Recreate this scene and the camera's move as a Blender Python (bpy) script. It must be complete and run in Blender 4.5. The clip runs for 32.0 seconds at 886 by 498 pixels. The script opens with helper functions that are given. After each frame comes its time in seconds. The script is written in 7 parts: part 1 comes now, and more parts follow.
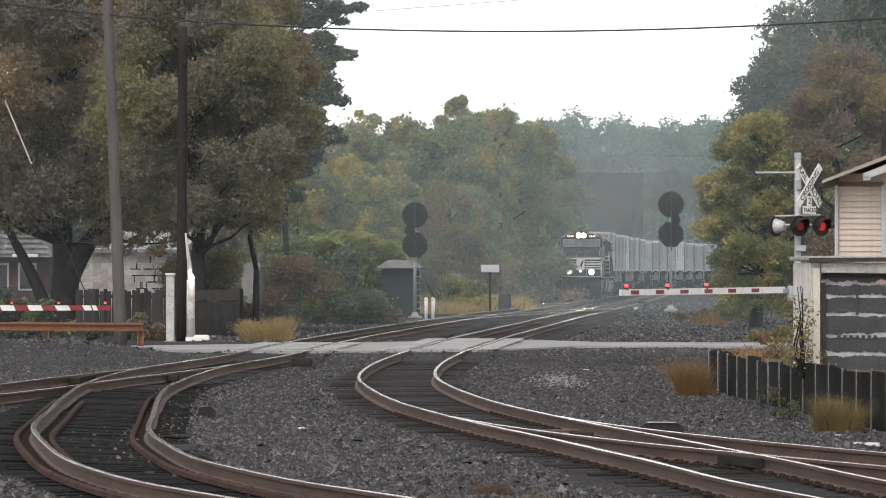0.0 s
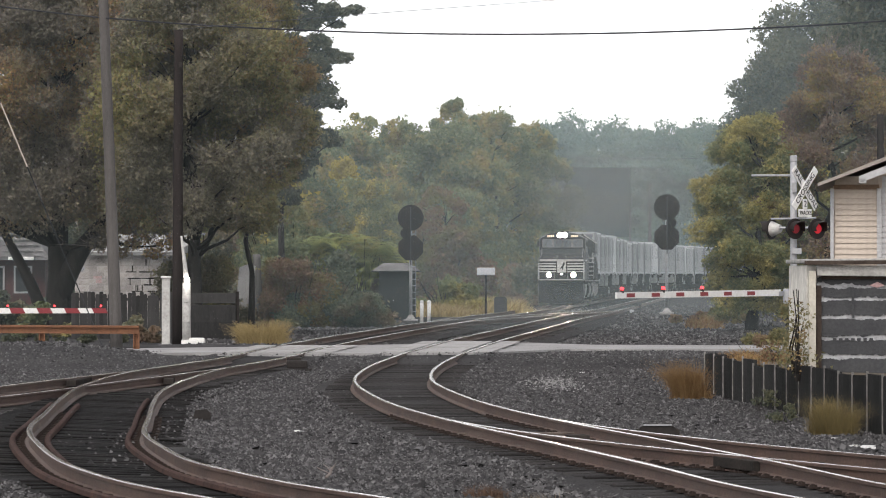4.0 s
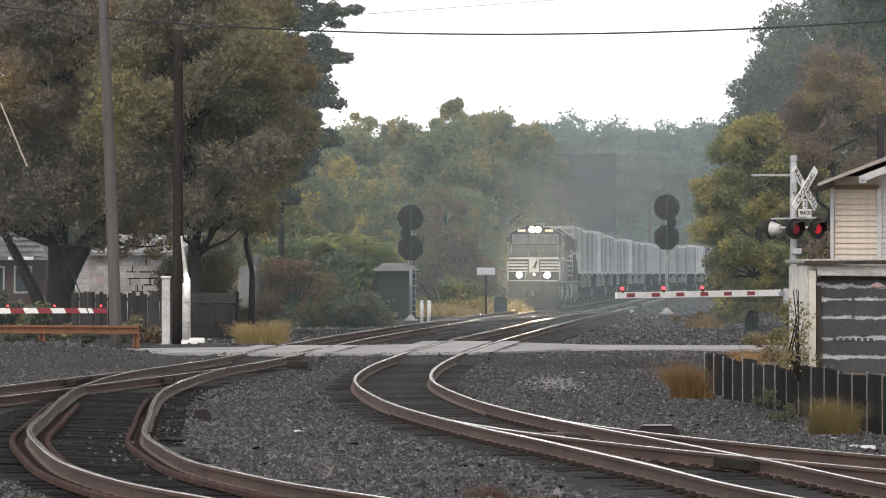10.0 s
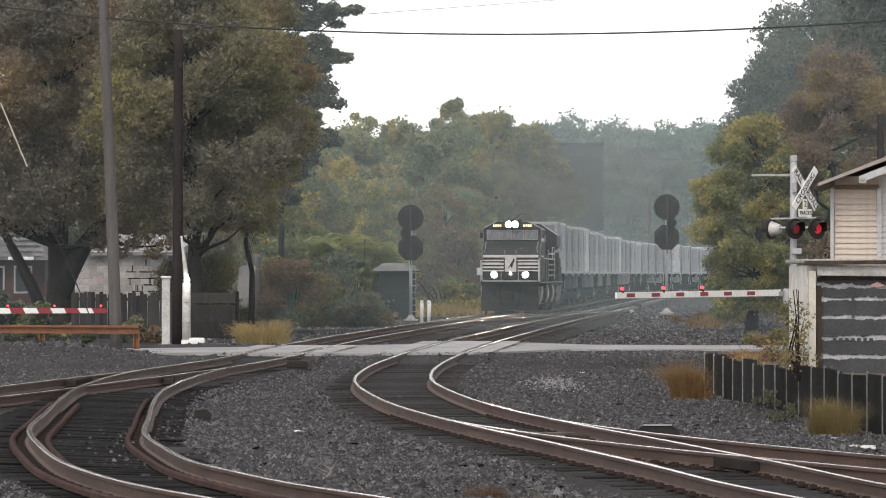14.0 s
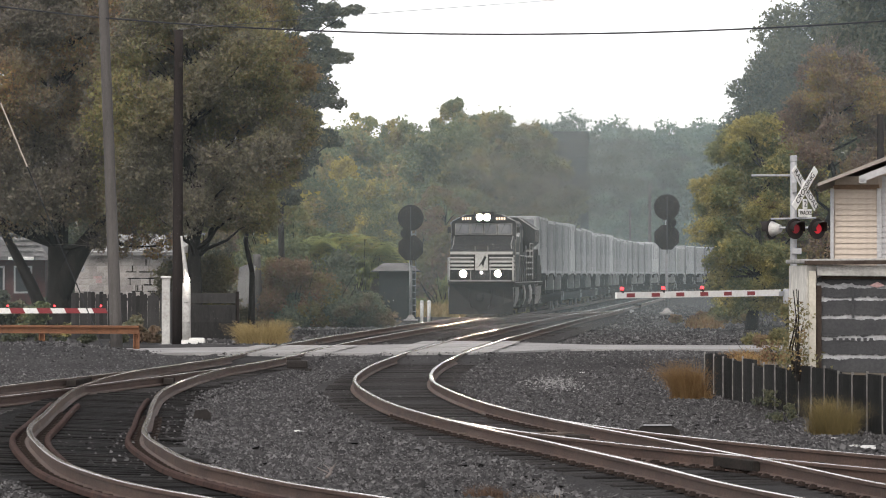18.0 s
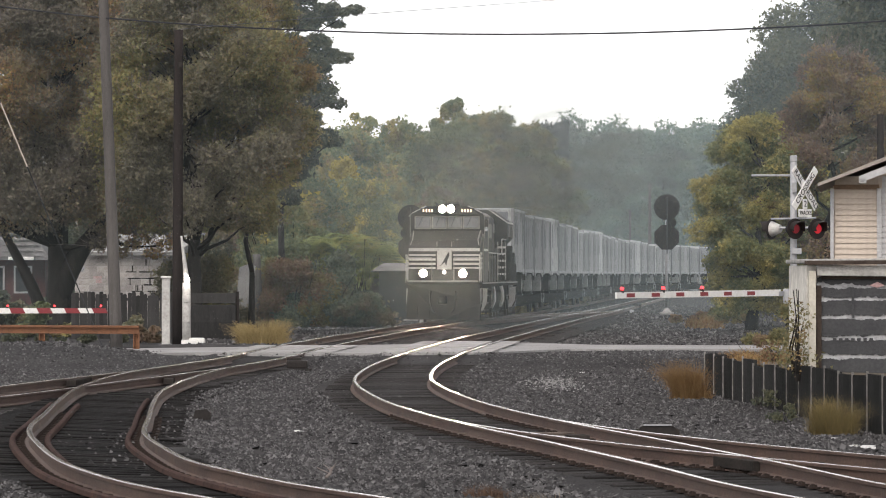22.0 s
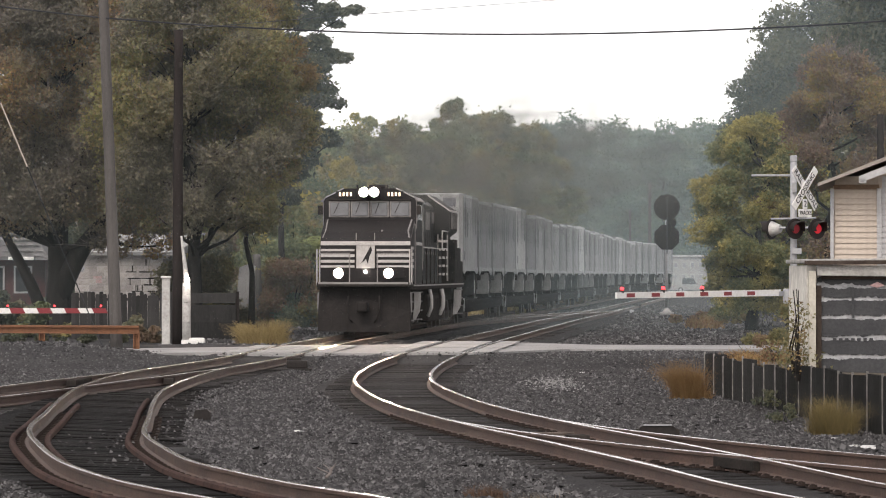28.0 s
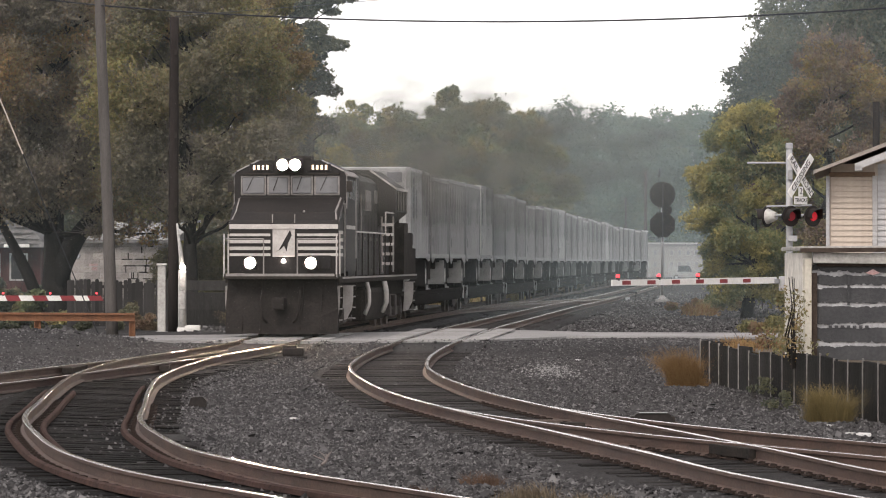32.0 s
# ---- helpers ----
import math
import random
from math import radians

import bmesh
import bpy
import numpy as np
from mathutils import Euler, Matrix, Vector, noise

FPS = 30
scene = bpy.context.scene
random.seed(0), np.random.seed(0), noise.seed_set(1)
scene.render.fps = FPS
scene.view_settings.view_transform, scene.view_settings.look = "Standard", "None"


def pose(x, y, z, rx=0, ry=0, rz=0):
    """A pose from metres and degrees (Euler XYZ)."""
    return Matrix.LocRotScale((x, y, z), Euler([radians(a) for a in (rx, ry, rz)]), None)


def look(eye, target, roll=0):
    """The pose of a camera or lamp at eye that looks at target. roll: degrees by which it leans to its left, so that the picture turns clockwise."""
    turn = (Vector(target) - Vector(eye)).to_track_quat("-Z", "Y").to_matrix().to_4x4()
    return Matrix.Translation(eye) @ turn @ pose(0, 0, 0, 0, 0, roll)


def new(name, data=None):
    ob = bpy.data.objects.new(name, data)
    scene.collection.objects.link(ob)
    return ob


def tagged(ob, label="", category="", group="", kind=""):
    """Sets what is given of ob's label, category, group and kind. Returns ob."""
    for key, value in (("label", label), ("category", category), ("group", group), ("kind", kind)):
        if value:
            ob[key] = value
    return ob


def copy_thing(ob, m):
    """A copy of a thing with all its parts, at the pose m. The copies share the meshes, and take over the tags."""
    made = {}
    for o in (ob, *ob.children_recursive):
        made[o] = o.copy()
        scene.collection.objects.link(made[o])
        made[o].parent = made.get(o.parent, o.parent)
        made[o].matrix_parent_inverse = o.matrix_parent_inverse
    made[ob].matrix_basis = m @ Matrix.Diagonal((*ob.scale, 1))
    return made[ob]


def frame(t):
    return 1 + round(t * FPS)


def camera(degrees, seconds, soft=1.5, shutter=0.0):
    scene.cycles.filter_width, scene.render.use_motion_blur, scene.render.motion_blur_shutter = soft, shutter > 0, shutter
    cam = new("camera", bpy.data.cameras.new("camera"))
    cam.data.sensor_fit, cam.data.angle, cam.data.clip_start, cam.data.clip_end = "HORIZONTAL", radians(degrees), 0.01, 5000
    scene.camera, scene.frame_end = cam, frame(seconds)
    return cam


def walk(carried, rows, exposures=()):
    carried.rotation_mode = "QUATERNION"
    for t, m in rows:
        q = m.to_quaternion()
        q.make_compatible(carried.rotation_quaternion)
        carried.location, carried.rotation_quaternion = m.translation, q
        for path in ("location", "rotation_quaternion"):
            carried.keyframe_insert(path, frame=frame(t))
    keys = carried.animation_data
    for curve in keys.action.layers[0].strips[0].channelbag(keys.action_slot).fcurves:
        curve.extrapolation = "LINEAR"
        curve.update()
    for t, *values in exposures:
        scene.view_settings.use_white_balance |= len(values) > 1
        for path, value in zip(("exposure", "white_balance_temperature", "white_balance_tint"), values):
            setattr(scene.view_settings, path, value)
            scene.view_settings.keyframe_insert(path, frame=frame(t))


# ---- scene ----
# Camera on a tripod beside the tracks: it only trembles at the start and pans a little at the end.
EYE = (0.0, 0.0, 2.05)
cam = camera(12.78, 32.0, soft=1.05)


def aim(turn, tilt):
    """Pose of the camera turned right by turn and up by tilt, in degrees."""
    return pose(EYE[0], EYE[1], EYE[2], 90 + tilt, 0, -turn)


walk(cam, [
    (0.0, aim(-0.061, 0.319)), (0.5, aim(0.013, 0.348)), (1.0, aim(0.013, 0.36)), (1.5, aim(0.0, 0.36)),
    (2.0, aim(0.0, 0.36)), (30.0, aim(0.0, 0.36)), (30.3, aim(-0.012, 0.33)), (30.5, aim(-0.022, 0.322)), (31.0, aim(0.075, 0.265)),
    (31.5, aim(0.075, 0.212)), (32.0, aim(0.062, 0.178)),
], exposures=[(0.0, 1.2, 6500, 10), (14.0, 1.2, 6560, 10), (24.0, 1.2, 6680, 11), (32.0, 1.2, 6800, 13)])

# Hazy, thinly overcast evening sky; the veiled sun stands behind the camera to the left.
world = bpy.data.worlds.new("sky")
scene.world = world
world.use_nodes = True
wn = world.node_tree
sky = wn.nodes.new("ShaderNodeTexSky")
sky.sky_type = "NISHITA"
sky.sun_disc = False
sky.sun_elevation = radians(48)
sky.sun_rotation = radians(198)
sky.air_density, sky.dust_density, sky.ozone_density = 1.0, 1.2, 1.0
hs = wn.nodes.new("ShaderNodeHueSaturation")
hs.inputs["Saturation"].default_value = 0.2
tint = wn.nodes.new("ShaderNodeMix")
tint.data_type, tint.blend_type = "RGBA", "MULTIPLY"
tint.inputs["Factor"].default_value = 1.0
tint.inputs[7].default_value = (1.0, 0.97, 0.972, 1)
bg = next(n for n in wn.nodes if n.type == "BACKGROUND")
wn.links.new(sky.outputs["Color"], hs.inputs["Color"])
wn.links.new(hs.outputs["Color"], tint.inputs[6])
wn.links.new(tint.outputs[2], bg.inputs["Color"])
bg.inputs["Strength"].default_value = 0.13

sun_data = bpy.data.lights.new("sun", "SUN")
sun_data.energy = 0.7
sun_data.angle = radians(22)
sun_data.color = (1.0, 0.95, 0.9)
sun = new("sun", sun_data)
sun.matrix_world = look((-16, -48, 58), (0, 0, 0))

# ---- materials ----
def make_mat(name, base, second=None, rough=0.8, metal=0.0, scale=3.0, fine=40.0, mix=0.5, bump=0.3, bump_scale=60.0,
             island=None, obj_var=0.0, spec=0.25, stretch=None, trans=0.0, dist=0.02):
    """A surface of two colours mixed by coarse and fine noise, with fine relief. island / obj_var: change of value by piece."""
    m = bpy.data.materials.new(name)
    m.use_nodes = True
    nt = m.node_tree
    n, l = nt.nodes, nt.links
    b = next(k for k in n if k.type == "BSDF_PRINCIPLED")
    tc = n.new("ShaderNodeTexCoord")
    mp = n.new("ShaderNodeMapping")
    l.new(tc.outputs["Object"], mp.inputs["Vector"])
    if stretch:
        mp.inputs["Scale"].default_value = stretch
    second = second or tuple(c * 0.6 for c in base)
    t1 = n.new("ShaderNodeTexNoise")
    t1.inputs["Scale"].default_value = scale
    t1.inputs["Detail"].default_value = 5
    t2 = n.new("ShaderNodeTexNoise")
    t2.inputs["Scale"].default_value = fine
    t2.inputs["Detail"].default_value = 3
    for t in (t1, t2):
        l.new(mp.outputs["Vector"], t.inputs["Vector"])
    ad = n.new("ShaderNodeMath")
    ad.operation = "ADD"
    l.new(t1.outputs["Fac"], ad.inputs[0])
    l.new(t2.outputs["Fac"], ad.inputs[1])
    mr = n.new("ShaderNodeMapRange")
    mr.inputs["From Min"].default_value = 1.0 - 0.35
    mr.inputs["From Max"].default_value = 1.0 + 0.35
    mr.inputs["To Max"].default_value = 2 * mix
    l.new(ad.outputs[0], mr.inputs["Value"])
    mx = n.new("ShaderNodeMix")
    mx.data_type = "RGBA"
    mx.inputs[6].default_value = (*base, 1)
    mx.inputs[7].default_value = (*second, 1)
    l.new(mr.outputs["Result"], mx.inputs["Factor"])
    out = mx.outputs[2]
    if island:
        geo = n.new("ShaderNodeNewGeometry")
        ramp = n.new("ShaderNodeValToRGB")
        els = ramp.color_ramp.elements
        while len(els) < len(island):
            els.new(0.5)
        for i, (pos, col) in enumerate(island):
            els[i].position = pos
            els[i].color = (*col, 1)
        l.new(geo.outputs["Random Per Island"], ramp.inputs["Fac"])
        m2 = n.new("ShaderNodeMix")
        m2.data_type = "RGBA"
        m2.inputs["Factor"].default_value = 0.75
        l.new(out, m2.inputs[6])
        l.new(ramp.outputs["Color"], m2.inputs[7])
        out = m2.outputs[2]
    if obj_var:
        oi = n.new("ShaderNodeObjectInfo")
        h = n.new("ShaderNodeHueSaturation")
        r = n.new("ShaderNodeMapRange")
        r.inputs["To Min"].default_value = 1 - obj_var
        r.inputs["To Max"].default_value = 1 + obj_var
        l.new(oi.outputs["Random"], r.inputs["Value"])
        l.new(r.outputs["Result"], h.inputs["Value"])
        l.new(out, h.inputs["Color"])
        out = h.outputs["Color"]
    l.new(out, b.inputs["Base Color"])
    b.inputs["Roughness"].default_value = rough
    b.inputs["Metallic"].default_value = metal
    b.inputs["Specular IOR Level"].default_value = spec
    if bump:
        t3 = n.new("ShaderNodeTexNoise")
        t3.inputs["Scale"].default_value = bump_scale
        t3.inputs["Detail"].default_value = 4
        l.new(mp.outputs["Vector"], t3.inputs["Vector"])
        bp = n.new("ShaderNodeBump")
        bp.inputs["Strength"].default_value = bump
        bp.inputs["Distance"].default_value = dist
        l.new(t3.outputs["Fac"], bp.inputs["Height"])
        l.new(bp.outputs["Normal"], b.inputs["Normal"])
    if trans:
        o = next(k for k in n if k.type == "OUTPUT_MATERIAL")
        tr = n.new("ShaderNodeBsdfTranslucent")
        ms = n.new("ShaderNodeMixShader")
        ms.inputs["Fac"].default_value = trans
        l.new(out, tr.inputs["Color"])
        l.new(b.outputs["BSDF"], ms.inputs[1])
        l.new(tr.outputs["BSDF"], ms.inputs[2])
        l.new(ms.outputs["Shader"], o.inputs["Surface"])
    return m


def glow(name, colour, strength):
    m = bpy.data.materials.new(name)
    m.use_nodes = True
    b = next(k for k in m.node_tree.nodes if k.type == "BSDF_PRINCIPLED")
    b.inputs["Base Color"].default_value = (*colour, 1)
    b.inputs["Emission Color"].default_value = (*colour, 1)
    b.inputs["Emission Strength"].default_value = strength
    return m


M = {}
M["ground"] = make_mat("gravel_ground", (0.026, 0.0253, 0.025), (0.066, 0.0637, 0.0627), spec=0.04, rough=0.95, scale=0.35, fine=14, bump=1.0, bump_scale=16, dist=0.06)
M["stone"] = make_mat("ballast_stone", (0.07, 0.068, 0.068), (0.11, 0.105, 0.103), spec=0.04, rough=0.85, scale=0.6, fine=25, bump=0.3,
                      island=[(0.0, (0.007, 0.0068, 0.0068)), (0.4, (0.036, 0.0348, 0.0348)), (0.82, (0.096, 0.0925, 0.0915)), (1.0, (0.19, 0.184, 0.18))])
M["tie"] = make_mat("tie_wood", (0.018, 0.0168, 0.016), (0.052, 0.0485, 0.0465), spec=0.04, rough=0.9, scale=2, fine=20, stretch=(1, 12, 12), bump=0.6, bump_scale=25, obj_var=0.4)
M["oily_tie"] = make_mat("oily_tie_wood", (0.009, 0.0084, 0.0081), (0.026, 0.0242, 0.0232), spec=0.04, rough=0.9, scale=2, fine=20, stretch=(1, 12, 12), bump=0.6, bump_scale=25, obj_var=0.5)
M["rail_side"] = make_mat("rusty_rail", (0.115, 0.074, 0.056), (0.05, 0.036, 0.031), rough=0.7, metal=0.15, scale=1.2, fine=25, bump=0.3)
M["guard_rust"] = make_mat("brick_brown_rust", (0.075, 0.046, 0.038), (0.03, 0.022, 0.02), rough=0.9, scale=2.5, fine=14, bump=0.5, spec=0.04)
M["plate"] = make_mat("dark_rusty_plate", (0.042, 0.031, 0.026), (0.022, 0.018, 0.016), rough=0.85, scale=3, fine=25, bump=0.3, spec=0.05)
M["rail_top"] = make_mat("polished_rail", (0.44, 0.355, 0.305), (0.29, 0.235, 0.2), rough=0.16, metal=1.0, scale=0.8, fine=12, bump=0)
M["road"] = make_mat("worn_concrete_road", (0.31, 0.3, 0.29), (0.17, 0.163, 0.157), rough=0.85, scale=0.5, fine=20, bump=0.4, bump_scale=40)
M["planks"] = make_mat("crossing_panel", (0.33, 0.32, 0.308), (0.21, 0.2, 0.19), rough=0.8, scale=0.7, fine=15, bump=0.4)
M["black"] = make_mat("black_paint", (0.016, 0.014, 0.0132), (0.03, 0.0255, 0.023), spec=0.14, rough=0.6, scale=1.5, fine=20, bump=0.1)
M["dirty_black"] = make_mat("sooty_black", (0.018, 0.017, 0.016), (0.045, 0.038, 0.033), spec=0.04, rough=0.85, scale=2, fine=25, bump=0.3)
M["white"] = make_mat("white_paint", (0.72, 0.71, 0.68), (0.55, 0.53, 0.49), rough=0.6, scale=1.5, fine=20, bump=0.1)
M["dirty_white"] = make_mat("weathered_white_paint", (0.5, 0.49, 0.46), (0.28, 0.265, 0.245), rough=0.75, scale=2.2, fine=14, bump=0.3)
M["silver"] = make_mat("aluminium_paint", (0.38, 0.38, 0.38), (0.26, 0.26, 0.26), rough=0.55, metal=0.2, scale=2, fine=20, bump=0.1)
M["trailer"] = make_mat("trailer_sheet_white", (0.33, 0.33, 0.325), (0.19, 0.188, 0.182), rough=0.5, scale=0.5, fine=5, bump=0.05, obj_var=0.12, stretch=(1, 1, 0.25))
M["trailer_grey"] = make_mat("trailer_sheet_grey", (0.235, 0.235, 0.235), (0.14, 0.138, 0.135), rough=0.5, scale=0.5, fine=5, bump=0.05, obj_var=0.12, stretch=(1, 1, 0.25))
M["pole"] = make_mat("weathered_pole_wood", (0.115, 0.105, 0.097), (0.06, 0.054, 0.05), rough=0.9, scale=1.0, fine=18, stretch=(6, 6, 0.4), bump=0.6, bump_scale=20)
M["dark_pole"] = make_mat("creosoted_pole_wood", (0.034, 0.028, 0.026), (0.02, 0.017, 0.016), spec=0.04, rough=0.85, scale=1, fine=18, stretch=(6, 6, 0.4), bump=0.5, bump_scale=20)
M["rust"] = make_mat("rusty_steel", (0.2, 0.09, 0.045), (0.1, 0.05, 0.03), rough=0.9, scale=3, fine=25, bump=0.4)
M["bark"] = make_mat("bark", (0.03, 0.026, 0.023), (0.016, 0.014, 0.0125), rough=0.95, scale=2, fine=18, stretch=(5, 5, 1), bump=0.8, bump_scale=15)
M["red"] = make_mat("red_reflective", (0.22, 0.032, 0.036), (0.15, 0.025, 0.028), rough=0.5, scale=2, fine=20, bump=0.05)
M["cream"] = make_mat("cream_siding", (0.47, 0.40, 0.33), (0.37, 0.31, 0.25), rough=0.6, scale=1.2, fine=12, bump=0.1)
M["old_shingle"] = make_mat("weathered_shingle", (0.2, 0.19, 0.185), (0.06, 0.057, 0.055), rough=0.9, scale=2.5, fine=18, bump=0.4)
M["roof"] = make_mat("grey_shingle", (0.055, 0.052, 0.05), (0.026, 0.025, 0.024), rough=0.9, scale=2, fine=30, bump=0.4)
M["block"] = make_mat("painted_block", (0.54, 0.5, 0.47), (0.34, 0.3, 0.27), rough=0.8, scale=1.2, fine=10, bump=0.3, obj_var=0.18)
M["mortar"] = make_mat("old_mortar", (0.3, 0.29, 0.28), (0.2, 0.19, 0.18), rough=0.95, scale=2, fine=20)
M["concrete"] = make_mat("stained_concrete", (0.4, 0.385, 0.355), (0.2, 0.192, 0.178), rough=0.9, scale=2.5, fine=18, bump=0.5)
M["glass"] = make_mat("dark_glass", (0.02, 0.022, 0.025), (0.03, 0.03, 0.03), rough=0.08, scale=1, fine=3, bump=0)
M["fence_plank"] = make_mat("weathered_fence_plank", (0.026, 0.025, 0.0245), (0.05, 0.048, 0.046), spec=0.04, rough=0.9, scale=2, fine=18, stretch=(4, 4, 0.6), bump=0.5, obj_var=0.3)
M["plank_black"] = make_mat("tarred_plank", (0.016, 0.0155, 0.0152), (0.034, 0.0325, 0.0315), spec=0.04, rough=0.85, scale=2, fine=18, stretch=(4, 4, 0.6), bump=0.5, obj_var=0.3)
M["grass"] = make_mat("dry_grass", (0.46, 0.36, 0.17), (0.28, 0.2, 0.08), rough=0.9, bump=0, trans=0.25,
                      island=[(0.0, (0.19, 0.135, 0.06)), (0.5, (0.33, 0.25, 0.115)), (1.0, (0.48, 0.38, 0.2))])
M["weed"] = make_mat("rusty_weed", (0.25, 0.13, 0.05), (0.2, 0.12, 0.05), rough=0.9, bump=0, trans=0.25,
                     island=[(0.0, (0.12, 0.07, 0.035)), (0.5, (0.23, 0.14, 0.065)), (1.0, (0.27, 0.2, 0.09))])
M["weed_tan"] = make_mat("dull_tan_weed", (0.13, 0.1, 0.068), (0.09, 0.07, 0.05), rough=0.9, bump=0, trans=0.2,
                         island=[(0.0, (0.06, 0.048, 0.036)), (0.5, (0.12, 0.093, 0.064)), (1.0, (0.19, 0.15, 0.1))])
M["weed_dark"] = make_mat("dead_brown_weed", (0.1, 0.06, 0.04), (0.07, 0.045, 0.03), rough=0.9, bump=0, trans=0.2)
M["broken_stone"] = make_mat("pale_broken_stone", (0.28, 0.275, 0.265), (0.15, 0.145, 0.14), rough=0.8, scale=8, fine=30)
M["rubber"] = make_mat("tyre_rubber", (0.02, 0.02, 0.02), (0.035, 0.033, 0.03), rough=0.85, scale=5, fine=30)
M["wheel"] = make_mat("wheel_steel", (0.16, 0.13, 0.11), (0.09, 0.07, 0.06), rough=0.6, metal=0.5, scale=4, fine=20)
M["bed"] = make_mat("oily_track_bed", (0.009, 0.0087, 0.0085), (0.023, 0.022, 0.0215), spec=0.04, rough=0.95, scale=0.8, fine=16, bump=0.9, bump_scale=22, dist=0.05)
M["bed_grey"] = make_mat("dusty_track_bed", (0.028, 0.027, 0.0265), (0.055, 0.053, 0.052), spec=0.04, rough=0.95, scale=0.8, fine=16, bump=0.9, bump_scale=22, dist=0.05)
M["wall_plank"] = make_mat("tarred_wall_plank", (0.014, 0.0142, 0.0138), (0.036, 0.0355, 0.034), rough=0.85, scale=2, fine=18, stretch=(4, 4, 0.6), bump=0.5, obj_var=0.3, spec=0.02)
M["wire"] = make_mat("cable", (0.03, 0.03, 0.032), rough=0.6, bump=0)
M["headlight"] = glow("headlight_glow", (1.0, 0.76, 0.55), 900.0)
M["redlamp"] = glow("red_lamp_glow", (1.0, 0.04, 0.05), 1.6)
M["lamp"] = glow("white_lamp_glow", (1.0, 0.92, 0.85), 25.0)
M["number"] = glow("number_board_glow", (1.0, 0.75, 0.5), 0.8)
M["litter"] = make_mat("pale_litter", (0.62, 0.61, 0.59), (0.4, 0.39, 0.37), rough=0.8, scale=8, fine=30)


def leaf_mat(name, cols, patch, trans=0.4, patch_size=0.22, share=0.5):
    """Leaves whose colours vary from leaf to leaf, with whole patches of the crown in a second set of colours."""
    m = bpy.data.materials.new(name)
    m.use_nodes = True
    n, l = m.node_tree.nodes, m.node_tree.links
    b = next(k for k in n if k.type == "BSDF_PRINCIPLED")
    o = next(k for k in n if k.type == "OUTPUT_MATERIAL")
    geo, tc = n.new("ShaderNodeNewGeometry"), n.new("ShaderNodeTexCoord")
    ramps = []
    for cs in (cols, patch):
        rp = n.new("ShaderNodeValToRGB")
        els = rp.color_ramp.elements
        while len(els) < len(cs):
            els.new(0.5)
        for i, c in enumerate(cs):
            els[i].position = i / max(1, len(cs) - 1)
            els[i].color = (*c, 1)
        l.new(geo.outputs["Random Per Island"], rp.inputs["Fac"])
        ramps.append(rp)
    t = n.new("ShaderNodeTexNoise")
    t.inputs["Scale"].default_value = patch_size
    t.inputs["Detail"].default_value = 3
    l.new(tc.outputs["Object"], t.inputs["Vector"])
    r = n.new("ShaderNodeMapRange")
    r.inputs["From Min"].default_value, r.inputs["From Max"].default_value = 0.62 - 0.24 * share - 0.06, 0.62 - 0.24 * share + 0.1
    l.new(t.outputs["Fac"], r.inputs["Value"])
    mx = n.new("ShaderNodeMix")
    mx.data_type = "RGBA"
    l.new(r.outputs["Result"], mx.inputs["Factor"])
    l.new(ramps[0].outputs["Color"], mx.inputs[6])
    l.new(ramps[1].outputs["Color"], mx.inputs[7])
    l.new(mx.outputs[2], b.inputs["Base Color"])
    b.inputs["Roughness"].default_value = 0.7
    b.inputs["Specular IOR Level"].default_value = 0.2
    tr, ms = n.new("ShaderNodeBsdfTranslucent"), n.new("ShaderNodeMixShader")
    ms.inputs["Fac"].default_value = trans
    l.new(mx.outputs[2], tr.inputs["Color"])
    l.new(b.outputs["BSDF"], ms.inputs[1])
    l.new(tr.outputs["BSDF"], ms.inputs[2])
    l.new(ms.outputs["Shader"], o.inputs["Surface"])
    return m


M["leaf_rust"] = leaf_mat("leaves_rust", [(0.125, 0.11, 0.09), (0.17, 0.146, 0.113), (0.15, 0.137, 0.1), (0.215, 0.18, 0.135)], [(0.28, 0.156, 0.087), (0.36, 0.219, 0.105), (0.33, 0.255, 0.105), (0.22, 0.2, 0.1)], share=0.52)
M["leaf_mixed"] = leaf_mat("leaves_olive_rust", [(0.128, 0.12, 0.092), (0.17, 0.155, 0.11), (0.21, 0.183, 0.13)], [(0.17, 0.166, 0.083), (0.22, 0.21, 0.09), (0.28, 0.25, 0.1), (0.25, 0.18, 0.093)], share=0.5)
M["leaf_mixed_olive"] = leaf_mat("leaves_olive_brown", [(0.125, 0.125, 0.072), (0.175, 0.165, 0.085), (0.24, 0.215, 0.095)], [(0.19, 0.135, 0.085), (0.3, 0.2, 0.085), (0.2, 0.14, 0.1)], share=0.5, patch_size=0.55)
M["leaf_dark"] = leaf_mat("leaves_dark_green", [(0.061, 0.072, 0.055), (0.088, 0.096, 0.068), (0.115, 0.114, 0.075)], [(0.095, 0.102, 0.065), (0.135, 0.132, 0.078)], share=0.4)
M["leaf_russet"] = leaf_mat("leaves_russet", [(0.15, 0.105, 0.085), (0.21, 0.14, 0.1), (0.17, 0.14, 0.1)], [(0.3, 0.17, 0.08), (0.2, 0.18, 0.08), (0.36, 0.25, 0.09)], share=0.45, patch_size=0.6)
M["leaf_olive"] = leaf_mat("leaves_olive", [(0.15, 0.172, 0.082), (0.205, 0.22, 0.1), (0.275, 0.272, 0.118)], [(0.33, 0.278, 0.08), (0.46, 0.37, 0.095), (0.57, 0.43, 0.11)], share=0.24, patch_size=0.4)
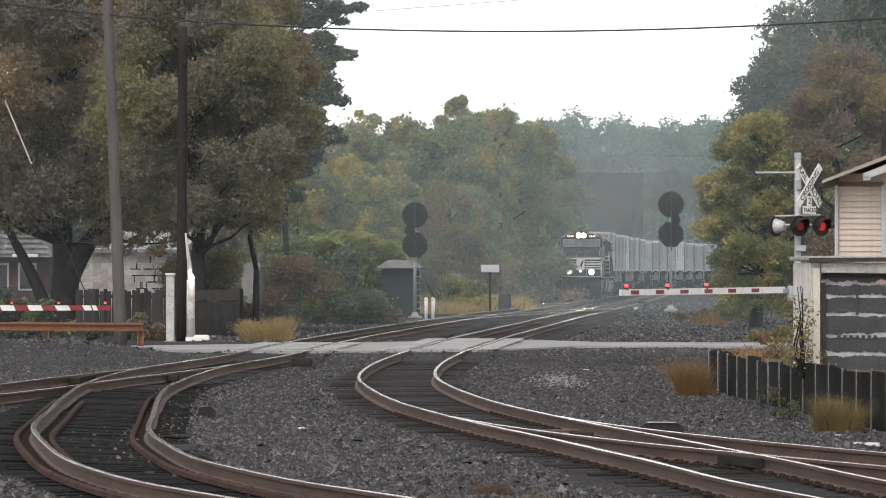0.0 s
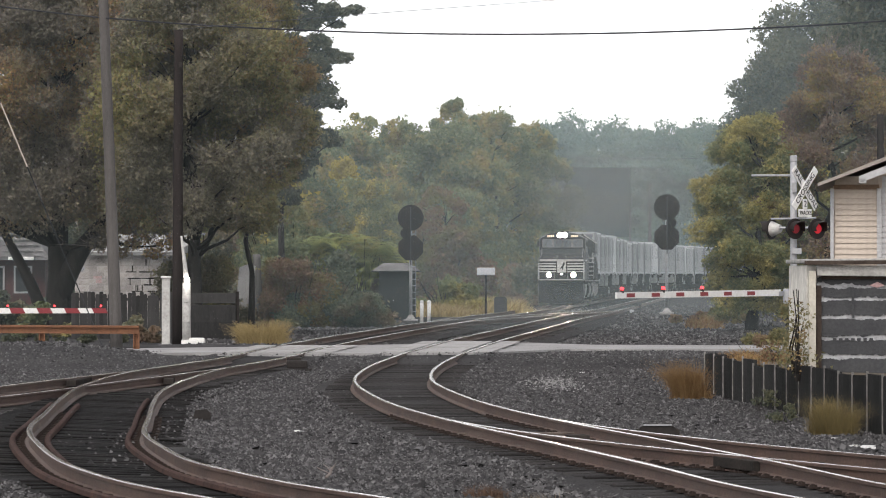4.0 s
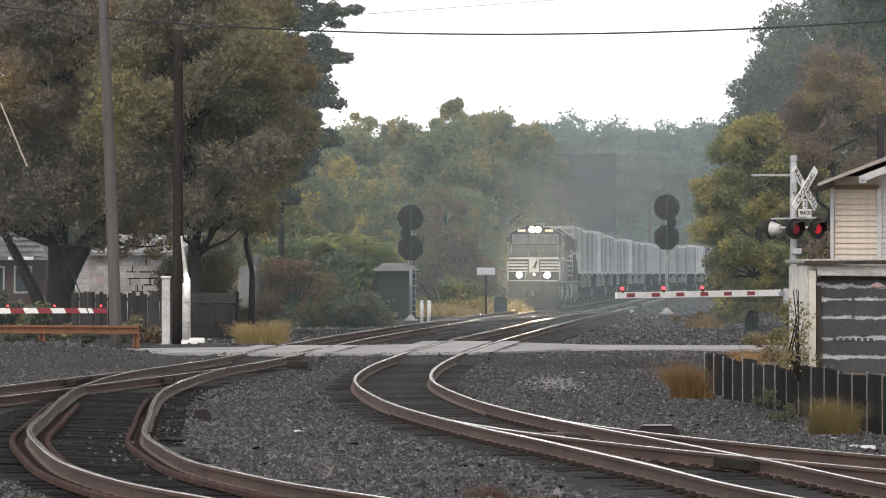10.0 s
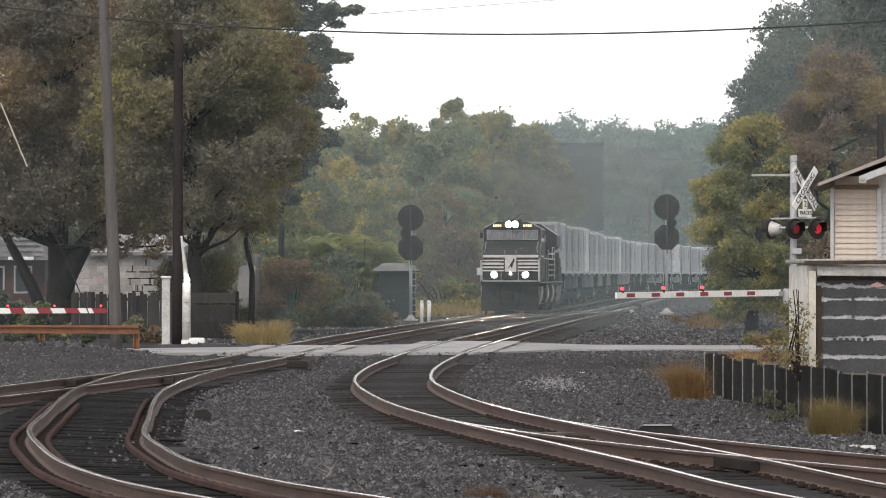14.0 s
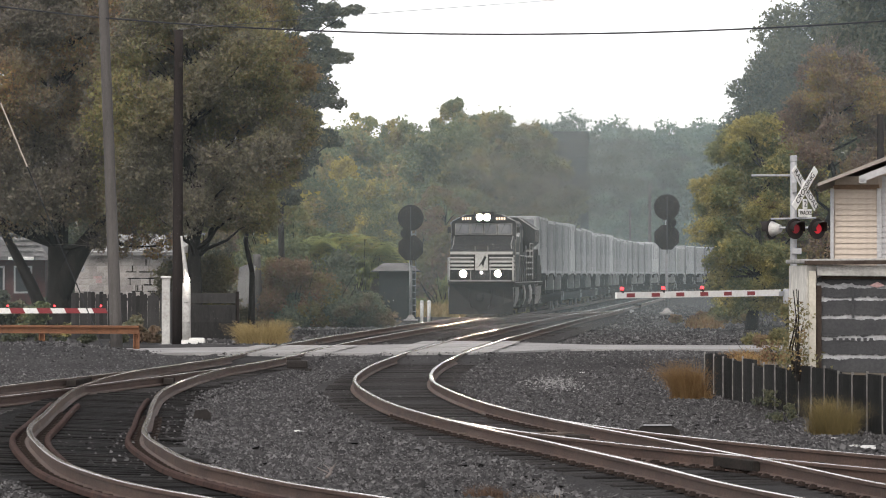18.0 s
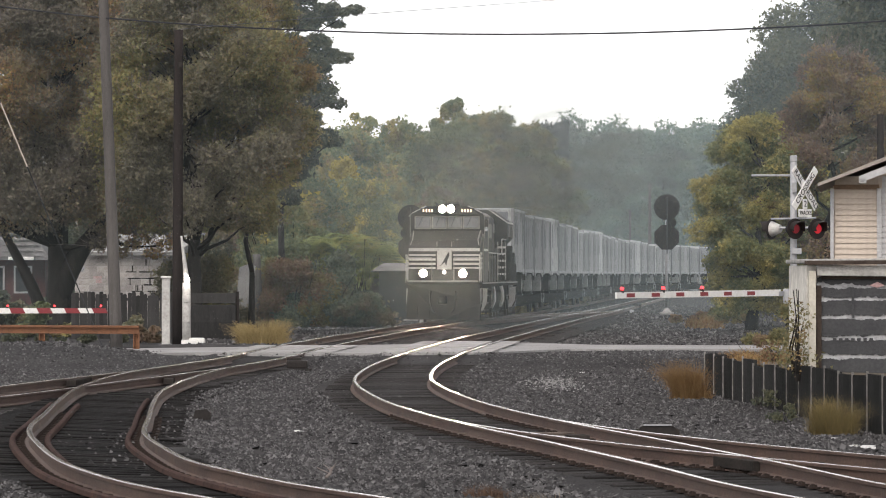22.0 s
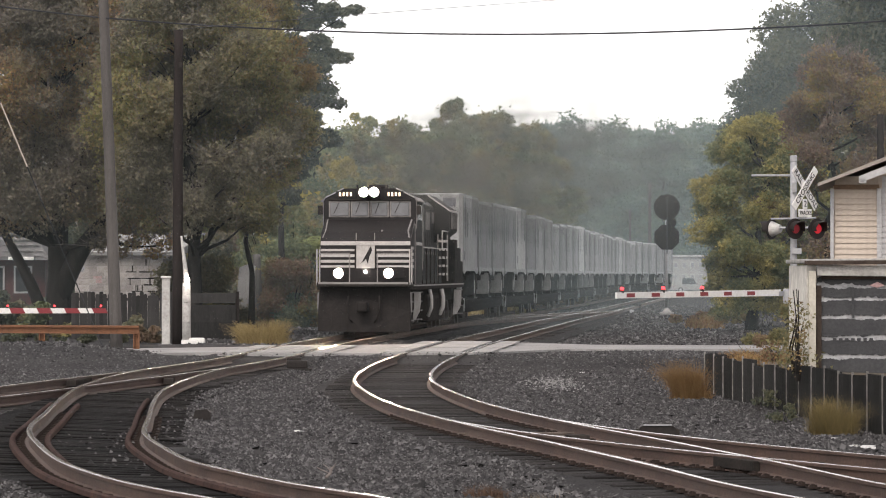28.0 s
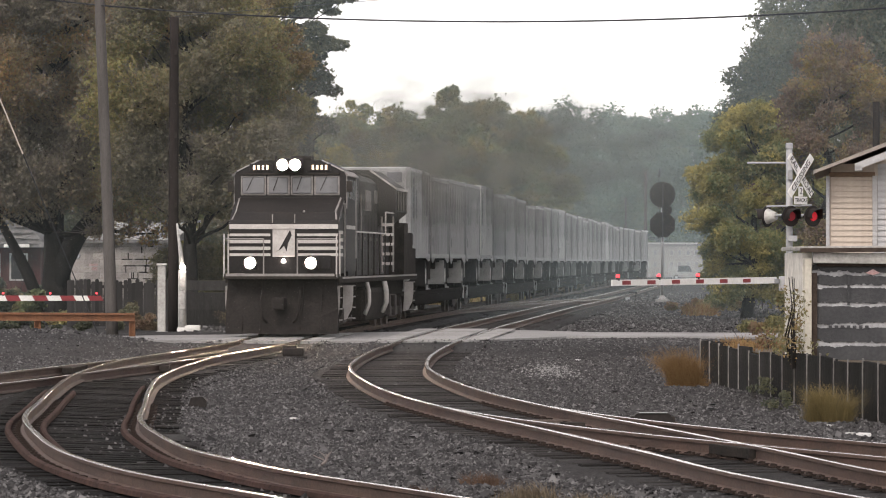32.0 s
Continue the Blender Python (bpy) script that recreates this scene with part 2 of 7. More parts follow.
M["leaf_green"] = leaf_mat("leaves_green", [(0.125, 0.152, 0.088), (0.175, 0.198, 0.106), (0.235, 0.248, 0.125)], [(0.255, 0.218, 0.09), (0.35, 0.29, 0.1), (0.28, 0.19, 0.1)], share=0.3, patch_size=0.4)
M["leaf_yellow"] = leaf_mat("leaves_yellowing", [(0.12, 0.138, 0.074), (0.175, 0.186, 0.085), (0.225, 0.22, 0.1)], [(0.25, 0.226, 0.088), (0.35, 0.295, 0.1), (0.41, 0.335, 0.11)], share=0.45, patch_size=0.7)
# the far wood's leaf colours carry part of the distance haze
M["leaf_far"] = leaf_mat("leaves_far_wood_hazed", [(0.089, 0.137, 0.097), (0.116, 0.158, 0.11), (0.142, 0.179, 0.121)], [(0.158, 0.168, 0.105), (0.189, 0.179, 0.105)], share=0.3, patch_size=0.15)
M["leaf_red"] = leaf_mat("leaves_reddish", [(0.15, 0.095, 0.065), (0.21, 0.125, 0.075), (0.15, 0.13, 0.065)], [(0.15, 0.15, 0.06), (0.2, 0.17, 0.06)], share=0.35, patch_size=0.5)
M["leaf_gold"] = leaf_mat("leaves_gold", [(0.3, 0.25, 0.06), (0.42, 0.33, 0.07), (0.5, 0.38, 0.08)], [(0.3, 0.27, 0.08), (0.4, 0.33, 0.09)], share=0.4)
M["grass_green"] = make_mat("yellow_green_grass", (0.18, 0.14, 0.06), (0.14, 0.12, 0.05), rough=0.9, bump=0, trans=0.25,
                           island=[(0.0, (0.09, 0.075, 0.035)), (0.5, (0.165, 0.13, 0.055)), (1.0, (0.22, 0.15, 0.065))])


def haze_mat(name, colour, cover):
    """Thin mist: lets most light through and scatters the rest forwards and backwards alike."""
    m = bpy.data.materials.new(name)
    m.use_nodes = True
    n, l = m.node_tree.nodes, m.node_tree.links
    o = next(k for k in n if k.type == "OUTPUT_MATERIAL")
    df, tl, tp = n.new("ShaderNodeBsdfDiffuse"), n.new("ShaderNodeBsdfTranslucent"), n.new("ShaderNodeBsdfTransparent")
    df.inputs["Color"].default_value = tl.inputs["Color"].default_value = (*colour, 1)
    m1, m2 = n.new("ShaderNodeMixShader"), n.new("ShaderNodeMixShader")
    l.new(df.outputs[0], m1.inputs[1])
    l.new(tl.outputs[0], m1.inputs[2])
    tc = n.new("ShaderNodeTexCoord")
    t = n.new("ShaderNodeTexNoise")
    t.inputs["Scale"].default_value = 0.06
    t.inputs["Detail"].default_value = 2
    l.new(tc.outputs["Object"], t.inputs["Vector"])
    r = n.new("ShaderNodeMapRange")
    r.inputs["From Min"].default_value, r.inputs["From Max"].default_value = 0.3, 0.7
    r.inputs["To Min"].default_value, r.inputs["To Max"].default_value = cover * 0.7, cover * 1.3
    l.new(t.outputs["Fac"], r.inputs["Value"])
    l.new(r.outputs["Result"], m2.inputs["Fac"])
    l.new(tp.outputs[0], m2.inputs[1])
    l.new(m1.outputs[0], m2.inputs[2])
    l.new(m2.outputs[0], o.inputs["Surface"])
    return m
# leaf colours lightened to take in some of the haze
M["leaf_bush"] = leaf_mat("leaves_hazy_green", [(0.212, 0.244, 0.113), (0.283, 0.309, 0.128), (0.354, 0.359, 0.149)], [(0.354, 0.326, 0.12), (0.46, 0.391, 0.135), (0.3, 0.244, 0.135)], share=0.4, patch_size=0.5)
M["leaf_undergrowth"] = leaf_mat("leaves_undergrowth", [(0.088, 0.108, 0.075), (0.122, 0.142, 0.094), (0.165, 0.178, 0.11)], [(0.2, 0.135, 0.095), (0.17, 0.155, 0.085)], share=0.22, patch_size=0.6)
M["leaf_thicket"] = leaf_mat("leaves_grey_thicket", [(0.123, 0.131, 0.093), (0.165, 0.169, 0.113), (0.215, 0.192, 0.12)], [(0.215, 0.153, 0.113), (0.264, 0.184, 0.12)], share=0.4, patch_size=0.5)
M["twig"] = make_mat("grey_twig", (0.2, 0.175, 0.16), (0.12, 0.1, 0.09), rough=0.9, scale=1.5, fine=8, bump=0, spec=0.05)
M["grey_flap"] = make_mat("grey_flap", (0.3, 0.295, 0.285), (0.2, 0.195, 0.19), rough=0.8, scale=3, fine=20, bump=0.1)
M["pit_black"] = make_mat("sooty_matt_black", (0.01, 0.0088, 0.0082), (0.02, 0.017, 0.0155), rough=0.9, scale=2, fine=20, bump=0.3, spec=0.03)


# ---- building helpers ----
def part(name, bm, material, parent=None, label="", smooth=False):
    """Links a bmesh as one mesh object under a thing."""
    me = bpy.data.meshes.new(name)
    bmesh.ops.recalc_face_normals(bm, faces=bm.faces)
    if smooth:
        for f in bm.faces:
            f.smooth = True
    bm.to_mesh(me)
    bm.free()
    me.materials.append(material)
    ob = new(name, me)
    if parent:
        ob.parent = parent
    if label:
        tagged(ob, label)
    return ob


def shared(name, me, parent, m):
    """A piece of its own that shares its mesh with others like it."""
    ob = new(name, me)
    ob.parent = parent
    ob.matrix_basis = m
    return ob


def thing(name, m, label, category, group="", kind=""):
    ob = new(name)
    ob.empty_display_size = 0.3
    ob.matrix_basis = m
    return tagged(ob, label, category, group, kind)


def box(bm, c, s, m=None, bevel=0.0):
    """A box with centre c and size s, its edges rounded by bevel."""
    mm = (m or Matrix()) @ Matrix.Translation(c) @ Matrix.Diagonal((s[0], s[1], s[2], 1))
    r = bmesh.ops.create_cube(bm, size=1.0, matrix=mm)
    if bevel:
        es = list({e for v in r["verts"] for e in v.link_edges})
        bmesh.ops.bevel(bm, geom=es, offset=bevel, segments=2, affect="EDGES", profile=0.6)
    return bm


def tube(bm, a, b, r0, r1=None, seg=10, caps=True):
    """A round bar from a to b."""
    a, b = Vector(a), Vector(b)
    d = b - a
    m = Matrix.Translation((a + b) / 2) @ d.to_track_quat("Z", "Y").to_matrix().to_4x4()
    bmesh.ops.create_cone(bm, cap_ends=caps, segments=seg, radius1=r0, radius2=r0 if r1 is None else r1, depth=d.length, matrix=m)
    return bm


def pipe(bm, pts, radii, seg=10):
    """One connected round bar through pts, its radius changing from point to point."""
    pts = [Vector(p) for p in pts]
    rings = []
    u = None
    for i, p in enumerate(pts):
        d = (pts[min(i + 1, len(pts) - 1)] - pts[max(i - 1, 0)]).normalized()
        u = d.orthogonal() if u is None else u - d * u.dot(d)
        u.normalize()
        q = Matrix((u, d.cross(u), d)).transposed()
        r = radii[i] if hasattr(radii, "__len__") else radii
        rings.append([bm.verts.new(p + q @ Vector((math.cos(2 * math.pi * k / seg) * r, math.sin(2 * math.pi * k / seg) * r, 0))) for k in range(seg)])
    for a, b in zip(rings[:-1], rings[1:]):
        for k in range(seg):
            bm.faces.new((a[k], a[(k + 1) % seg], b[(k + 1) % seg], b[k]))
    bm.faces.new(rings[0][::-1])
    bm.faces.new(rings[-1])
    return bm


def prism(bm, pts, axis_vec, m=None):
    """A flat outline pulled along axis_vec."""
    m = m or Matrix()
    a = [bm.verts.new(m @ Vector(p)) for p in pts]
    b = [bm.verts.new(m @ (Vector(p) + Vector(axis_vec))) for p in pts]
    n = len(pts)
    bm.faces.new(a)
    bm.faces.new(b[::-1])
    for i in range(n):
        bm.faces.new((a[i], b[i], b[(i + 1) % n], a[(i + 1) % n]))
    return bm


def bm_new():
    return bmesh.new()


def mesh_np(name, verts, faces, material, parent=None, label="", kind=""):
    """A mesh from arrays: verts (n, 3), faces (m, k)."""
    me = bpy.data.meshes.new(name)
    k = faces.shape[1]
    me.vertices.add(len(verts))
    me.vertices.foreach_set("co", np.ascontiguousarray(verts, dtype=np.float32).ravel())
    me.loops.add(faces.size)
    me.loops.foreach_set("vertex_index", np.ascontiguousarray(faces, dtype=np.int32).ravel())
    me.polygons.add(len(faces))
    me.polygons.foreach_set("loop_start", np.arange(0, faces.size, k, dtype=np.int32))
    me.update(calc_edges=True)
    me.validate()
    me.materials.append(material)
    ob = new(name, me)
    if parent:
        ob.parent = parent
    return tagged(ob, label, kind=kind)


# ---- the tracks' lines in plan ----
def smooth_line(pts, step):
    """Points at even steps along a smooth curve through pts (x, y)."""
    p = np.array(pts, float)
    out = []
    for i in range(len(p) - 1):
        p0, p1, p2, p3 = p[max(i - 1, 0)], p[i], p[i + 1], p[min(i + 2, len(p) - 1)]
        n = max(2, int(np.linalg.norm(p2 - p1) / 0.25))
        t = np.linspace(0, 1, n, endpoint=False)[:, None]
        out.append(0.5 * (2 * p1 + (p2 - p0) * t + (2 * p0 - 5 * p1 + 4 * p2 - p3) * t ** 2 + (3 * p1 - p0 - 3 * p2 + p3) * t ** 3))
    q = np.vstack(out + [p[-1:]])
    for _ in range(40):
        q[1:-1] = 0.25 * q[:-2] + 0.5 * q[1:-1] + 0.25 * q[2:]
    s = np.r_[0, np.cumsum(np.linalg.norm(np.diff(q, axis=0), axis=1))]
    t = np.arange(0, s[-1], step)
    return np.c_[np.interp(t, s, q[:, 0]), np.interp(t, s, q[:, 1])]


def main_x(y):
    """Where the main track runs: straight, then bending gently away to the right."""
    return -4.2 + 0.0775 * (y - 105) - 0.14 * ease(y, 105, 140) + (0.0006 * (y - 345) ** 2 if y > 345 else 0.0)


def ease(y, a, b):
    """Smooth rise from 0 at a to 1 at b."""
    u = min(max((y - a) / (b - a), 0.0), 1.0)
    return u * u * (3 - 2 * u)


def track_z(y):
    """Height of the rail tops: the line climbs a little to the road crossing and falls away behind it."""
    return 0.09 * ease(y, 95, 122) * (1 - ease(y, 165, 225))


def cant(y):
    """Rise of the outer rail of the sharp curve."""
    return 0.03 * ease(y, 40, 46) * (1 - ease(y, 78, 90))


MAIN = smooth_line([(-17.5, 30), (-13.6, 42), (-11.2, 50), (-9.4, 60), (-8.25, 66), (-7.62, 70), (-6.98, 75.5), (-6.2, 81), (-5.38, 88), (-4.66, 97)] + [(main_x(y), y) for y in range(107, 700, 10)], 0.5)
SECOND = smooth_line([(7.2, 22), (5.6, 29), (4.55, 34), (3.78, 37.5), (3.43, 39.3), (3.02, 42.5), (2.5, 45.6), (1.97, 49), (1.39, 52.2), (0.75, 56.3), (-0.07, 62.7),
                      (-0.74, 71.4), (-1.0, 78.8), (-0.85, 89), (-0.35, 100)] + [(main_x(y) + 4.2 + 0.14 * ease(y, 105, 140), y) for y in range(110, 700, 10)], 0.5)
CURVE = smooth_line([(3.6, 24), (1.6, 29), (-0.2, 33.4), (-1.39, 36.5), (-2.25, 38.6), (-2.75, 40.5), (-3.42, 43.1), (-4.08, 47.3), (-4.68, 51.9), (-5.02, 57.4), (-5.43, 63.8),
                     (-5.82, 72.5), (-5.68, 84), (-4.72, 96.5), (-4.4, 100.5)], 0.5)
SPUR = smooth_line([(0.75, 56.3), (1.42, 52.9), (2.7, 48.5), (3.9, 45.3), (4.85, 43), (6.1, 40), (8.6, 34), (12, 26)], 0.5)
CROSSOVER = smooth_line([(main_x(150), 150), (main_x(165) + 0.3, 165), (main_x(190) + 2.1, 190), (main_x(215) + 3.9, 215), (main_x(230) + 4.2, 230)], 0.5)


# ---- ground ----
def ground_z(x, y):
    n = noise.noise(Vector((x * 0.15, y * 0.15, 0.0))) * 0.05 + noise.noise(Vector((x * 0.7, y * 0.7, 3.0))) * 0.025
    up = min(max((y - 96.5) / 3.0, 0.0), max((122.0 - y) / 3.0, 0.0), 1.0)
    left = min(max((-7.2 - x) / 2.5, 0.0), 1.0)
    berm = 0.3 * left * math.exp(-((y - 102.5) / 2.6) ** 2) * (1 + 4 * n)
    return -0.27 + n + 0.2 * up + berm


def build_ground():
    xs = np.r_[np.array([-2500, -900, -300, -120, -60, -35]), np.arange(-22, 26, 0.6), np.array([32, 45, 70, 130, 300, 900, 2500])]
    ys = np.r_[np.array([-900, -200, -50, 0, 12]), np.arange(20, 130, 0.8), np.arange(132, 330, 6), np.array([360, 420, 520, 800, 1500, 4000])]
    v = np.array([(x, y, ground_z(x, y)) for y in ys for x in xs])
    nx = len(xs)
    f = np.array([(j * nx + i, j * nx + i + 1, (j + 1) * nx + i + 1, (j + 1) * nx + i) for j in range(len(ys) - 1) for i in range(nx - 1)])
    g = mesh_np("ground", v, f, M["ground"])
    tagged(g, "dark grey gravel and cinder ground of a railway yard", "ground", kind="structure")


build_ground()


def sweep(bm, line, profile, offset, z=0.0, tilt=0.0):
    """Pulls a closed profile (across, up) along a line, offset to its right, at the height of the track; tilt raises the left side."""
    d = np.gradient(line, axis=0)
    d /= np.linalg.norm(d, axis=1)[:, None]
    nrm = np.c_[d[:, 1], -d[:, 0]]
    rings = []
    for p, q in zip(line, nrm):
        zz = z + track_z(p[1])
        rings.append([bm.verts.new((p[0] + q[0] * (offset + a), p[1] + q[1] * (offset + a), zz + b - tilt * cant(p[1]) * (offset + a) / 0.7525)) for a, b in profile])
    n = len(profile)
    for r0, r1 in zip(rings[:-1], rings[1:]):
        for i in range(n):
            bm.faces.new((r0[i], r0[(i + 1) % n], r1[(i + 1) % n], r1[i]))
    bm.faces.new(rings[0])
    bm.faces.new(rings[-1][::-1])


RAIL_BODY = [(-0.075, -0.18), (0.075, -0.18), (0.075, -0.165), (0.012, -0.14), (0.012, -0.05), (0.037, -0.038), (0.037, -0.008), (-0.037, -0.008), (-0.037, -0.038), (-0.012, -0.05), (-0.012, -0.14), (-0.075, -0.165)]
RAIL_HEAD = [(-0.036, -0.0078), (0.036, -0.0078), (0.0355, -0.004), (0.031, -0.001), (0.02, 0.0006), (0.008, 0.0013), (-0.008, 0.0013), (-0.02, 0.0006), (-0.031, -0.001), (-0.0355, -0.004)]


def tie_mesh(mat_name):
    bm = bm_new()
    box(bm, (0, 0, -0.09), (2.6, 0.23, 0.18), bevel=0.012)
    me = bpy.data.meshes.new("tie")
    bm.to_mesh(me)
    bm.free()
    me.materials.append(M[mat_name])
    return me


TIE = tie_mesh("tie")
OILY_TIE = tie_mesh("oily_tie")


def plate_mesh():
    """Steel tie plate with four spike heads."""
    bm = bm_new()
    box(bm, (0, 0, 0.008), (0.34, 0.17, 0.018))
    for x in (-0.1, 0.1):
        for y in (-0.055, 0.055):
            box(bm, (x, y, 0.026), (0.035, 0.028, 0.034))
        box(bm, (x * 0.8, 0.16, 0.01), (0.05, 0.03, 0.035))
        box(bm, (x * 0.8, -0.16, 0.01), (0.05, 0.03, 0.035))
    me = bpy.data.meshes.new("tie_plate")
    bm.to_mesh(me)
    bm.free()
    me.materials.append(M["plate"])
    return me


PLATE = plate_mesh()
rng = random.Random(4)


def build_track(line, label, tie_from, tie_to, skip=None, step=0.55, shift=0.0, tilt=0.0):
    t = thing("railway_track", Matrix(), label, "railway track", kind="structure")
    keep = line
    for off in (-0.7525, 0.7525):
        bm = bm_new()
        sweep(bm, keep, RAIL_BODY, off, 0.0, tilt)
        r = part("rail", bm, M["rail_side"], t, "rust-brown steel rail")
        bm = bm_new()
        sweep(bm, keep, RAIL_HEAD, off, 0.0, tilt)
        part("running_surface", bm, M["rail_top"], r, "shiny worn top of the rail", smooth=True)
    bed = line[(line[:, 1] > tie_from - 4) & (line[:, 1] < min(tie_to + 60, 300))][::2]
    bm = bm_new()
    sweep(bm, bed, [(-1.75, -0.3), (1.75, -0.3), (1.35, -0.205), (0.6, -0.2), (0, -0.196), (-0.6, -0.2), (-1.35, -0.205)], 0.0, shift * 0.02, tilt)
    part("track_bed", bm, M["bed" if tilt else "bed_grey"], t, "dark oil-stained ballast bed" if tilt else "grey dusty ballast bed")
    plates = []
    d = np.gradient(line, axis=0)
    s = np.r_[0, np.cumsum(np.linalg.norm(np.diff(line, axis=0), axis=1))]
    for k in np.arange(0.2 + shift, s[-1], step):
        x, y = np.interp(k, s, line[:, 0]), np.interp(k, s, line[:, 1])
        if y < tie_from or y > tie_to or (skip and skip[0] < y < skip[1]):
            continue
        a = math.degrees(math.atan2(np.interp(k, s, d[:, 1]), np.interp(k, s, d[:, 0]))) - 90
        roll = tilt * math.degrees(cant(y) / 0.7525)
        if y < 62:
            for off in (-0.7525, 0.7525):
                plates.append(pose(x, y, -0.18, 0, roll, a) @ pose(off, 0, 0))
        shared("tie", OILY_TIE if tilt else TIE, t, pose(x + rng.uniform(-0.05, 0.05), y, track_z(y) - 0.182 - rng.uniform(0, 0.02), 0, roll + rng.uniform(-0.5, 0.5), a + rng.uniform(-1, 1)))
    for m in plates:
        shared("tie_plate", PLATE, t, m)
    return t


build_track(MAIN, "straight main track with rusty rails on dark wooden ties", 40, 160, (99, 119))
build_track(SECOND, "curving second track with shiny rails on dark wooden ties", 28, 160, (99, 119))
build_track(CURVE, "sharply curving connecting track with shiny rails on dark ties", 28, 92, tilt=1.0)
build_track(SPUR, "siding track branching off over a turnout", 34, 49.5, shift=0.25)
build_track(CROSSOVER, "crossover track between the two main tracks", 168, 212)

# guard rails beside the running rails of the sharp curve, and the iron of the turnouts
guard = thing("guard_rail", Matrix(), "low rusty guard strips beside the rails of the sharp curve", "guard rail", kind="structure")
for off, y0, y1 in ((-0.97, 36, 66), (-0.52, 36, 66), (0.54, 36, 70)):
    bm = bm_new()
    sweep(bm, CURVE[(CURVE[:, 1] > y0) & (CURVE[:, 1] < y1)], [(-0.045, -0.18), (0.045, -0.18), (0.035, -0.13), (0.012, -0.115), (-0.012, -0.115), (-0.035, -0.13)], off, 0.0, 1.0)
    part("strip", bm, M["guard_rust"], guard)
guard2 = thing("guard_rail", Matrix(), "rusty guard rails opposite the turnout frog", "guard rail", kind="structure")
for line, off, y0, y1 in ((SECOND, -0.6, 43.0, 48.0), (SPUR, 0.6, 43.5, 47.5)):
    bm = bm_new()
    sweep(bm, line[(line[:, 1] > y0) & (line[:, 1] < y1)], RAIL_BODY, off, -0.02)
    part("rail", bm, M["rail_side"], guard2)


def iron(name, x, y, z, size, ang, label, mat_name="dirty_black"):
    bm = bm_new()
    box(bm, (0, 0, 0), size, bevel=0.012)
    o = part(name, bm, M[mat_name])
    o.matrix_basis = pose(x, y, z, 0, 0, ang)
    return tagged(o, label, "railway fitting")


iron("frog_block", 3.34, 44.6, -0.09, (0.16, 1.3, 0.12), 16, "black cast frog block where the rails cross")
iron("heel_block", 2.94, 46.3, -0.1, (0.22, 0.36, 0.1), 16, "black heel block between rails")
iron("switch_clamp", 1.74, 51.3, -0.1, (0.26, 0.3, 0.13), 14, "black switch clamp between rails")
iron("switch_clamp", 2.12, 49.2, -0.1, (0.18, 0.26, 0.12), 14, "black switch clamp between rails")
iron("rail_brace", 2.25, 48.6, -0.1, (0.1, 0.22, 0.13), 16, "black rail brace between the turnout rails")
iron("rail_brace", 2.50, 47.9, -0.1, (0.1, 0.22, 0.13), 16, "black rail brace between the turnout rails")
iron("rail_brace", 3.13, 45.9, -0.1, (0.1, 0.22, 0.13), 16, "black rail brace between the turnout rails")
iron("rail_brace", 3.54, 44.2, -0.1, (0.1, 0.22, 0.13), 16, "black rail brace between the turnout rails")
iron("rail_brace", 3.79, 43.6, -0.1, (0.1, 0.22, 0.13), 16, "black rail brace between the turnout rails")
iron("rail_brace", 4.16, 43.9, -0.1, (0.1, 0.22, 0.13), 16, "black rail brace between the turnout rails")
iron("switch_rod", 1.35, 54.2, -0.14, (2.3, 0.06, 0.04), 9, "long rusty switch rod under the rails", "wheel")
iron("switch_rod", 1.6, 53.2, -0.14, (2.3, 0.06, 0.04), 9, "long rusty switch rod under the rails", "wheel")
iron("frog_block", -7.22, 78.5, -0.09, (0.2, 2.2, 0.12), -3, "black cast frog block of the turnout")
iron("joint_block", -5.50, 79.5, -0.1, (0.2, 0.5, 0.12), 0, "black joint block on the curved rail")
iron("loose_tie", -5.75, 84, -0.19, (0.5, 0.22, 0.14), 40, "short end of an old wooden tie", "tie")

# ---- crossing road ----
bm = bm_new()
prism(bm, [(-40, 109, -0.3), (-40, 104.5, -0.3), (-10.6, 103.6, -0.3), (-4, 102, -0.3), (0.8, 102.5, -0.3), (3.5, 108.2, -0.3), (14, 107.4, -0.3), (40, 100, -0.3), (40, 106, -0.3), (14, 112.6, -0.3), (4.4, 114.6, -0.3), (2.6, 118, -0.3), (1.1, 117.6, -0.3), (-1.4, 115, -0.3), (-4.5, 112, -0.3), (-9, 108.8, -0.3)], (0, 0, 0.298))
road = part("road", bm, M["road"])
tagged(road, "pale worn asphalt road crossing the tracks at rail level", "road", kind="structure")
for line in (MAIN, SECOND):
    seg = line[(line[:, 1] > 102.9) & (line[:, 1] < (111.5 if line is MAIN else 116.5))]
    for off, w in ((-1.15, 0.55), (0.0, 1.2), (1.15, 0.55)):
        cut = len(seg) // 3
        for a, b in ((0, cut), (cut, 2 * cut), (2 * cut, len(seg) - 1)):
            bm = bm_new()
            sweep(bm, seg[a:b], [(-w / 2, -0.02), (w / 2, -0.02), (w / 2, 0.004), (-w / 2, 0.004)], off)
            part("crossing_panel", bm, M["planks"], road, "pale timber crossing panel between the rails")


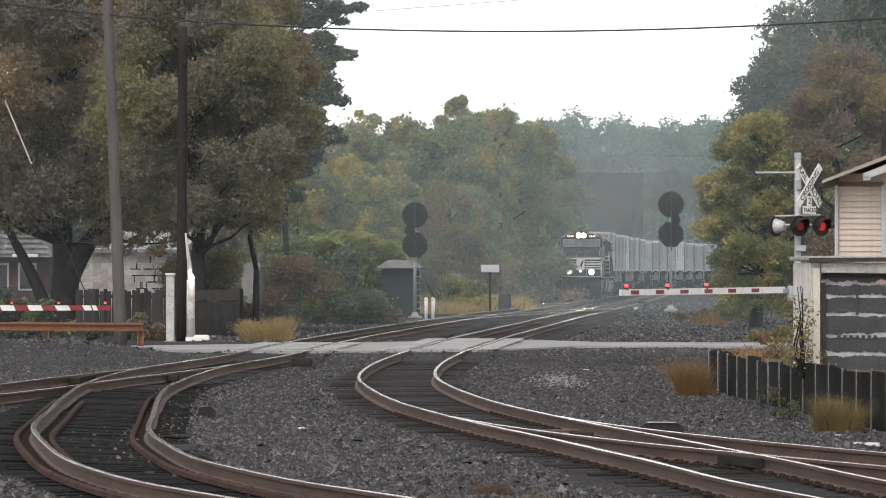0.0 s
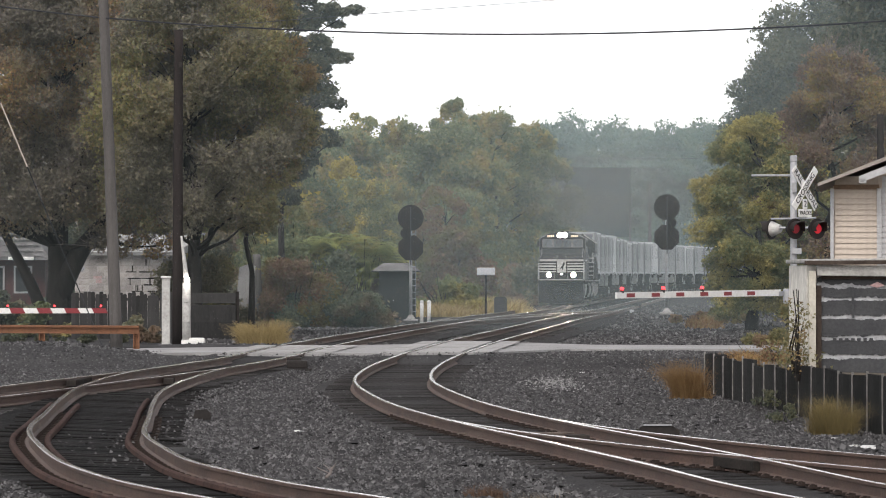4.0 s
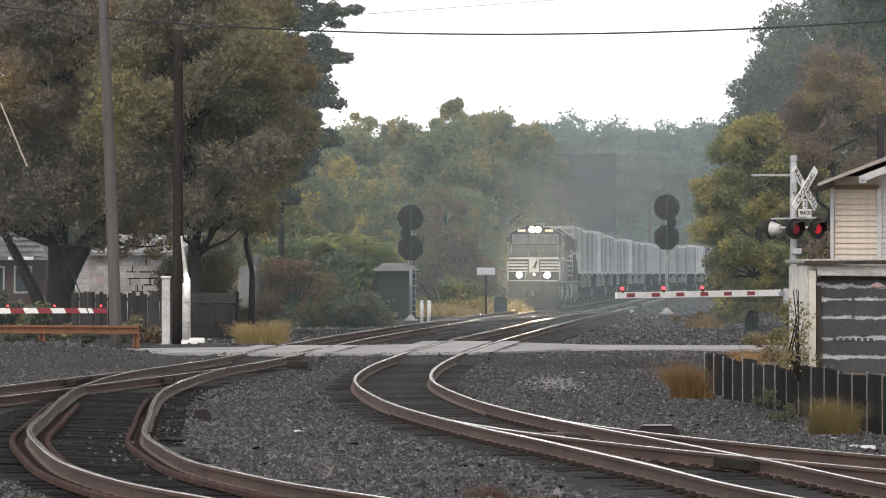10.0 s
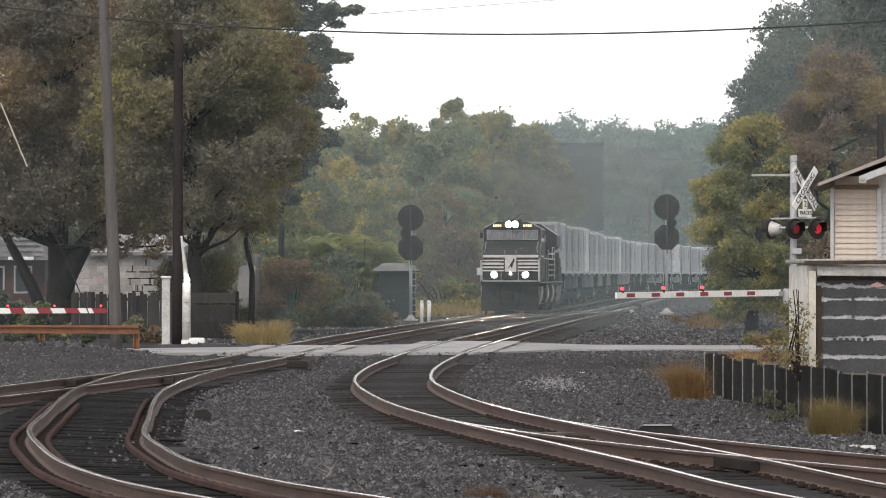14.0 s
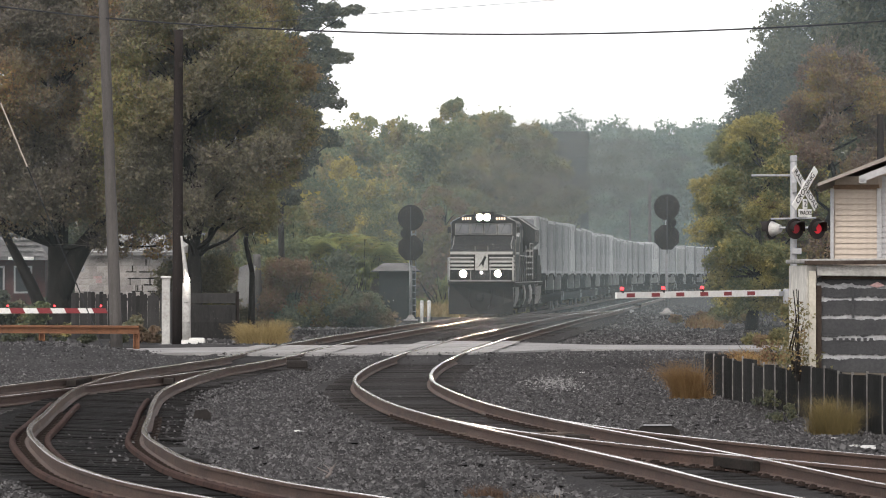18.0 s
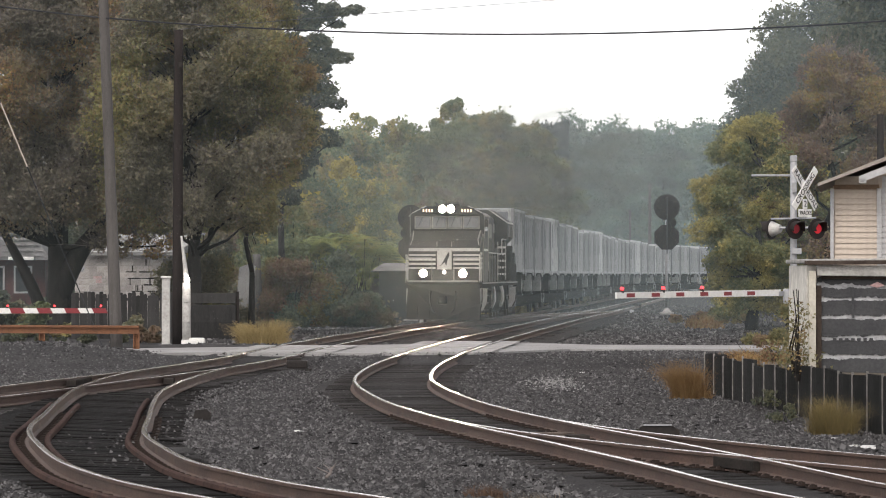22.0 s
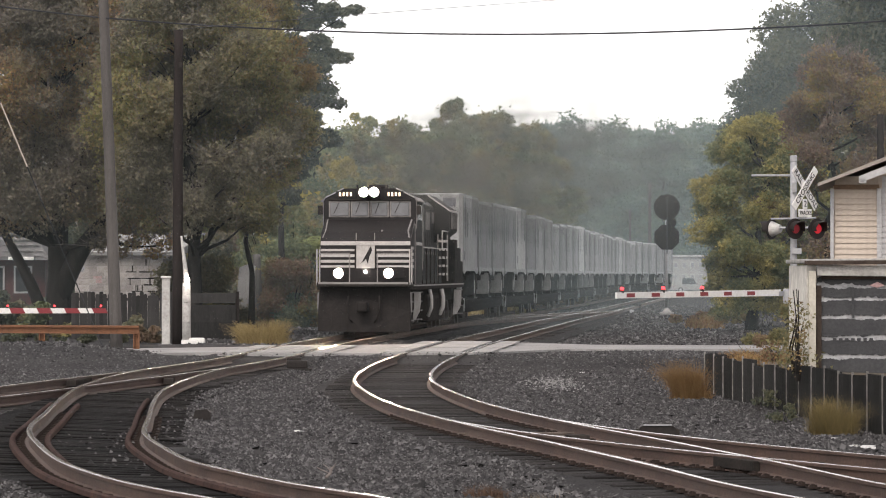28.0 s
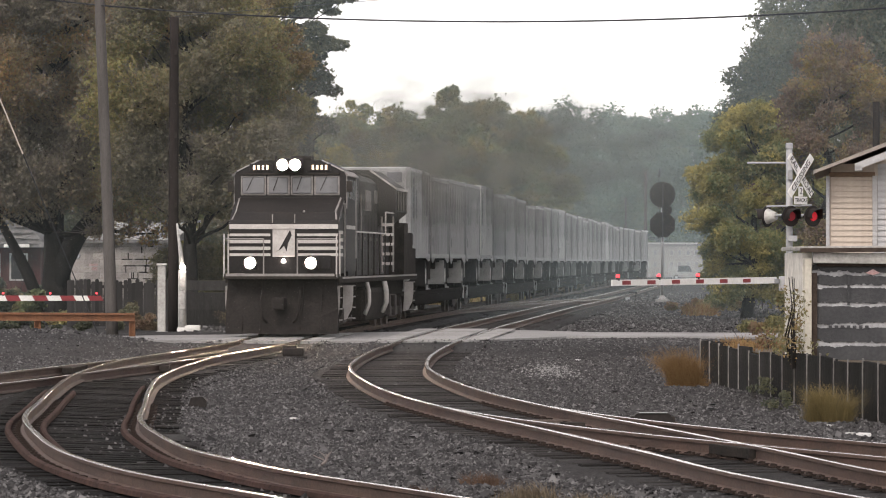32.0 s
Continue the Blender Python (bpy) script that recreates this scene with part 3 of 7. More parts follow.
# ---- loose ballast ----
def loose_stones(n, x0, x1, y0, y1, smin, smax, seed, keep_track):
    """Angular stones strewn over the ground, few where ties lie."""
    r = np.random.RandomState(seed)
    y = y0 + (y1 - y0) * r.uniform(0, 1, n)
    x = r.uniform(x0, x1, n) * (0.55 + 0.45 * (y - y0) / (y1 - y0) if x1 - x0 > 12 else 1)
    d = np.full(n, 9.0)
    for line in (MAIN, SECOND, CURVE, SPUR):
        near = line[(line[:, 1] > y0 - 3) & (line[:, 1] < y1 + 3)]
        for px, py in near[::2]:
            d = np.minimum(d, np.hypot(x - px, y - py))
    dc = np.full(n, 9.0)
    for px, py in CURVE[::2]:
        dc = np.minimum(dc, np.hypot(x - px, y - py))
    ok = (d > 1.35) | (r.uniform(0, 1, n) < np.where(dc < 1.4, 0.03, keep_track))
    x, y, d = x[ok], y[ok], d[ok]
    z = np.array([ground_z(a, b) for a, b in zip(x, y)]) + 0.06 * np.clip((1.8 - d) / 0.4, 0, 1)
    k = len(x)
    s = r.uniform(smin, smax, k) * (1 + (r.uniform(0, 1, k) > 0.96) * 0.9)
    base = np.array([(-1, -1, -1), (1, -1, -1), (1, 1, -1), (-1, 1, -1), (0, 0, 1)], float) * 0.55
    v = base[None] * (1 + r.uniform(-0.45, 0.3, (k, 5, 3))) + r.uniform(-0.3, 0.3, (k, 1, 3)) * np.array([0, 0, 0, 0, 1.0])[None, :, None]
    a = r.uniform(0, 6.28, k)
    b = r.uniform(-0.8, 0.8, k)
    ca, sa, cb, sb = np.cos(a)[:, None], np.sin(a)[:, None], np.cos(b)[:, None], np.sin(b)[:, None]
    X, Y, Z = v[:, :, 0], v[:, :, 1], v[:, :, 2] * 0.75
    X, Z = X * cb - Z * sb, X * sb + Z * cb
    X, Y = X * ca - Y * sa, X * sa + Y * ca
    v = np.stack([X, Y, Z], 2) * s[:, None, None] + np.stack([x, y, z + s * 0.18], 1)[:, None, :]
    q = np.array([(0, 1, 4), (1, 2, 4), (2, 3, 4), (3, 0, 4)])
    f = (np.arange(k)[:, None, None] * 5 + q[None]).reshape(-1, 3)
    o = mesh_np("ballast", v.reshape(-1, 3), f, M["stone"])
    return tagged(o, "loose dark grey angular ballast stones between the tracks", "ballast", kind="stuff")


loose_stones(170000, -9, 9, 33, 60, 0.018, 0.042, 5, 0.04)
loose_stones(110000, -14, 14, 60, 104, 0.02, 0.046, 6, 0.05)
loose_stones(9000, -9, 9, 33, 62, 0.045, 0.075, 11, 0.0)
loose_stones(7000, 2.8, 14, 103, 108.4, 0.024, 0.05, 8, 0.1)
loose_stones(9000, 2, 30, 190, 290, 0.07, 0.15, 9, 0.05)
loose_stones(2600, -11.8, -7.4, 101.5, 105.5, 0.03, 0.085, 10, 1.0)
loose_stones(34000, -14, 20, 118.5, 190, 0.05, 0.1, 7, 0.05)


# ---- evening mist lying over the line, thicker with distance ----
for y, cover, w in ((99, 0.006, 80), (142.5, 0.02, 110), (158, 0.035, 120), (167, 0.015, 125), (225, 0.07, 190), (480, 0.13, 420)):
    bm = bm_new()
    bm.faces.new([bm.verts.new(p) for p in ((-w, y, -0.2), (w, y, -0.2), (w, y + 2, 45), (-w, y + 2, 45))])
    o = part("mist", bm, haze_mat("evening_mist", (0.73, 0.87, 0.89), cover))
    tagged(o, "thin evening haze hanging over the railway", "haze", kind="stuff")


# ---- trees ----
def leaf_cloud(blobs, count, size, seed, flat=0.95):
    """Leaf cards spread through ellipsoid clumps, thick near their skin. Returns verts and faces."""
    r = np.random.RandomState(seed)
    vol = np.array([b[3] * b[4] * b[5] for b in blobs]) ** (2 / 3)
    pick = r.choice(len(blobs), count, p=vol / vol.sum())
    B = np.array(blobs)[pick]
    d = r.normal(size=(count, 3))
    d /= np.linalg.norm(d, axis=1)[:, None]
    rad = r.uniform(0.45, 1.0, count) ** 0.5
    rad *= 1 + 0.22 * np.sin(d[:, 0] * 5 + pick) * np.cos(d[:, 1] * 4 + pick * 2) + 0.12 * np.sin(d[:, 2] * 9 + pick * 3)
    rad *= 1 + np.abs(r.normal(0, 0.24, count)) * (r.uniform(0, 1, count) < 0.5)
    c = B[:, :3] + d * rad[:, None] * B[:, 3:6]
    u = r.normal(size=(count, 3))
    u /= np.linalg.norm(u, axis=1)[:, None]
    w = np.cross(u, r.normal(size=(count, 3)))
    w /= np.linalg.norm(w, axis=1)[:, None] + 1e-9
    sz = size * r.uniform(0.5, 1.3, count)[:, None]
    a, b = u * sz, w * sz * flat
    n = np.cross(u, w) * sz * 0.25
    v = np.stack([c - a, c + a * 0.5 + b + n, c + a - b * 0.8], 1).reshape(-1, 3)
    f = np.arange(count * 3).reshape(-1, 3)
    return v, f


def limb(bm, a, b, r0, r1, seed, n=4, bend=0.06):
    """A bent tapering limb."""
    r = random.Random(seed)
    a, b = Vector(a), Vector(b)
    L = (b - a).length
    pts = [a.lerp(b, i / n) + Vector((r.uniform(-1, 1), r.uniform(-1, 1), r.uniform(-0.5, 0.5))) * L * bend * (0 < i < n) for i in range(n + 1)]
    pipe(bm, pts, [r0 + (r1 - r0) * i / n for i in range(n + 1)], 8)


def tree(name, base, trunk_h, trunk_r, blobs, count, leaf, mat_name, label, seed, group="", limbs=7, twigs=0):
    """A tree: tapering trunk, limbs to the clumps of its crown, and leaves. blobs are relative to base."""
    t = thing(name, pose(*base), label, "tree", group)
    r = random.Random(seed)
    bm = bm_new()
    crown_top = max(b[2] for b in blobs)
    mid = (r.uniform(-0.3, 0.3), r.uniform(-0.3, 0.3), trunk_h)
    tip = (mid[0] * 2, mid[1] * 2, trunk_h + 0.65 * (crown_top - trunk_h))
    limb(bm, (0, 0, -0.4), mid, trunk_r * 1.3, trunk_r * 0.85, seed, 5, 0.006)
    limb(bm, mid, tip, trunk_r * 0.8, trunk_r * 0.12, seed + 1, 6)
    for b in r.sample(blobs, min(limbs, len(blobs))):
        z0 = min(max(trunk_h * 0.8, b[2] - 0.7 * math.hypot(b[0], b[1])), tip[2])
        k = (z0 - trunk_h) / max(0.1, tip[2] - trunk_h)
        th = trunk_r * (0.3 if k < 0.4 else 0.18)
        limb(bm, (mid[0] * (1 + max(0, k)), mid[1] * (1 + max(0, k)), z0), b[:3], th, 0.02, seed + int(b[0] * 10))
    part("trunk", bm, M["bark"], t, "dark bare trunk and limbs", smooth=True)
    v, f = leaf_cloud(blobs, count, leaf, seed)
    mesh_np("crown", v, f, M[mat_name], t)
    if twigs:
        g = np.random.RandomState(seed + 5)
        B = np.array(blobs)[g.randint(0, len(blobs), twigs)]
        d = g.normal(size=(twigs, 3))
        d /= np.linalg.norm(d, axis=1)[:, None]
        a = B[:, :3] + d * B[:, 3:6] * g.uniform(0.2, 0.8, twigs)[:, None]
        out = d * 0.7 + g.normal(0, 0.4, (twigs, 3)) + np.array([0, 0, 0.35])
        b = a + out * g.uniform(0.35, 0.9, twigs)[:, None]
        side = np.cross(out, g.normal(size=(twigs, 3)))
        side *= 0.009 / (np.linalg.norm(side, axis=1)[:, None] + 1e-9)
        v = np.stack([a - side, a + side, b + side * 0.4, b - side * 0.4], 1).reshape(-1, 3)
        w = mesh_np("twig", v, np.arange(twigs * 4).reshape(-1, 4), M["twig"], t, "fine grey bare twigs", "stuff")
    return t


def clumps(seed, n, w, d, z0, z1, rmin, rmax, lean=0.0):
    """Clumps of a crown: wide in the middle, thin at the top, uneven."""
    r = random.Random(seed)
    out = []
    for i in range(n):
        z = z0 + (z1 - z0) * (i + 0.5) / n
        k = (z - z0) / (z1 - z0)
        wide = math.sin(math.pi * (0.18 + 0.78 * k)) ** 0.7
        a = r.uniform(0, 2 * math.pi)
        q = r.uniform(0.25, 1.0) ** 0.5
        s = r.uniform(rmin, rmax)
        out.append((math.cos(a) * q * w * wide + lean * k, math.sin(a) * q * d * wide, z, s, s * r.uniform(0.8, 1.2), s * r.uniform(0.6, 0.9)))
    return out


SPRAYS = [(1.6 + 0.42 * i, -1.6, 3.42 + 0.3 * math.sin(i * 2.1), 0.36, 0.5, 0.2) for i in range(8)]

INNER = [(-1.2 + 0.5 * (i % 6), -1.4 + 0.3 * (i % 3), 5.9 + 0.62 * (i // 3), 0.7, 0.6, 0.55) for i in range(18)]

# rust-coloured large trees by the crossing
broad = tree("tree", (-14.74, 152, -0.3), 4.2, 0.42, clumps(1, 170, 7.2, 4.5, 4.4, 15.0, 0.5, 1.2) + clumps(101, 60, 6.4, 2.5, 4.8, 14.5, 0.8, 1.4) + INNER + SPRAYS, 265000, 0.06, "leaf_rust", "large broad tree in rust-brown autumn leaf", 11, limbs=40, twigs=17000)
for name, pts, radii in (("bough", [(0.0, 0, 1.3), (0.3, -0.1, 2.3), (0.8, -0.2, 3.2), (1.5, -0.3, 4.1), (2.3, -0.3, 4.9)], [0.4, 0.42, 0.36, 0.27, 0.16]),
                         ("stem", [(-0.3, 0, -0.3), (-0.62, -0.05, 0.8), (-1.05, -0.15, 1.9), (-1.55, -0.2, 2.9), (-2.3, -0.2, 4.3)], [0.3, 0.25, 0.23, 0.19, 0.12])):
    bm = bm_new()
    pipe(bm, pts, radii, 10)
    part(name, bm, M["bark"], broad, smooth=True)
tree("tree", (-9.16, 146, -0.3), 3.6, 0.26, clumps(2, 130, 3.5, 3.5, 4.2, 13.5, 0.5, 1.05), 160000, 0.059, "leaf_mixed", "tall tree with olive and rusty leaves", 12, limbs=36, twigs=12000)
tree("tree", (-7.26, 150, -0.3), 2.4, 0.12, clumps(21, 80, 2.2, 3, 6.0, 13.6, 0.4, 0.85), 80000, 0.06, "leaf_mixed_olive", "slender tree with olive leaves", 17, limbs=20, twigs=2500)
# dark layered boughs of the tall tree that stands out against the sky
BOUGHS = clumps(3, 40, 1.5, 1.6, 6.4, 17.5, 0.3, 0.6)
bough = random.Random(5)
for z, reach in ((5.6, 0.4), (6.5, 0.6), (8.0, 2.25), (8.5, 1.9), (9.8, 2.3), (10.2, 2.0), (10.9, 1.7), (11.5, 2.6), (11.9, 2.1), (12.7, 1.0), (13.1, 2.3), (13.6, 3.1), (14.2, 2.8), (14.9, 2.4)):
    for k in range(6):
        q = 0.92 * reach * (k + 1) / 6
        BOUGHS.append((q, bough.uniform(-0.7, 0.7), z - 0.18 * q + bough.uniform(-0.18, 0.18), 0.34, 0.4, bough.uniform(0.12, 0.24)))
tall = tree("tree", (-6.98, 174, -0.51), 5.0, 0.13, BOUGHS, 46000, 0.082, "leaf_dark", "tall dark green tree with layered boughs rising above its neighbours", 13, limbs=40)
tall.scale = (1.08, 1.08, 1.08)
tree("tree", (-21.20, 205, -0.3), 6.0, 0.3, clumps(22, 80, 9.0, 4, 5.0, 17, 1.0, 2.0), 40000, 0.2, "leaf_mixed", "large tree behind the crossing in autumn leaf", 18)
tree("tree", (-13.94, 215, -0.3), 6.0, 0.3, clumps(23, 70, 6.0, 4, 3.5, 17, 1.0, 2.0), 46000, 0.16, "leaf_olive", "large tree behind the crossing in olive leaf", 19)
tree("tree", (16.12, 161, 0.2), 3.0, 0.28, clumps(4, 110, 3.0, 3, 1.6, 10.7, 0.35, 0.8), 90000, 0.064, "leaf_russet", "broad tree with thin russet autumn leaves and bare limbs", 14, limbs=44, twigs=9000)
tree("tree", (12.45, 160, 0.0), 2.4, 0.22, clumps(5, 120, 2.3, 2.5, 0.8, 8.3, 0.3, 0.65), 80000, 0.062, "leaf_yellow", "tree turning yellow beside the track", 15, limbs=20)
tree("tree", (15.14, 172, 0.0), 2.6, 0.22, clumps(24, 60, 2.2, 2.5, 0.8, 7.6, 0.5, 1.0), 36000, 0.09, "leaf_olive", "tree with yellow-green leaves behind the crossing", 20, limbs=20)
tree("tree", (26.6, 240, 0.0), 6.0, 0.35, clumps(6, 330, 9.2, 5, 3.0, 21.8, 0.7, 1.35), 190000, 0.115, "leaf_dark", "tall dark tree in evening haze", 16, limbs=20)
tree("tree", (19.9, 237, 0.0), 5.0, 0.3, clumps(7, 150, 3.3, 3.5, 2.5, 15.0, 0.6, 1.1), 80000, 0.11, "leaf_dark", "dark rounded tree in evening haze", 27, limbs=20)
tree("tree", (22.01, 180, 0.0), 6.0, 0.35, clumps(25, 70, 5, 5, 2.5, 19, 0.8, 1.6), 44000, 0.14, "leaf_dark", "tall dark tree behind the house", 26)

tree("tree", (-6.41, 258, -0.3), 5.0, 0.1, clumps(61, 16, 0.9, 0.8, 6.4, 9.8, 0.3, 0.55), 5000, 0.1, "leaf_gold", "slim young tree in bright yellow leaf", 62, limbs=8)
tree("tree", (1.05, 305, -0.3), 8.0, 0.2, clumps(63, 70, 2.4, 1.8, 9.5, 15.6, 0.3, 0.6), 15000, 0.11, "leaf_green", "thin tall tree rising above the wood", 64, limbs=14)
tree("tree", (4.59, 318, -0.3), 7.0, 0.2, clumps(65, 70, 2.9, 1.8, 8.5, 15.0, 0.3, 0.6), 15000, 0.11, "leaf_green", "thin tall tree rising above the wood", 66, limbs=12)
tree("tree", (-6.17, 300, -0.3), 7.0, 0.18, clumps(67, 40, 2.5, 1.8, 8.0, 14.4, 0.2, 0.42), 4500, 0.12, "leaf_olive", "thin tall tree rising above the wood", 68, limbs=12)
tree("tree", (-0.32, 246, -0.3), 2.0, 0.16, clumps(69, 40, 2.2, 1.8, 2.6, 7.6, 0.3, 0.6), 9000, 0.085, "leaf_red", "open rust-leaved tree with dark bare limbs", 70, limbs=26)

# bushes and undergrowth
def bush(x, y, z, w, h, count, leaf, mat_name, label, seed, group=""):
    t = thing("bush", pose(x, y, z), label, "bush", group)
    r = random.Random(seed)
    bm = bm_new()
    for i in range(7):
        limb(bm, (r.uniform(-0.2, 0.2) * w, r.uniform(-0.3, 0.3), -0.1), (r.uniform(-0.8, 0.8) * w, r.uniform(-0.6, 0.6), h * r.uniform(0.5, 0.9)), 0.012 * min(3.2, h), 0.004 * min(3, h), seed + i, 3)
    part("stem", bm, M["bark"], t)
    bl = []
    for i in range(max(10, int(w * h * 3))):
        a = r.uniform(-1, 1)
        top = h * math.sqrt(max(0.05, 1 - a * a)) * r.uniform(0.75, 1.05)
        s = r.uniform(0.3, 0.55) * min(1.4, h / 2.5)
        bl.append((a * w, r.uniform(-0.8, 0.8), max(s * 0.7, r.uniform(0.1, 1.0) * top - s * 0.5), s, s, s * 0.8))
    v, f = leaf_cloud(bl, count, leaf, seed)
    mesh_np("foliage", v, f, M[mat_name], t)
    return t


bush(-5.6, 188, -0.3, 2.4, 3.2, 32000, 0.08, "leaf_undergrowth", "dark green undergrowth beside the track", 51)
bush(-7.2, 184, -0.3, 0.9, 3.0, 9000, 0.08, "leaf_red", "reddish brown shrub beside the track", 87)


def sumac(x, y, z, w, top, n, seed, label):
    """Shrub whose long leaves lie in drooping layers round the ends of forked stems."""
    t = thing("shrub", pose(x, y, z), label, "shrub")
    g = np.random.RandomState(seed)
    bm = bm_new()
    v, q = [], 0
    for i in range(n):
        a = g.uniform(-1, 1)
        cx, cy, cz = a * w, g.uniform(-1.2, 1.2), top * (0.62 + 0.38 * math.sqrt(1 - 0.8 * a * a)) * g.uniform(0.5, 1.0)
        if i % 9 == 0:
            limb(bm, (cx * 0.6, cy * 0.5, -0.1), (cx, cy, cz), 0.03, 0.012, seed + i, 3)
        for k in range(11):
            ang, L = g.uniform(0, 6.28), g.uniform(0.45, 0.8)
            dx, dy = math.cos(ang), math.sin(ang)
            for m in range(9):
                f = (m + 0.5) / 9
                px, py, pz = cx + dx * L * f, cy + dy * L * f, cz + 0.16 * f - 0.42 * f * f
                s = 0.17 * (1 - 0.55 * abs(f - 0.45))
                for e in (-1, 1):
                    ox, oy = -dy * e * s, dx * e * s
                    v += [(px - dx * 0.03, py - dy * 0.03, pz), (px + dx * 0.04, py + dy * 0.04, pz), (px + ox + dx * 0.04, py + oy + dy * 0.04, pz - 0.05)]
    part("stem", bm, M["bark"], t)
    mesh_np("foliage", np.array(v), np.arange(len(v)).reshape(-1, 3), M["leaf_sumac"], t)


M["leaf_sumac"] = leaf_mat("leaves_sumac", [(0.23, 0.27, 0.115), (0.3, 0.335, 0.13), (0.36, 0.38, 0.14)], [(0.36, 0.35, 0.12), (0.42, 0.36, 0.12)], share=0.3, patch_size=0.6)
sumac(-5.2, 203, -0.3, 2.95, 4.45, 240, 52, "broad yellow-green shrub with long drooping leaves in layers")
bush(-6.35, 172, -0.3, 1.6, 3.7, 52000, 0.055, "leaf_red", "reddish brown bush beside the track", 52)
bush(-4.75, 172, -0.3, 2.3, 2.9, 50000, 0.058, "leaf_undergrowth", "grey-green thicket at the foot of the trees", 53)
bush(-4.44, 216, -0.3, 1.8, 3.8, 24000, 0.101, "leaf_bush", "olive bush behind the signal", 54)
bush(0.21, 240, -0.3, 2.6, 5.8, 30000, 0.117, "leaf_red", "thin reddish autumn bush behind the tracks", 55)
bush(-0.29, 225, -0.3, 2.0, 3.0, 24000, 0.101, "leaf_yellow", "yellowing bush behind the tracks", 56)
bush(2.47, 262, -0.3, 2.5, 3.5, 21000, 0.125, "leaf_thicket", "dark undergrowth behind the tracks", 57)
bush(6.55, 285, -0.3, 3.0, 4.0, 21000, 0.14, "leaf_thicket", "dark undergrowth behind the tracks", 58)
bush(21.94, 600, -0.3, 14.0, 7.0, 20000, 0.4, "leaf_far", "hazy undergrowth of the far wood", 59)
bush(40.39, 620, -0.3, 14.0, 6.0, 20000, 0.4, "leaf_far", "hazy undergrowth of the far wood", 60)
bush(-8.93, 190, -0.3, 1.3, 3.4, 13500, 0.101, "leaf_thicket", "grey bush behind the fence", 61)
bush(-17.86, 168, -0.3, 1.7, 1.9, 9000, 0.094, "leaf_dark", "dark shrub in front of the old house", 81)
bush(-19.18, 166, -0.3, 1.5, 2.1, 9000, 0.094, "leaf_mixed", "olive shrub in front of the old house", 82)
bush(-9.2, 150, -0.3, 1.2, 4.4, 54000, 0.056, "leaf_mixed", "dull olive-brown bush behind the fence", 62)
bush(-10.71, 182, -0.3, 1.6, 4.6, 21000, 0.109, "leaf_thicket", "grey-green thicket behind the fence", 83)
bush(-8.32, 205, -0.3, 3.4, 7.0, 39000, 0.1, "leaf_green", "tall hazy green bush", 84)
bush(-19.64, 186, -0.3, 3.6, 8.6, 45000, 0.125, "leaf_dark", "dark trees behind the old house", 85)
bush(-8.1, 198, -0.3, 1.6, 4.8, 20000, 0.08, "leaf_green", "hazy green thicket behind the fence", 86)
bush(-14.37, 146, -0.3, 1.4, 1.5, 13500, 0.07, "leaf_green", "low green bush at the fence", 63)
bush(-16.14, 146, -0.3, 1.0, 1.5, 10500, 0.07, "leaf_dark", "low dark bush at the fence", 64)
bush(-10.24, 133, -0.3, 0.8, 1.0, 7500, 0.055, "leaf_thicket", "low olive weeds at the fence", 65)
bush(-13.24, 128, -0.3, 2.2, 0.85, 12000, 0.047, "leaf_dark", "low weeds behind the barrier", 66)
bush(12.05, 185, -0.3, 1.7, 1.0, 9000, 0.047, "leaf_red", "low reddish weeds beside the road", 67)
bush(13.78, 172, -0.3, 2.4, 1.5, 18000, 0.078, "leaf_mixed_olive", "dull undergrowth below the yellow tree", 68)
bush(11.07, 120, -0.2, 1.8, 1.7, 18000, 0.055, "leaf_mixed_olive", "dull olive undergrowth behind the crossing signal", 69)

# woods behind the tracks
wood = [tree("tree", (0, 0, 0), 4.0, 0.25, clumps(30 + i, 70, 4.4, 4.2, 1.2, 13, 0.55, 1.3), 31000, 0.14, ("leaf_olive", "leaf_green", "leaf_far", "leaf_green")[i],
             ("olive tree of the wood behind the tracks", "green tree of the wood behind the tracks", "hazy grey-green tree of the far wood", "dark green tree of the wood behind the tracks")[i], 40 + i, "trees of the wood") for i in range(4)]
spots = [(-10.56, 330, 11.786, 0), (-7.21, 290, 10.564, 1), (-5.49, 310, 10.629, 0), (-2.74, 300, 11.229, 3), (-0.19, 340, 11.900, 1), (1.54, 300, 11.357, 3), (4.53, 330, 12.964, 1), (7.09, 340, 12.386, 3), (16.48, 560, 21.200, 2), (22.80, 600, 21.429, 2), (29.43, 632, 23.023, 2), (33.53, 608, 21.714, 2), (40.78, 640, 23.314, 2), (44.53, 616, 23.320, 2), (-13.03, 300, 12.000, 0), (-4.94, 240, 5.829, 0), (-8.02, 230, 6.243, 1), (-3.00, 250, 5.714, 3), (1.39, 270, 5.786, 1)]
r = random.Random(9)
placed = set()
for x, d, h, k in spots:
    s = (h + 2.0) / 13.0
    m = pose(x, d, -0.3, 0, 0, r.uniform(0, 360))
    o = wood[k] if k not in placed else copy_thing(wood[k], m)
    o.matrix_basis = m
    o.scale = (s, s, s)
    placed.add(k)


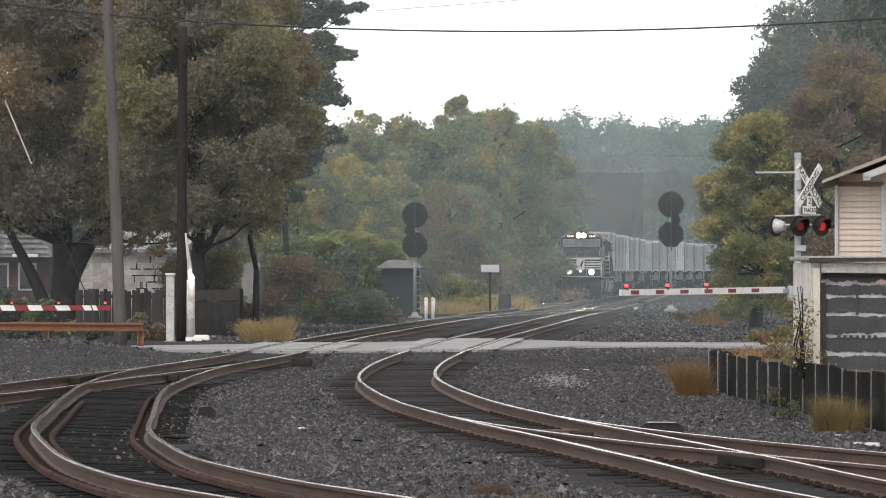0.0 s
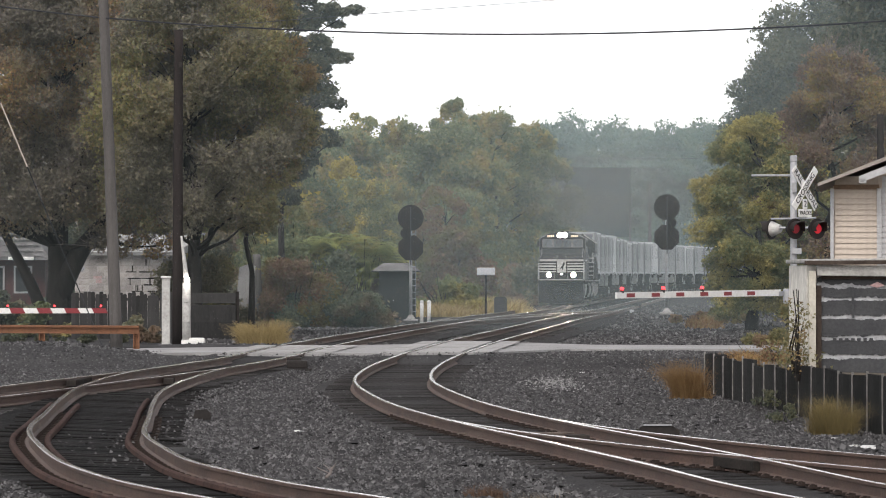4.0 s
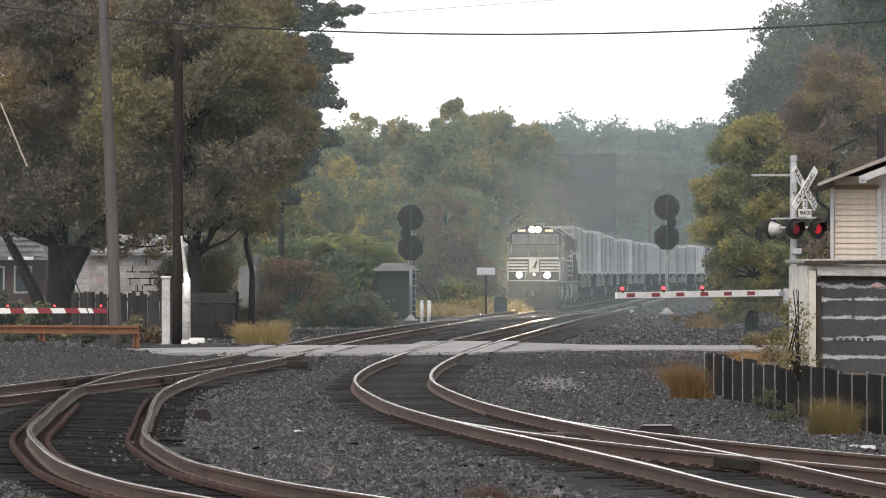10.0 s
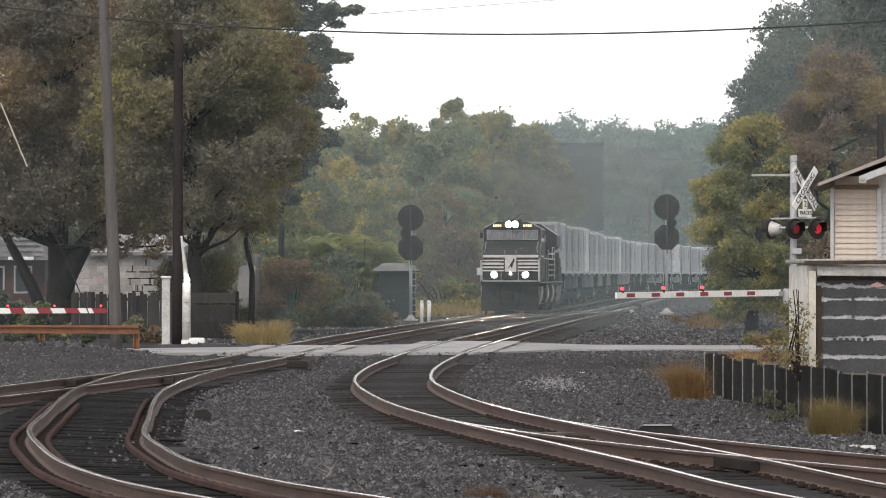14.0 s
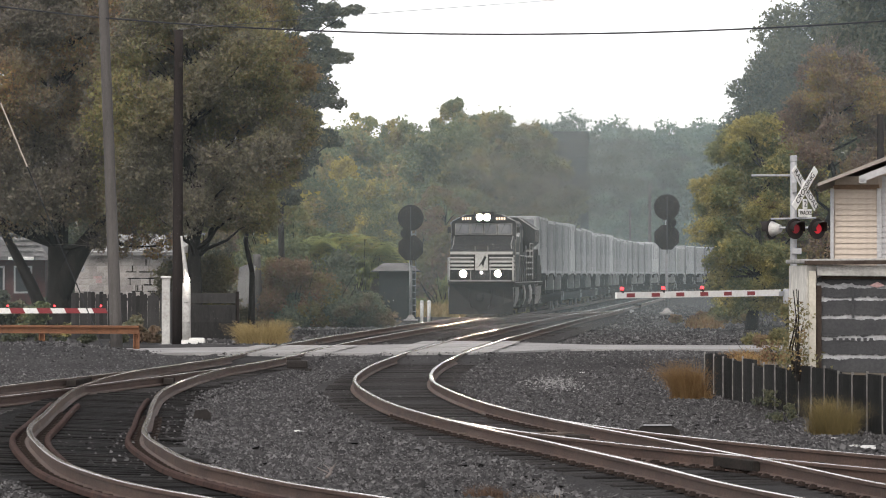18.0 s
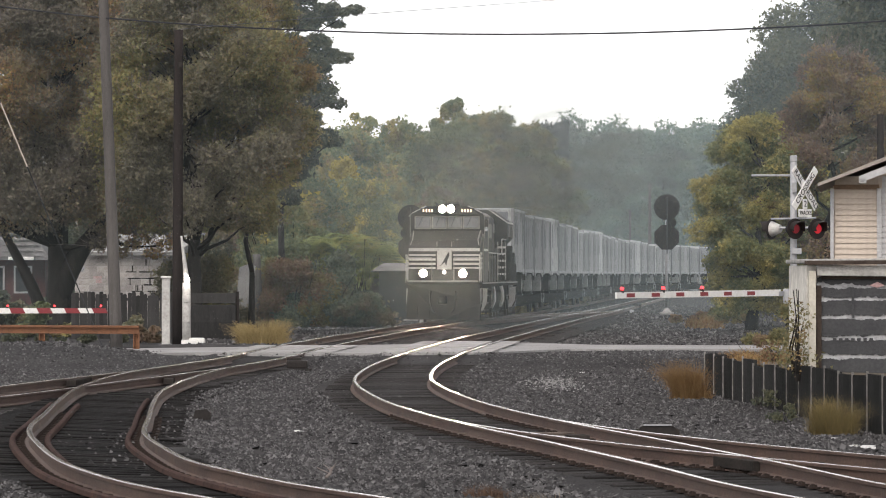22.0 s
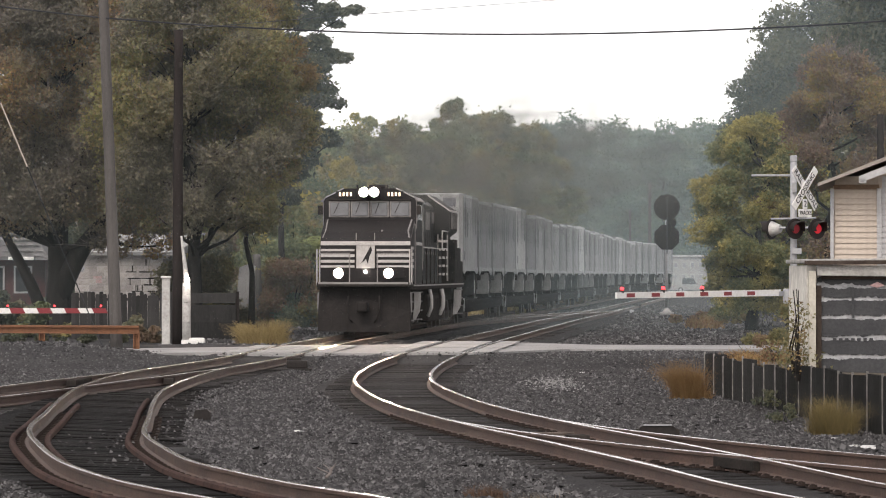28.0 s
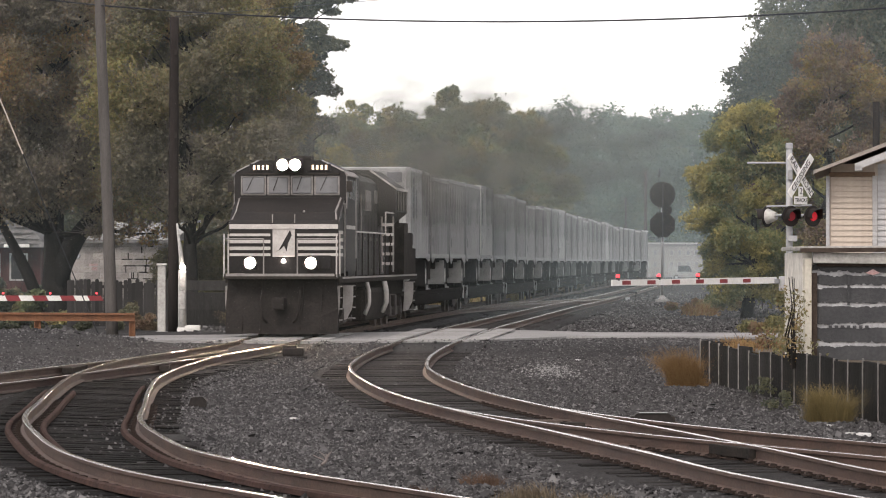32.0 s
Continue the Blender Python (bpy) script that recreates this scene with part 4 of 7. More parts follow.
# ---- dry grass and weeds ----
def grass(name, x, y, z, w, d, h, count, mat_name, label, seed, blade=0.012, fuzz=0):
    """A clump of bent blades, with fuzz seed heads strewn along them."""
    r = np.random.RandomState(seed)
    n = 9 if w < 1.2 and d < 1 else 40
    root, size = np.clip(r.normal(0, 0.45, n), -0.9, 0.9), r.uniform(0.3, 1.0, n) ** 1.3
    pick = r.choice(n, count, p=size / size.sum())
    a = np.clip(root[pick] + r.normal(0, 0.16, count), -1.1, 1.1)
    px = x + a * w
    py = y + np.clip(r.normal(0, 0.45, count), -1, 1) * d
    hh = h * r.uniform(0.2, 1.0, count) ** 0.8 * size[pick] * np.sqrt(np.clip(1.15 - a ** 2, 0.12, 1))
    lean = np.c_[a * 0.45, np.zeros(count)] * hh[:, None] + r.normal(0, 0.34, (count, 2)) * hh[:, None] + r.normal(0, 0.3, (n, 2))[pick] * hh[:, None]
    t = r.uniform(0, 6.28, count)
    ux, uy = np.cos(t) * blade * r.uniform(0.7, 1.6, count), np.sin(t) * blade
    zz = np.full(count, z)
    p0 = np.c_[px - ux, py - uy, zz]
    p1 = np.c_[px + ux, py + uy, zz]
    m0 = np.c_[px + lean[:, 0] * 0.35 - ux * 0.8, py + lean[:, 1] * 0.35 - uy * 0.8, zz + hh * 0.6]
    m1 = np.c_[px + lean[:, 0] * 0.35 + ux * 0.8, py + lean[:, 1] * 0.35 + uy * 0.8, zz + hh * 0.6]
    q0 = np.c_[px + lean[:, 0] - ux * 0.2, py + lean[:, 1] - uy * 0.2, zz + hh]
    q1 = np.c_[px + lean[:, 0] + ux * 0.2, py + lean[:, 1] + uy * 0.2, zz + hh]
    v = np.stack([p0, p1, m1, m0, q1, q0], 1).reshape(-1, 3)
    k = np.arange(count)[:, None, None] * 6
    f = (k + np.array([(0, 1, 2, 3), (3, 2, 4, 5)])[None]).reshape(-1, 4)
    if fuzz:
        pick = r.randint(0, count, fuzz)
        at = r.uniform(0.35, 1.05, fuzz)[:, None]
        c = np.c_[px, py, zz][pick] * (1 - at) + np.c_[px + lean[:, 0], py + lean[:, 1], zz + hh][pick] * at + r.normal(0, 0.02, (fuzz, 3))
        u, w2 = r.normal(0, blade * 2.4, (fuzz, 3)), r.normal(0, blade * 2.4, (fuzz, 3))
        v = np.vstack([v, np.stack([c - u, c + w2, c + u, c - w2], 1).reshape(-1, 3)])
        f = np.vstack([f, count * 6 + np.arange(fuzz * 4).reshape(-1, 4)])
    o = mesh_np(name, v, f, M[mat_name])
    return tagged(o, label, "grass", kind="stuff")


grass("dry_grass", -5.83, 130, -0.32, 0.9, 0.8, 0.95, 7000, "grass", "clump of tall dry straw-yellow grass", 71, 0.0045, 9000)
grass("dry_grass", 2.15, 228, -0.3, 3.0, 5, 1.25, 7000, "grass", "stretch of tall dry yellow grass", 72, 0.025)
grass("dry_grass", -0.12, 215, -0.3, 1.6, 3, 0.95, 3000, "grass", "stretch of dry yellow grass", 73, 0.022)
grass("dry_grass", 11.15, 170, -0.3, 0.8, 1.5, 0.65, 1600, "weed", "low rusty dry grass", 74, 0.018)
grass("dry_grass", 4.55, 73.5, -0.3, 0.36, 0.4, 0.85, 5200, "weed", "rusty orange weed clump at the plank wall", 75, 0.0017, 9000)
grass("dry_grass", 5.68, 57.5, -0.3, 0.42, 0.35, 0.62, 4600, "grass_green", "yellow-green weed clump at the plank wall", 76, 0.0014, 9000)
grass("dry_grass", 5.75, 74.5, 0.36, 0.35, 4, 0.26, 900, "weed", "rusty weeds on the bank", 77, 0.008)
grass("dry_grass", 6.2, 78, 0.25, 0.75, 3, 0.36, 900, "weed", "rusty weeds on the bank", 78, 0.009)
grass("dry_grass", 0.50, 41.2, -0.28, 0.24, 0.25, 0.26, 420, "weed_dark", "dead brown weed tuft in the ballast", 79, 0.003)
grass("dry_grass", 0.95, 38.0, -0.28, 0.5, 0.3, 0.27, 1100, "weed_tan", "straggling dull tan weeds in the near ballast", 96, 0.003)
grass("dry_grass", 1.5, 37.2, -0.28, 0.35, 0.3, 0.25, 700, "weed_tan", "straggling dull tan weeds in the near ballast", 97, 0.003)
grass("dry_grass", -0.15, 37.8, -0.28, 0.3, 0.3, 0.2, 800, "weed_dark", "dead brown weed tuft in the ballast", 98, 0.003)
grass("dry_grass", -8.16, 106, -0.3, 0.5, 0.6, 0.35, 600, "weed", "low dead weeds at the barrier", 80, 0.012)

# low russet growth on the bank beside the shed
bush(6.15, 78.5, 0.05, 0.6, 0.8, 3800, 0.026, "leaf_russet", "low russet undergrowth on the bank", 105)
bush(6.6, 75.5, 0.2, 0.45, 0.55, 2600, 0.024, "leaf_mixed_olive", "low olive undergrowth on the bank", 106)

# leafy weeds and climbers at the shed
bush(6.05, 72.5, 0.4, 0.28, 0.5, 420, 0.03, "leaf_red", "small leafy green weeds on the bank", 91)
bush(6.1, 69.5, 0.4, 0.2, 0.8, 380, 0.03, "leaf_mixed_olive", "tall thin weeds beside the shed", 92)
bush(5.79, 64.85, 0.4, 0.12, 1.6, 900, 0.03, "leaf_mixed_olive", "climbing plant on the corner of the shed", 93)
bush(5.37, 67, -0.2, 0.25, 0.42, 420, 0.024, "leaf_dark", "small green weed at the plank wall", 94)
bush(5.34, 62.2, -0.25, 0.22, 0.4, 420, 0.024, "leaf_dark", "small green weed at the plank wall", 95)


# ---- poles and wires ----
def pole_at(name, x, y, lean, height, r0, r1, mat_name, label):
    t = thing(name, pose(x, y, -0.3), label, "utility pole")
    bm = bm_new()
    n = 12
    pipe(bm, [(lean * i / n, 0, height * i / n) for i in range(n + 1)], [r0 + (r1 - r0) * i / n for i in range(n + 1)], 16)
    part("shaft", bm, M[mat_name], t, smooth=True)
    return t


p1 = pole_at("utility_pole", -9.23, 112, -0.5, 13.0, 0.175, 0.13, "pole", "tall weathered grey wooden utility pole, leaning slightly")
bm = bm_new()
box(bm, (-0.6, -0.05, 12.4), (2.2, 0.1, 0.12), bevel=0.01)
part("crossarm", bm, M["pole"], p1)
for k in (-1.6, -0.95, 0.25):
    bm = bm_new()
    tube(bm, (k, -0.05, 12.44), (k, -0.05, 12.6), 0.045, 0.03, 8)
    part("insulator", bm, M["glass"], p1, "small dark insulator")
p2 = pole_at("utility_pole", -8.33, 124, 0.04, 10.0, 0.17, 0.14, "dark_pole", "black creosoted wooden pole beside the crossing")
for z in (4.1, 6.3, 8.9):
    bm = bm_new()
    box(bm, (0.1, -0.16, z), (0.08, 0.06, 0.16), bevel=0.01)
    part("bracket", bm, M["dirty_black"], p2)
pole_at("utility_pole", 21.96, 420, 0.0, 12.0, 0.2, 0.15, "pole", "distant wooden utility pole in the haze")
pole_at("utility_pole", 20.81, 440, 0.0, 9.5, 0.12, 0.1, "pole", "distant thin wooden pole in the haze")
pole_at("utility_pole", 16.59, 150, 0.0, 8.4, 0.16, 0.13, "dark_pole", "dark wooden pole among the trees")
pole_at("utility_pole", -7.99, 172, -0.12, 3.2, 0.2, 0.17, "pole", "short grey stump of an old pole among bushes")


def wire(label, pts, r=0.012):
    """A sagging cable through three points."""
    a, b, c = (np.array(p, float) for p in pts)
    bm = bm_new()
    line = []
    for i in range(29):
        t = i / 28
        line.append(a * (1 - t) * (1 - 2 * t) + b * 4 * t * (1 - t) + c * t * (2 * t - 1))
    pipe(bm, line, r, 6)
    o = part("cable", bm, M["wire"])
    return tagged(o, label, "cable")


wire("thin black overhead cable sagging between poles", [(-9.73, 112, 9.31), (1.74, 105, 8.41), (13.10, 98, 8.48)], 0.022)
wire("thin black overhead cable sagging between poles", [(-17.60, 118, 10.56), (-13.54, 115, 9.90), (-9.73, 112, 9.31)], 0.022)
wire("thin distant overhead cable", [(-8.25, 124, 9.72), (-0.09, 160, 12.79), (16.59, 150, 13.30)], 0.012)
wire("thin distant overhead cable", [(4.59, 335, 12.72), (12.27, 380, 13.29), (21.96, 420, 14.29)], 0.025)
wire("thin distant overhead cable", [(21.96, 420, 14.29), (26.16, 420, 14.29), (30.96, 420, 14.59)], 0.025)
guy = thing("guy_wire", pose(-9.42, 111, -0.3), "steel guy wire running down to the ground beside the pole", "guy wire")
top = Vector((-13.70 - -9.42, 0, 9.90 + 0.3))
bm = bm_new()
tube(bm, (0, 0, 0), top, 0.016, 0.016, 6)
part("strand", bm, M["wire"], guy)
# upper stretch looks bright in the sky light; a pale sleeve gives that colour
bm = bm_new()
tube(bm, top * 0.525, top * 0.7, 0.02, 0.02, 8)
part("lit_stretch", bm, M["cream"], guy, "pale stretch, coloured as lit against the sky")

# ---- rusty barrier ----
barrier = thing("barrier", pose(-8.35, 108, -0.3), "low barrier of rusty orange steel rail on posts", "barrier")
bm = bm_new()
for z, h, d in ((0.926 - 0.02, 0.06, 0.2), (0.926 - 0.12, 0.14, 0.05), (0.926 - 0.2, 0.03, 0.16)):
    box(bm, (-3.2, 0, z), (6.5, d, h), pose(0, 0, 0, 0, 0.3, 0), bevel=0.008)
part("beam", bm, M["rust"], barrier)
for x in (-0.02, -10.95 - -8.35, -13.79 - -8.35):
    bm = bm_new()
    box(bm, (x, 0.06, 0.36), (0.16, 0.05, 0.86), bevel=0.008)
    box(bm, (x - 0.07, 0.02, 0.36), (0.03, 0.14, 0.84), bevel=0.005)
    box(bm, (x + 0.07, 0.02, 0.36), (0.03, 0.14, 0.84), bevel=0.005)
    part("post", bm, M["rust"], barrier)


# ---- crossing gates ----
def gate_arm(t, length, h0, h1, lights, plates=None):
    """Red and white arm along local -X from the pivot, with lamps on top."""
    if plates:
        bm = bm_new()
        prism(bm, [(0, 0.02, -h0 / 2), (-length, 0.02, -h1 / 2), (-length, 0.02, h1 / 2), (0, 0.02, h0 / 2)], (0, -0.04, 0))
        part("beam", bm, M["white"], t, "white painted arm")
        for x in plates:
            bm = bm_new()
            box(bm, (-x, -0.023, 0), (0.28, 0.006, h0 * 0.58))
            part("stripe", bm, M["red"], t, "dark red reflective strip")
    n = 0 if plates else max(2, round(length / 0.44))
    w = length / max(1, n)
    for i in range(n):
        a, b = -i * w, -(i + 1) * w
        ha, hb = h0 + (h1 - h0) * i / n, h0 + (h1 - h0) * (i + 1) / n
        sl = 0.09
        bm = bm_new()
        prism(bm, [(a - sl / 2, 0.02, -ha / 2), (b - sl / 2, 0.02, -hb / 2), (b + sl / 2, 0.02, hb / 2), (a + sl / 2, 0.02, ha / 2)], (0, -0.04, 0))
        part("stripe", bm, M["red"] if i % 2 else M["white"], t, "red reflective stripe" if i % 2 else "white reflective stripe")
    for x in lights:
        bm = bm_new()
        tube(bm, (-x, -0.025, h0 / 2 + 0.06), (-x, 0.025, h0 / 2 + 0.06), 0.032, 0.032, 12)
        lamp = part("lamp", bm, M["redlamp"], t, "small glowing red gate lamp")
        bm = bm_new()
        box(bm, (-x, 0, h0 / 2 + 0.005), (0.05, 0.05, 0.06))
        part("lamp_holder", bm, M["black"], lamp)


g = thing("crossing_gate", pose(-17.35, 130, -0.3), "lowered crossing gate with red and white striped arm", "crossing gate", "crossing gates")
bm = bm_new()
tube(bm, (0, 0.2, 0), (0, 0.2, 4.0), 0.07, 0.07, 12)
part("mast", bm, M["silver"], g)
bm = bm_new()
box(bm, (0, 0, 1.1), (0.4, 0.35, 0.6), bevel=0.03)
part("gate_machine", bm, M["silver"], g)
arm = new("arm")
arm.parent = g
arm.matrix_basis = pose(0, -0.22, 1.14, 0, 0, 180)
gate_arm(arm, 6.314, 0.2, 0.16, (3.064, 4.606, 6.129))

# pale signal masts of the crossing's far side
sm = thing("crossing_signal", pose(-7.91, 122, -0.28), "white painted crossing signal mast with one bright lamp", "crossing signal")
bm = bm_new()
tube(bm, (0, 0, 0.1), (0, 0, 2.05), 0.135, 0.125, 14)
part("mast", bm, M["dirty_white"], sm, smooth=True)
bm = bm_new()
pipe(bm, [(0.0, 0, 2.05), (-0.04, 0, 2.5), (-0.1, 0, 3.0), (-0.16, 0, 3.5)], [0.1, 0.07, 0.05, 0.03], 12)
part("upper_mast", bm, M["dirty_white"], sm, "thinner leaning top of the mast", smooth=True)
bm = bm_new()
box(bm, (0, 0, 0.08), (0.42, 0.42, 0.16), bevel=0.02)
box(bm, (0, 0, 0.22), (0.3, 0.3, 0.14), bevel=0.02)
part("base", bm, M["white"], sm)
bm = bm_new()
box(bm, (0.33, -0.05, 0.2), (0.5, 0.4, 0.32), bevel=0.09)
part("gate_machine", bm, M["white"], sm, "rounded white gate machine housing")
bm = bm_new()
tube(bm, (0.03, -0.17, 2.14), (0.03, -0.12, 2.14), 0.08, 0.08, 14)
part("lamp", bm, M["lamp"], sm, "glaring white lamp")
for z in (0.9, 1.5):
    bm = bm_new()
    box(bm, (0, -0.13, z), (0.18, 0.04, 0.1), bevel=0.01)
    part("clamp", bm, M["dirty_white"], sm)
sm2 = thing("signal_post", pose(-8.61, 123, -0.28), "white square post with peeling paint beside the black pole", "post")
bm = bm_new()
box(bm, (0, 0, 1.125), (0.25, 0.25, 2.179), bevel=0.02)
part("shaft", bm, M["dirty_white"], sm2)
bm = bm_new()
box(bm, (0, 0, 0.07), (0.36, 0.36, 0.16), bevel=0.02)
part("base", bm, M["dirty_white"], sm2)
bm = bm_new()
box(bm, (0, -0.02, 2.232), (0.31, 0.31, 0.06), bevel=0.015)
part("cap", bm, M["white"], sm2)


# ---- white block building ----
def block_building():
    t = thing("block_building", pose(-15.35, 165, -0.3), "white painted concrete block building with low white hipped roof", "building")
    L, D, H = 4.101, 5.0, 2.95 + 0.3
    bm = bm_new()
    box(bm, (L / 2, D / 2 + 0.03, H / 2), (L - 0.04, D, H))
    part("wall", bm, M["mortar"], t)
    me = bpy.data.meshes.new("block")
    bm = bm_new()
    box(bm, (0, 0, 0), (0.6, 0.12, 0.262), bevel=0.008)
    bm.to_mesh(me)
    bm.free()
    me.materials.append(M["block"])
    r = random.Random(3)
    for j in range(int(H / 0.27)):
        for i in range(int(L / 0.61) + 1):
            x = 0.3 + i * 0.61 - (0.3 if j % 2 else 0)
            if x > L - 0.2 or j < 3:
                continue
            shared("block", me, t, pose(max(x, 0.3), -0.01 + r.uniform(-0.006, 0.006) - 0.004 * (x < 0.3), 0.13 + j * 0.27))
    bm = bm_new()
    for k in range(34):
        x, j = r.uniform(L * 0.55, L - 0.3), r.randrange(4, int(H / 0.27))
        if r.random() < 0.6:
            box(bm, (x, -0.078, j * 0.27), (r.uniform(0.2, 0.55), 0.012, r.uniform(0.03, 0.07)))
        else:
            box(bm, (x, -0.078, j * 0.27 + 0.13), (r.uniform(0.03, 0.06), 0.012, 0.27))
    part("bare_joint", bm, M["bark"], t, "dark joints where the paint has fallen off")
    bm = bm_new()
    h = 0.801
    a = [(0.3, -0.35, H), (L + 0.3, -0.35, H), (L + 0.3, D + 0.3, H), (0.3, D + 0.3, H), (1.35, D / 2, H + h), (L + 0.9, D / 2, H + h)]
    vs = [bm.verts.new(p) for p in a]
    for f in ((0, 1, 5, 4), (1, 2, 5), (2, 3, 4, 5), (3, 0, 4), (3, 2, 1, 0)):
        bm.faces.new([vs[i] for i in f])
    part("roof", bm, M["dirty_white"], t, "white sheet-metal roof")
    bm = bm_new()
    box(bm, (L / 2, -0.36, H - 0.07), (L + 0.6, 0.05, 0.14), bevel=0.005)
    part("fascia", bm, M["mortar"], t, "grey eaves board")
    bm = bm_new()
    box(bm, (0.2, -0.5, H - 0.55), (0.55, 0.7, 0.08), pose(0, 0, 0, 12, 0, 0), bevel=0.02)
    part("awning", bm, M["silver"], t, "small grey awning")
    bm = bm_new()
    box(bm, (L + 0.35, -0.3, H + h - 0.05), (2.0, 0.3, 0.1), bevel=0.02)
    part("gutter", bm, M["silver"], t)
    # faded red mark, plain shapes
    for dx, dz, w, hh in ((0, 0.1, 0.36, 0.1), (0.05, -0.06, 0.24, 0.14)):
        bm = bm_new()
        box(bm, (0.95 + dx, -0.075, 2.1 + dz), (w, 0.006, hh))
        part("painted_mark", bm, M["faded_red"], t, "faded red painted mark")


M["faded_red"] = make_mat("faded_red_paint", (0.4, 0.2, 0.19), (0.55, 0.45, 0.43), rough=0.8, scale=6, fine=30)
M["barn_red"] = make_mat("barn_red_paint", (0.07, 0.023, 0.021), (0.042, 0.017, 0.016), rough=0.8, scale=2, fine=15)
block_building()

# ---- red house at the edge ----
h = thing("house", pose(-22.21, 172, -0.3), "old red house with grey shingled roof behind trees", "house")
bm = bm_new()
box(bm, (2.4, 3, 1.5), (4.9, 5, 3.0))
part("wall", bm, M["barn_red"], h)
bm = bm_new()
vs = [bm.verts.new(q) for q in ((-0.4, -0.3, 2.95), (5.2, -0.3, 2.95), (5.2, 6.0, 2.95), (-0.4, 6.0, 2.95), (-0.4, 2.8, 5.1), (3.4, 2.8, 5.1))]
for q in ((0, 1, 5, 4), (1, 2, 5), (2, 3, 4, 5), (3, 0, 4), (3, 2, 1, 0)):
    bm.faces.new([vs[k] for k in q])
part("roof", bm, M["old_shingle"], h)
# rows of curling shingles on the front slope
cr = random.Random(4)
bm = bm_new()
for k in range(9):
    u = (k + 0.5) / 9
    for n in range(22):
        x = -0.3 + 0.24 * n + cr.uniform(-0.05, 0.05)
        if x < 5.0 - 1.7 * u:
            box(bm, (x, -0.3 + 3.1 * u, 2.97 + 2.15 * u + cr.uniform(0, 0.03)), (cr.uniform(0.12, 0.26), 0.3, 0.025))
part("shingles", bm, M["old_shingle"], h, "curling grey shingles")
for x in (0.9, 2.7, 3.9):
    bm = bm_new()
    box(bm, (x, 0.47, 2.1), (0.8, 0.08, 1.2), bevel=0.01)
    w = part("window", bm, M["dirty_white"], h)
    bm = bm_new()
    box(bm, (x, 0.42, 2.1), (0.64, 0.03, 1.04))
    part("pane", bm, M["glass"], w)
bm = bm_new()
box(bm, (3.9, -0.38, 3.02), (1.1, 0.12, 0.14), bevel=0.03)
part("gutter", bm, M["white"], h)


# pale sheet leaning against the old stump
sh = thing("metal_sheet", pose(-8.65, 170.5, -0.3, 4, 5, 0), "pale corrugated metal sheet leaning against an old stump", "metal sheet")
bm = bm_new()
for k in range(7):
    box(bm, (-0.3 + k * 0.1, 0.012 * (k % 2), 1.45), (0.1, 0.02, 2.75 - 0.09 * abs(k - 4)), bevel=0.003)
part("sheet", bm, M["mortar"], sh)

# ---- dark board fence ----
def board_fence():
    t = thing("board_fence", pose(-13.08, 140, -0.3), "weathered dark board fence with a ragged top", "fence")
    r = random.Random(8)
    x, end = 0.0, 5.800
    me = []
    for hh in (1.0, 1.03, 0.97, 1.05):
        bm = bm_new()
        H = 1.640 * hh
        prism(bm, [(-0.07, 0, 0), (0.07, 0, 0), (0.07, 0, H - 0.03), (0.03, 0, H), (-0.05, 0, H - 0.01), (-0.07, 0, H - 0.04)], (0, 0.025, 0))
        m = bpy.data.meshes.new("board")
        bm.to_mesh(m)
        bm.free()
        m.materials.append(M["fence_plank"])
        me.append(m)
    while x < end - 1.75:
        shared("board", r.choice(me), t, pose(x, r.uniform(-0.015, 0.015), 0, 0, r.uniform(-0.8, 0.8), 0))
        x += 0.1415
    for z in (0.4, 1.45):
        bm = bm_new()
        box(bm, ((end - 1.75) / 2, 0.06, z), (end - 1.75, 0.05, 0.1))
        part("fence_rail", bm, M["fence_plank"], t)
    # the end bay is closed with wide boards laid flat between posts
    for z, h in ((0.33, 0.62), (0.98, 0.62), (1.5, 0.36)):
        bm = bm_new()
        box(bm, (end - 0.86, 0.0, z), (1.7, 0.04, h), pose(0, 0, 0, 0, r.uniform(-0.6, 0.6), 0), bevel=0.012)
        part("wide_board", bm, M["fence_plank"], t, "wide dark board laid flat")
    for x in (end - 1.74, end):
        bm = bm_new()
        box(bm, (x, 0.04, 0.85), (0.12, 0.12, 1.75), bevel=0.012)
        part("fence_post", bm, M["dark_pole"], t)


board_fence()


M["truck_pipe"] = make_mat("dull_grey_pipe", (0.06, 0.062, 0.062), (0.04, 0.04, 0.04), rough=0.7, bump=0)


# ---- dark relay hut behind the signal ----
M["hut_paint"] = make_mat("dark_grey_green_paint", (0.022, 0.027, 0.027), (0.036, 0.041, 0.04), rough=0.8, scale=1.5, fine=15, bump=0.2, spec=0.1)
hut = thing("relay_hut", pose(-2.3, 199, -0.34), "small dark relay hut with a low grey roof beside the track", "hut")
bm = bm_new()
box(bm, (0, 0.75, 1.28), (1.84, 1.5, 2.56), bevel=0.02)
part("wall", bm, M["hut_paint"], hut)
bm = bm_new()
box(bm, (0.15, -0.02, 1.05), (0.85, 0.05, 1.95), bevel=0.01)
door = part("door", bm, M["hut_paint"], hut)
bm = bm_new()
tube(bm, (-0.2, -0.09, 1.05), (-0.2, -0.04, 1.05), 0.03, 0.03, 8)
part("door_handle", bm, M["silver"], door)
bm = bm_new()
vs = [bm.verts.new(q) for q in ((-1.3, -0.25, 2.54), (1.15, -0.25, 2.54), (1.15, 1.75, 2.54), (-1.3, 1.75, 2.54), (-0.7, 0.75, 2.94), (0.6, 0.75, 2.94))]
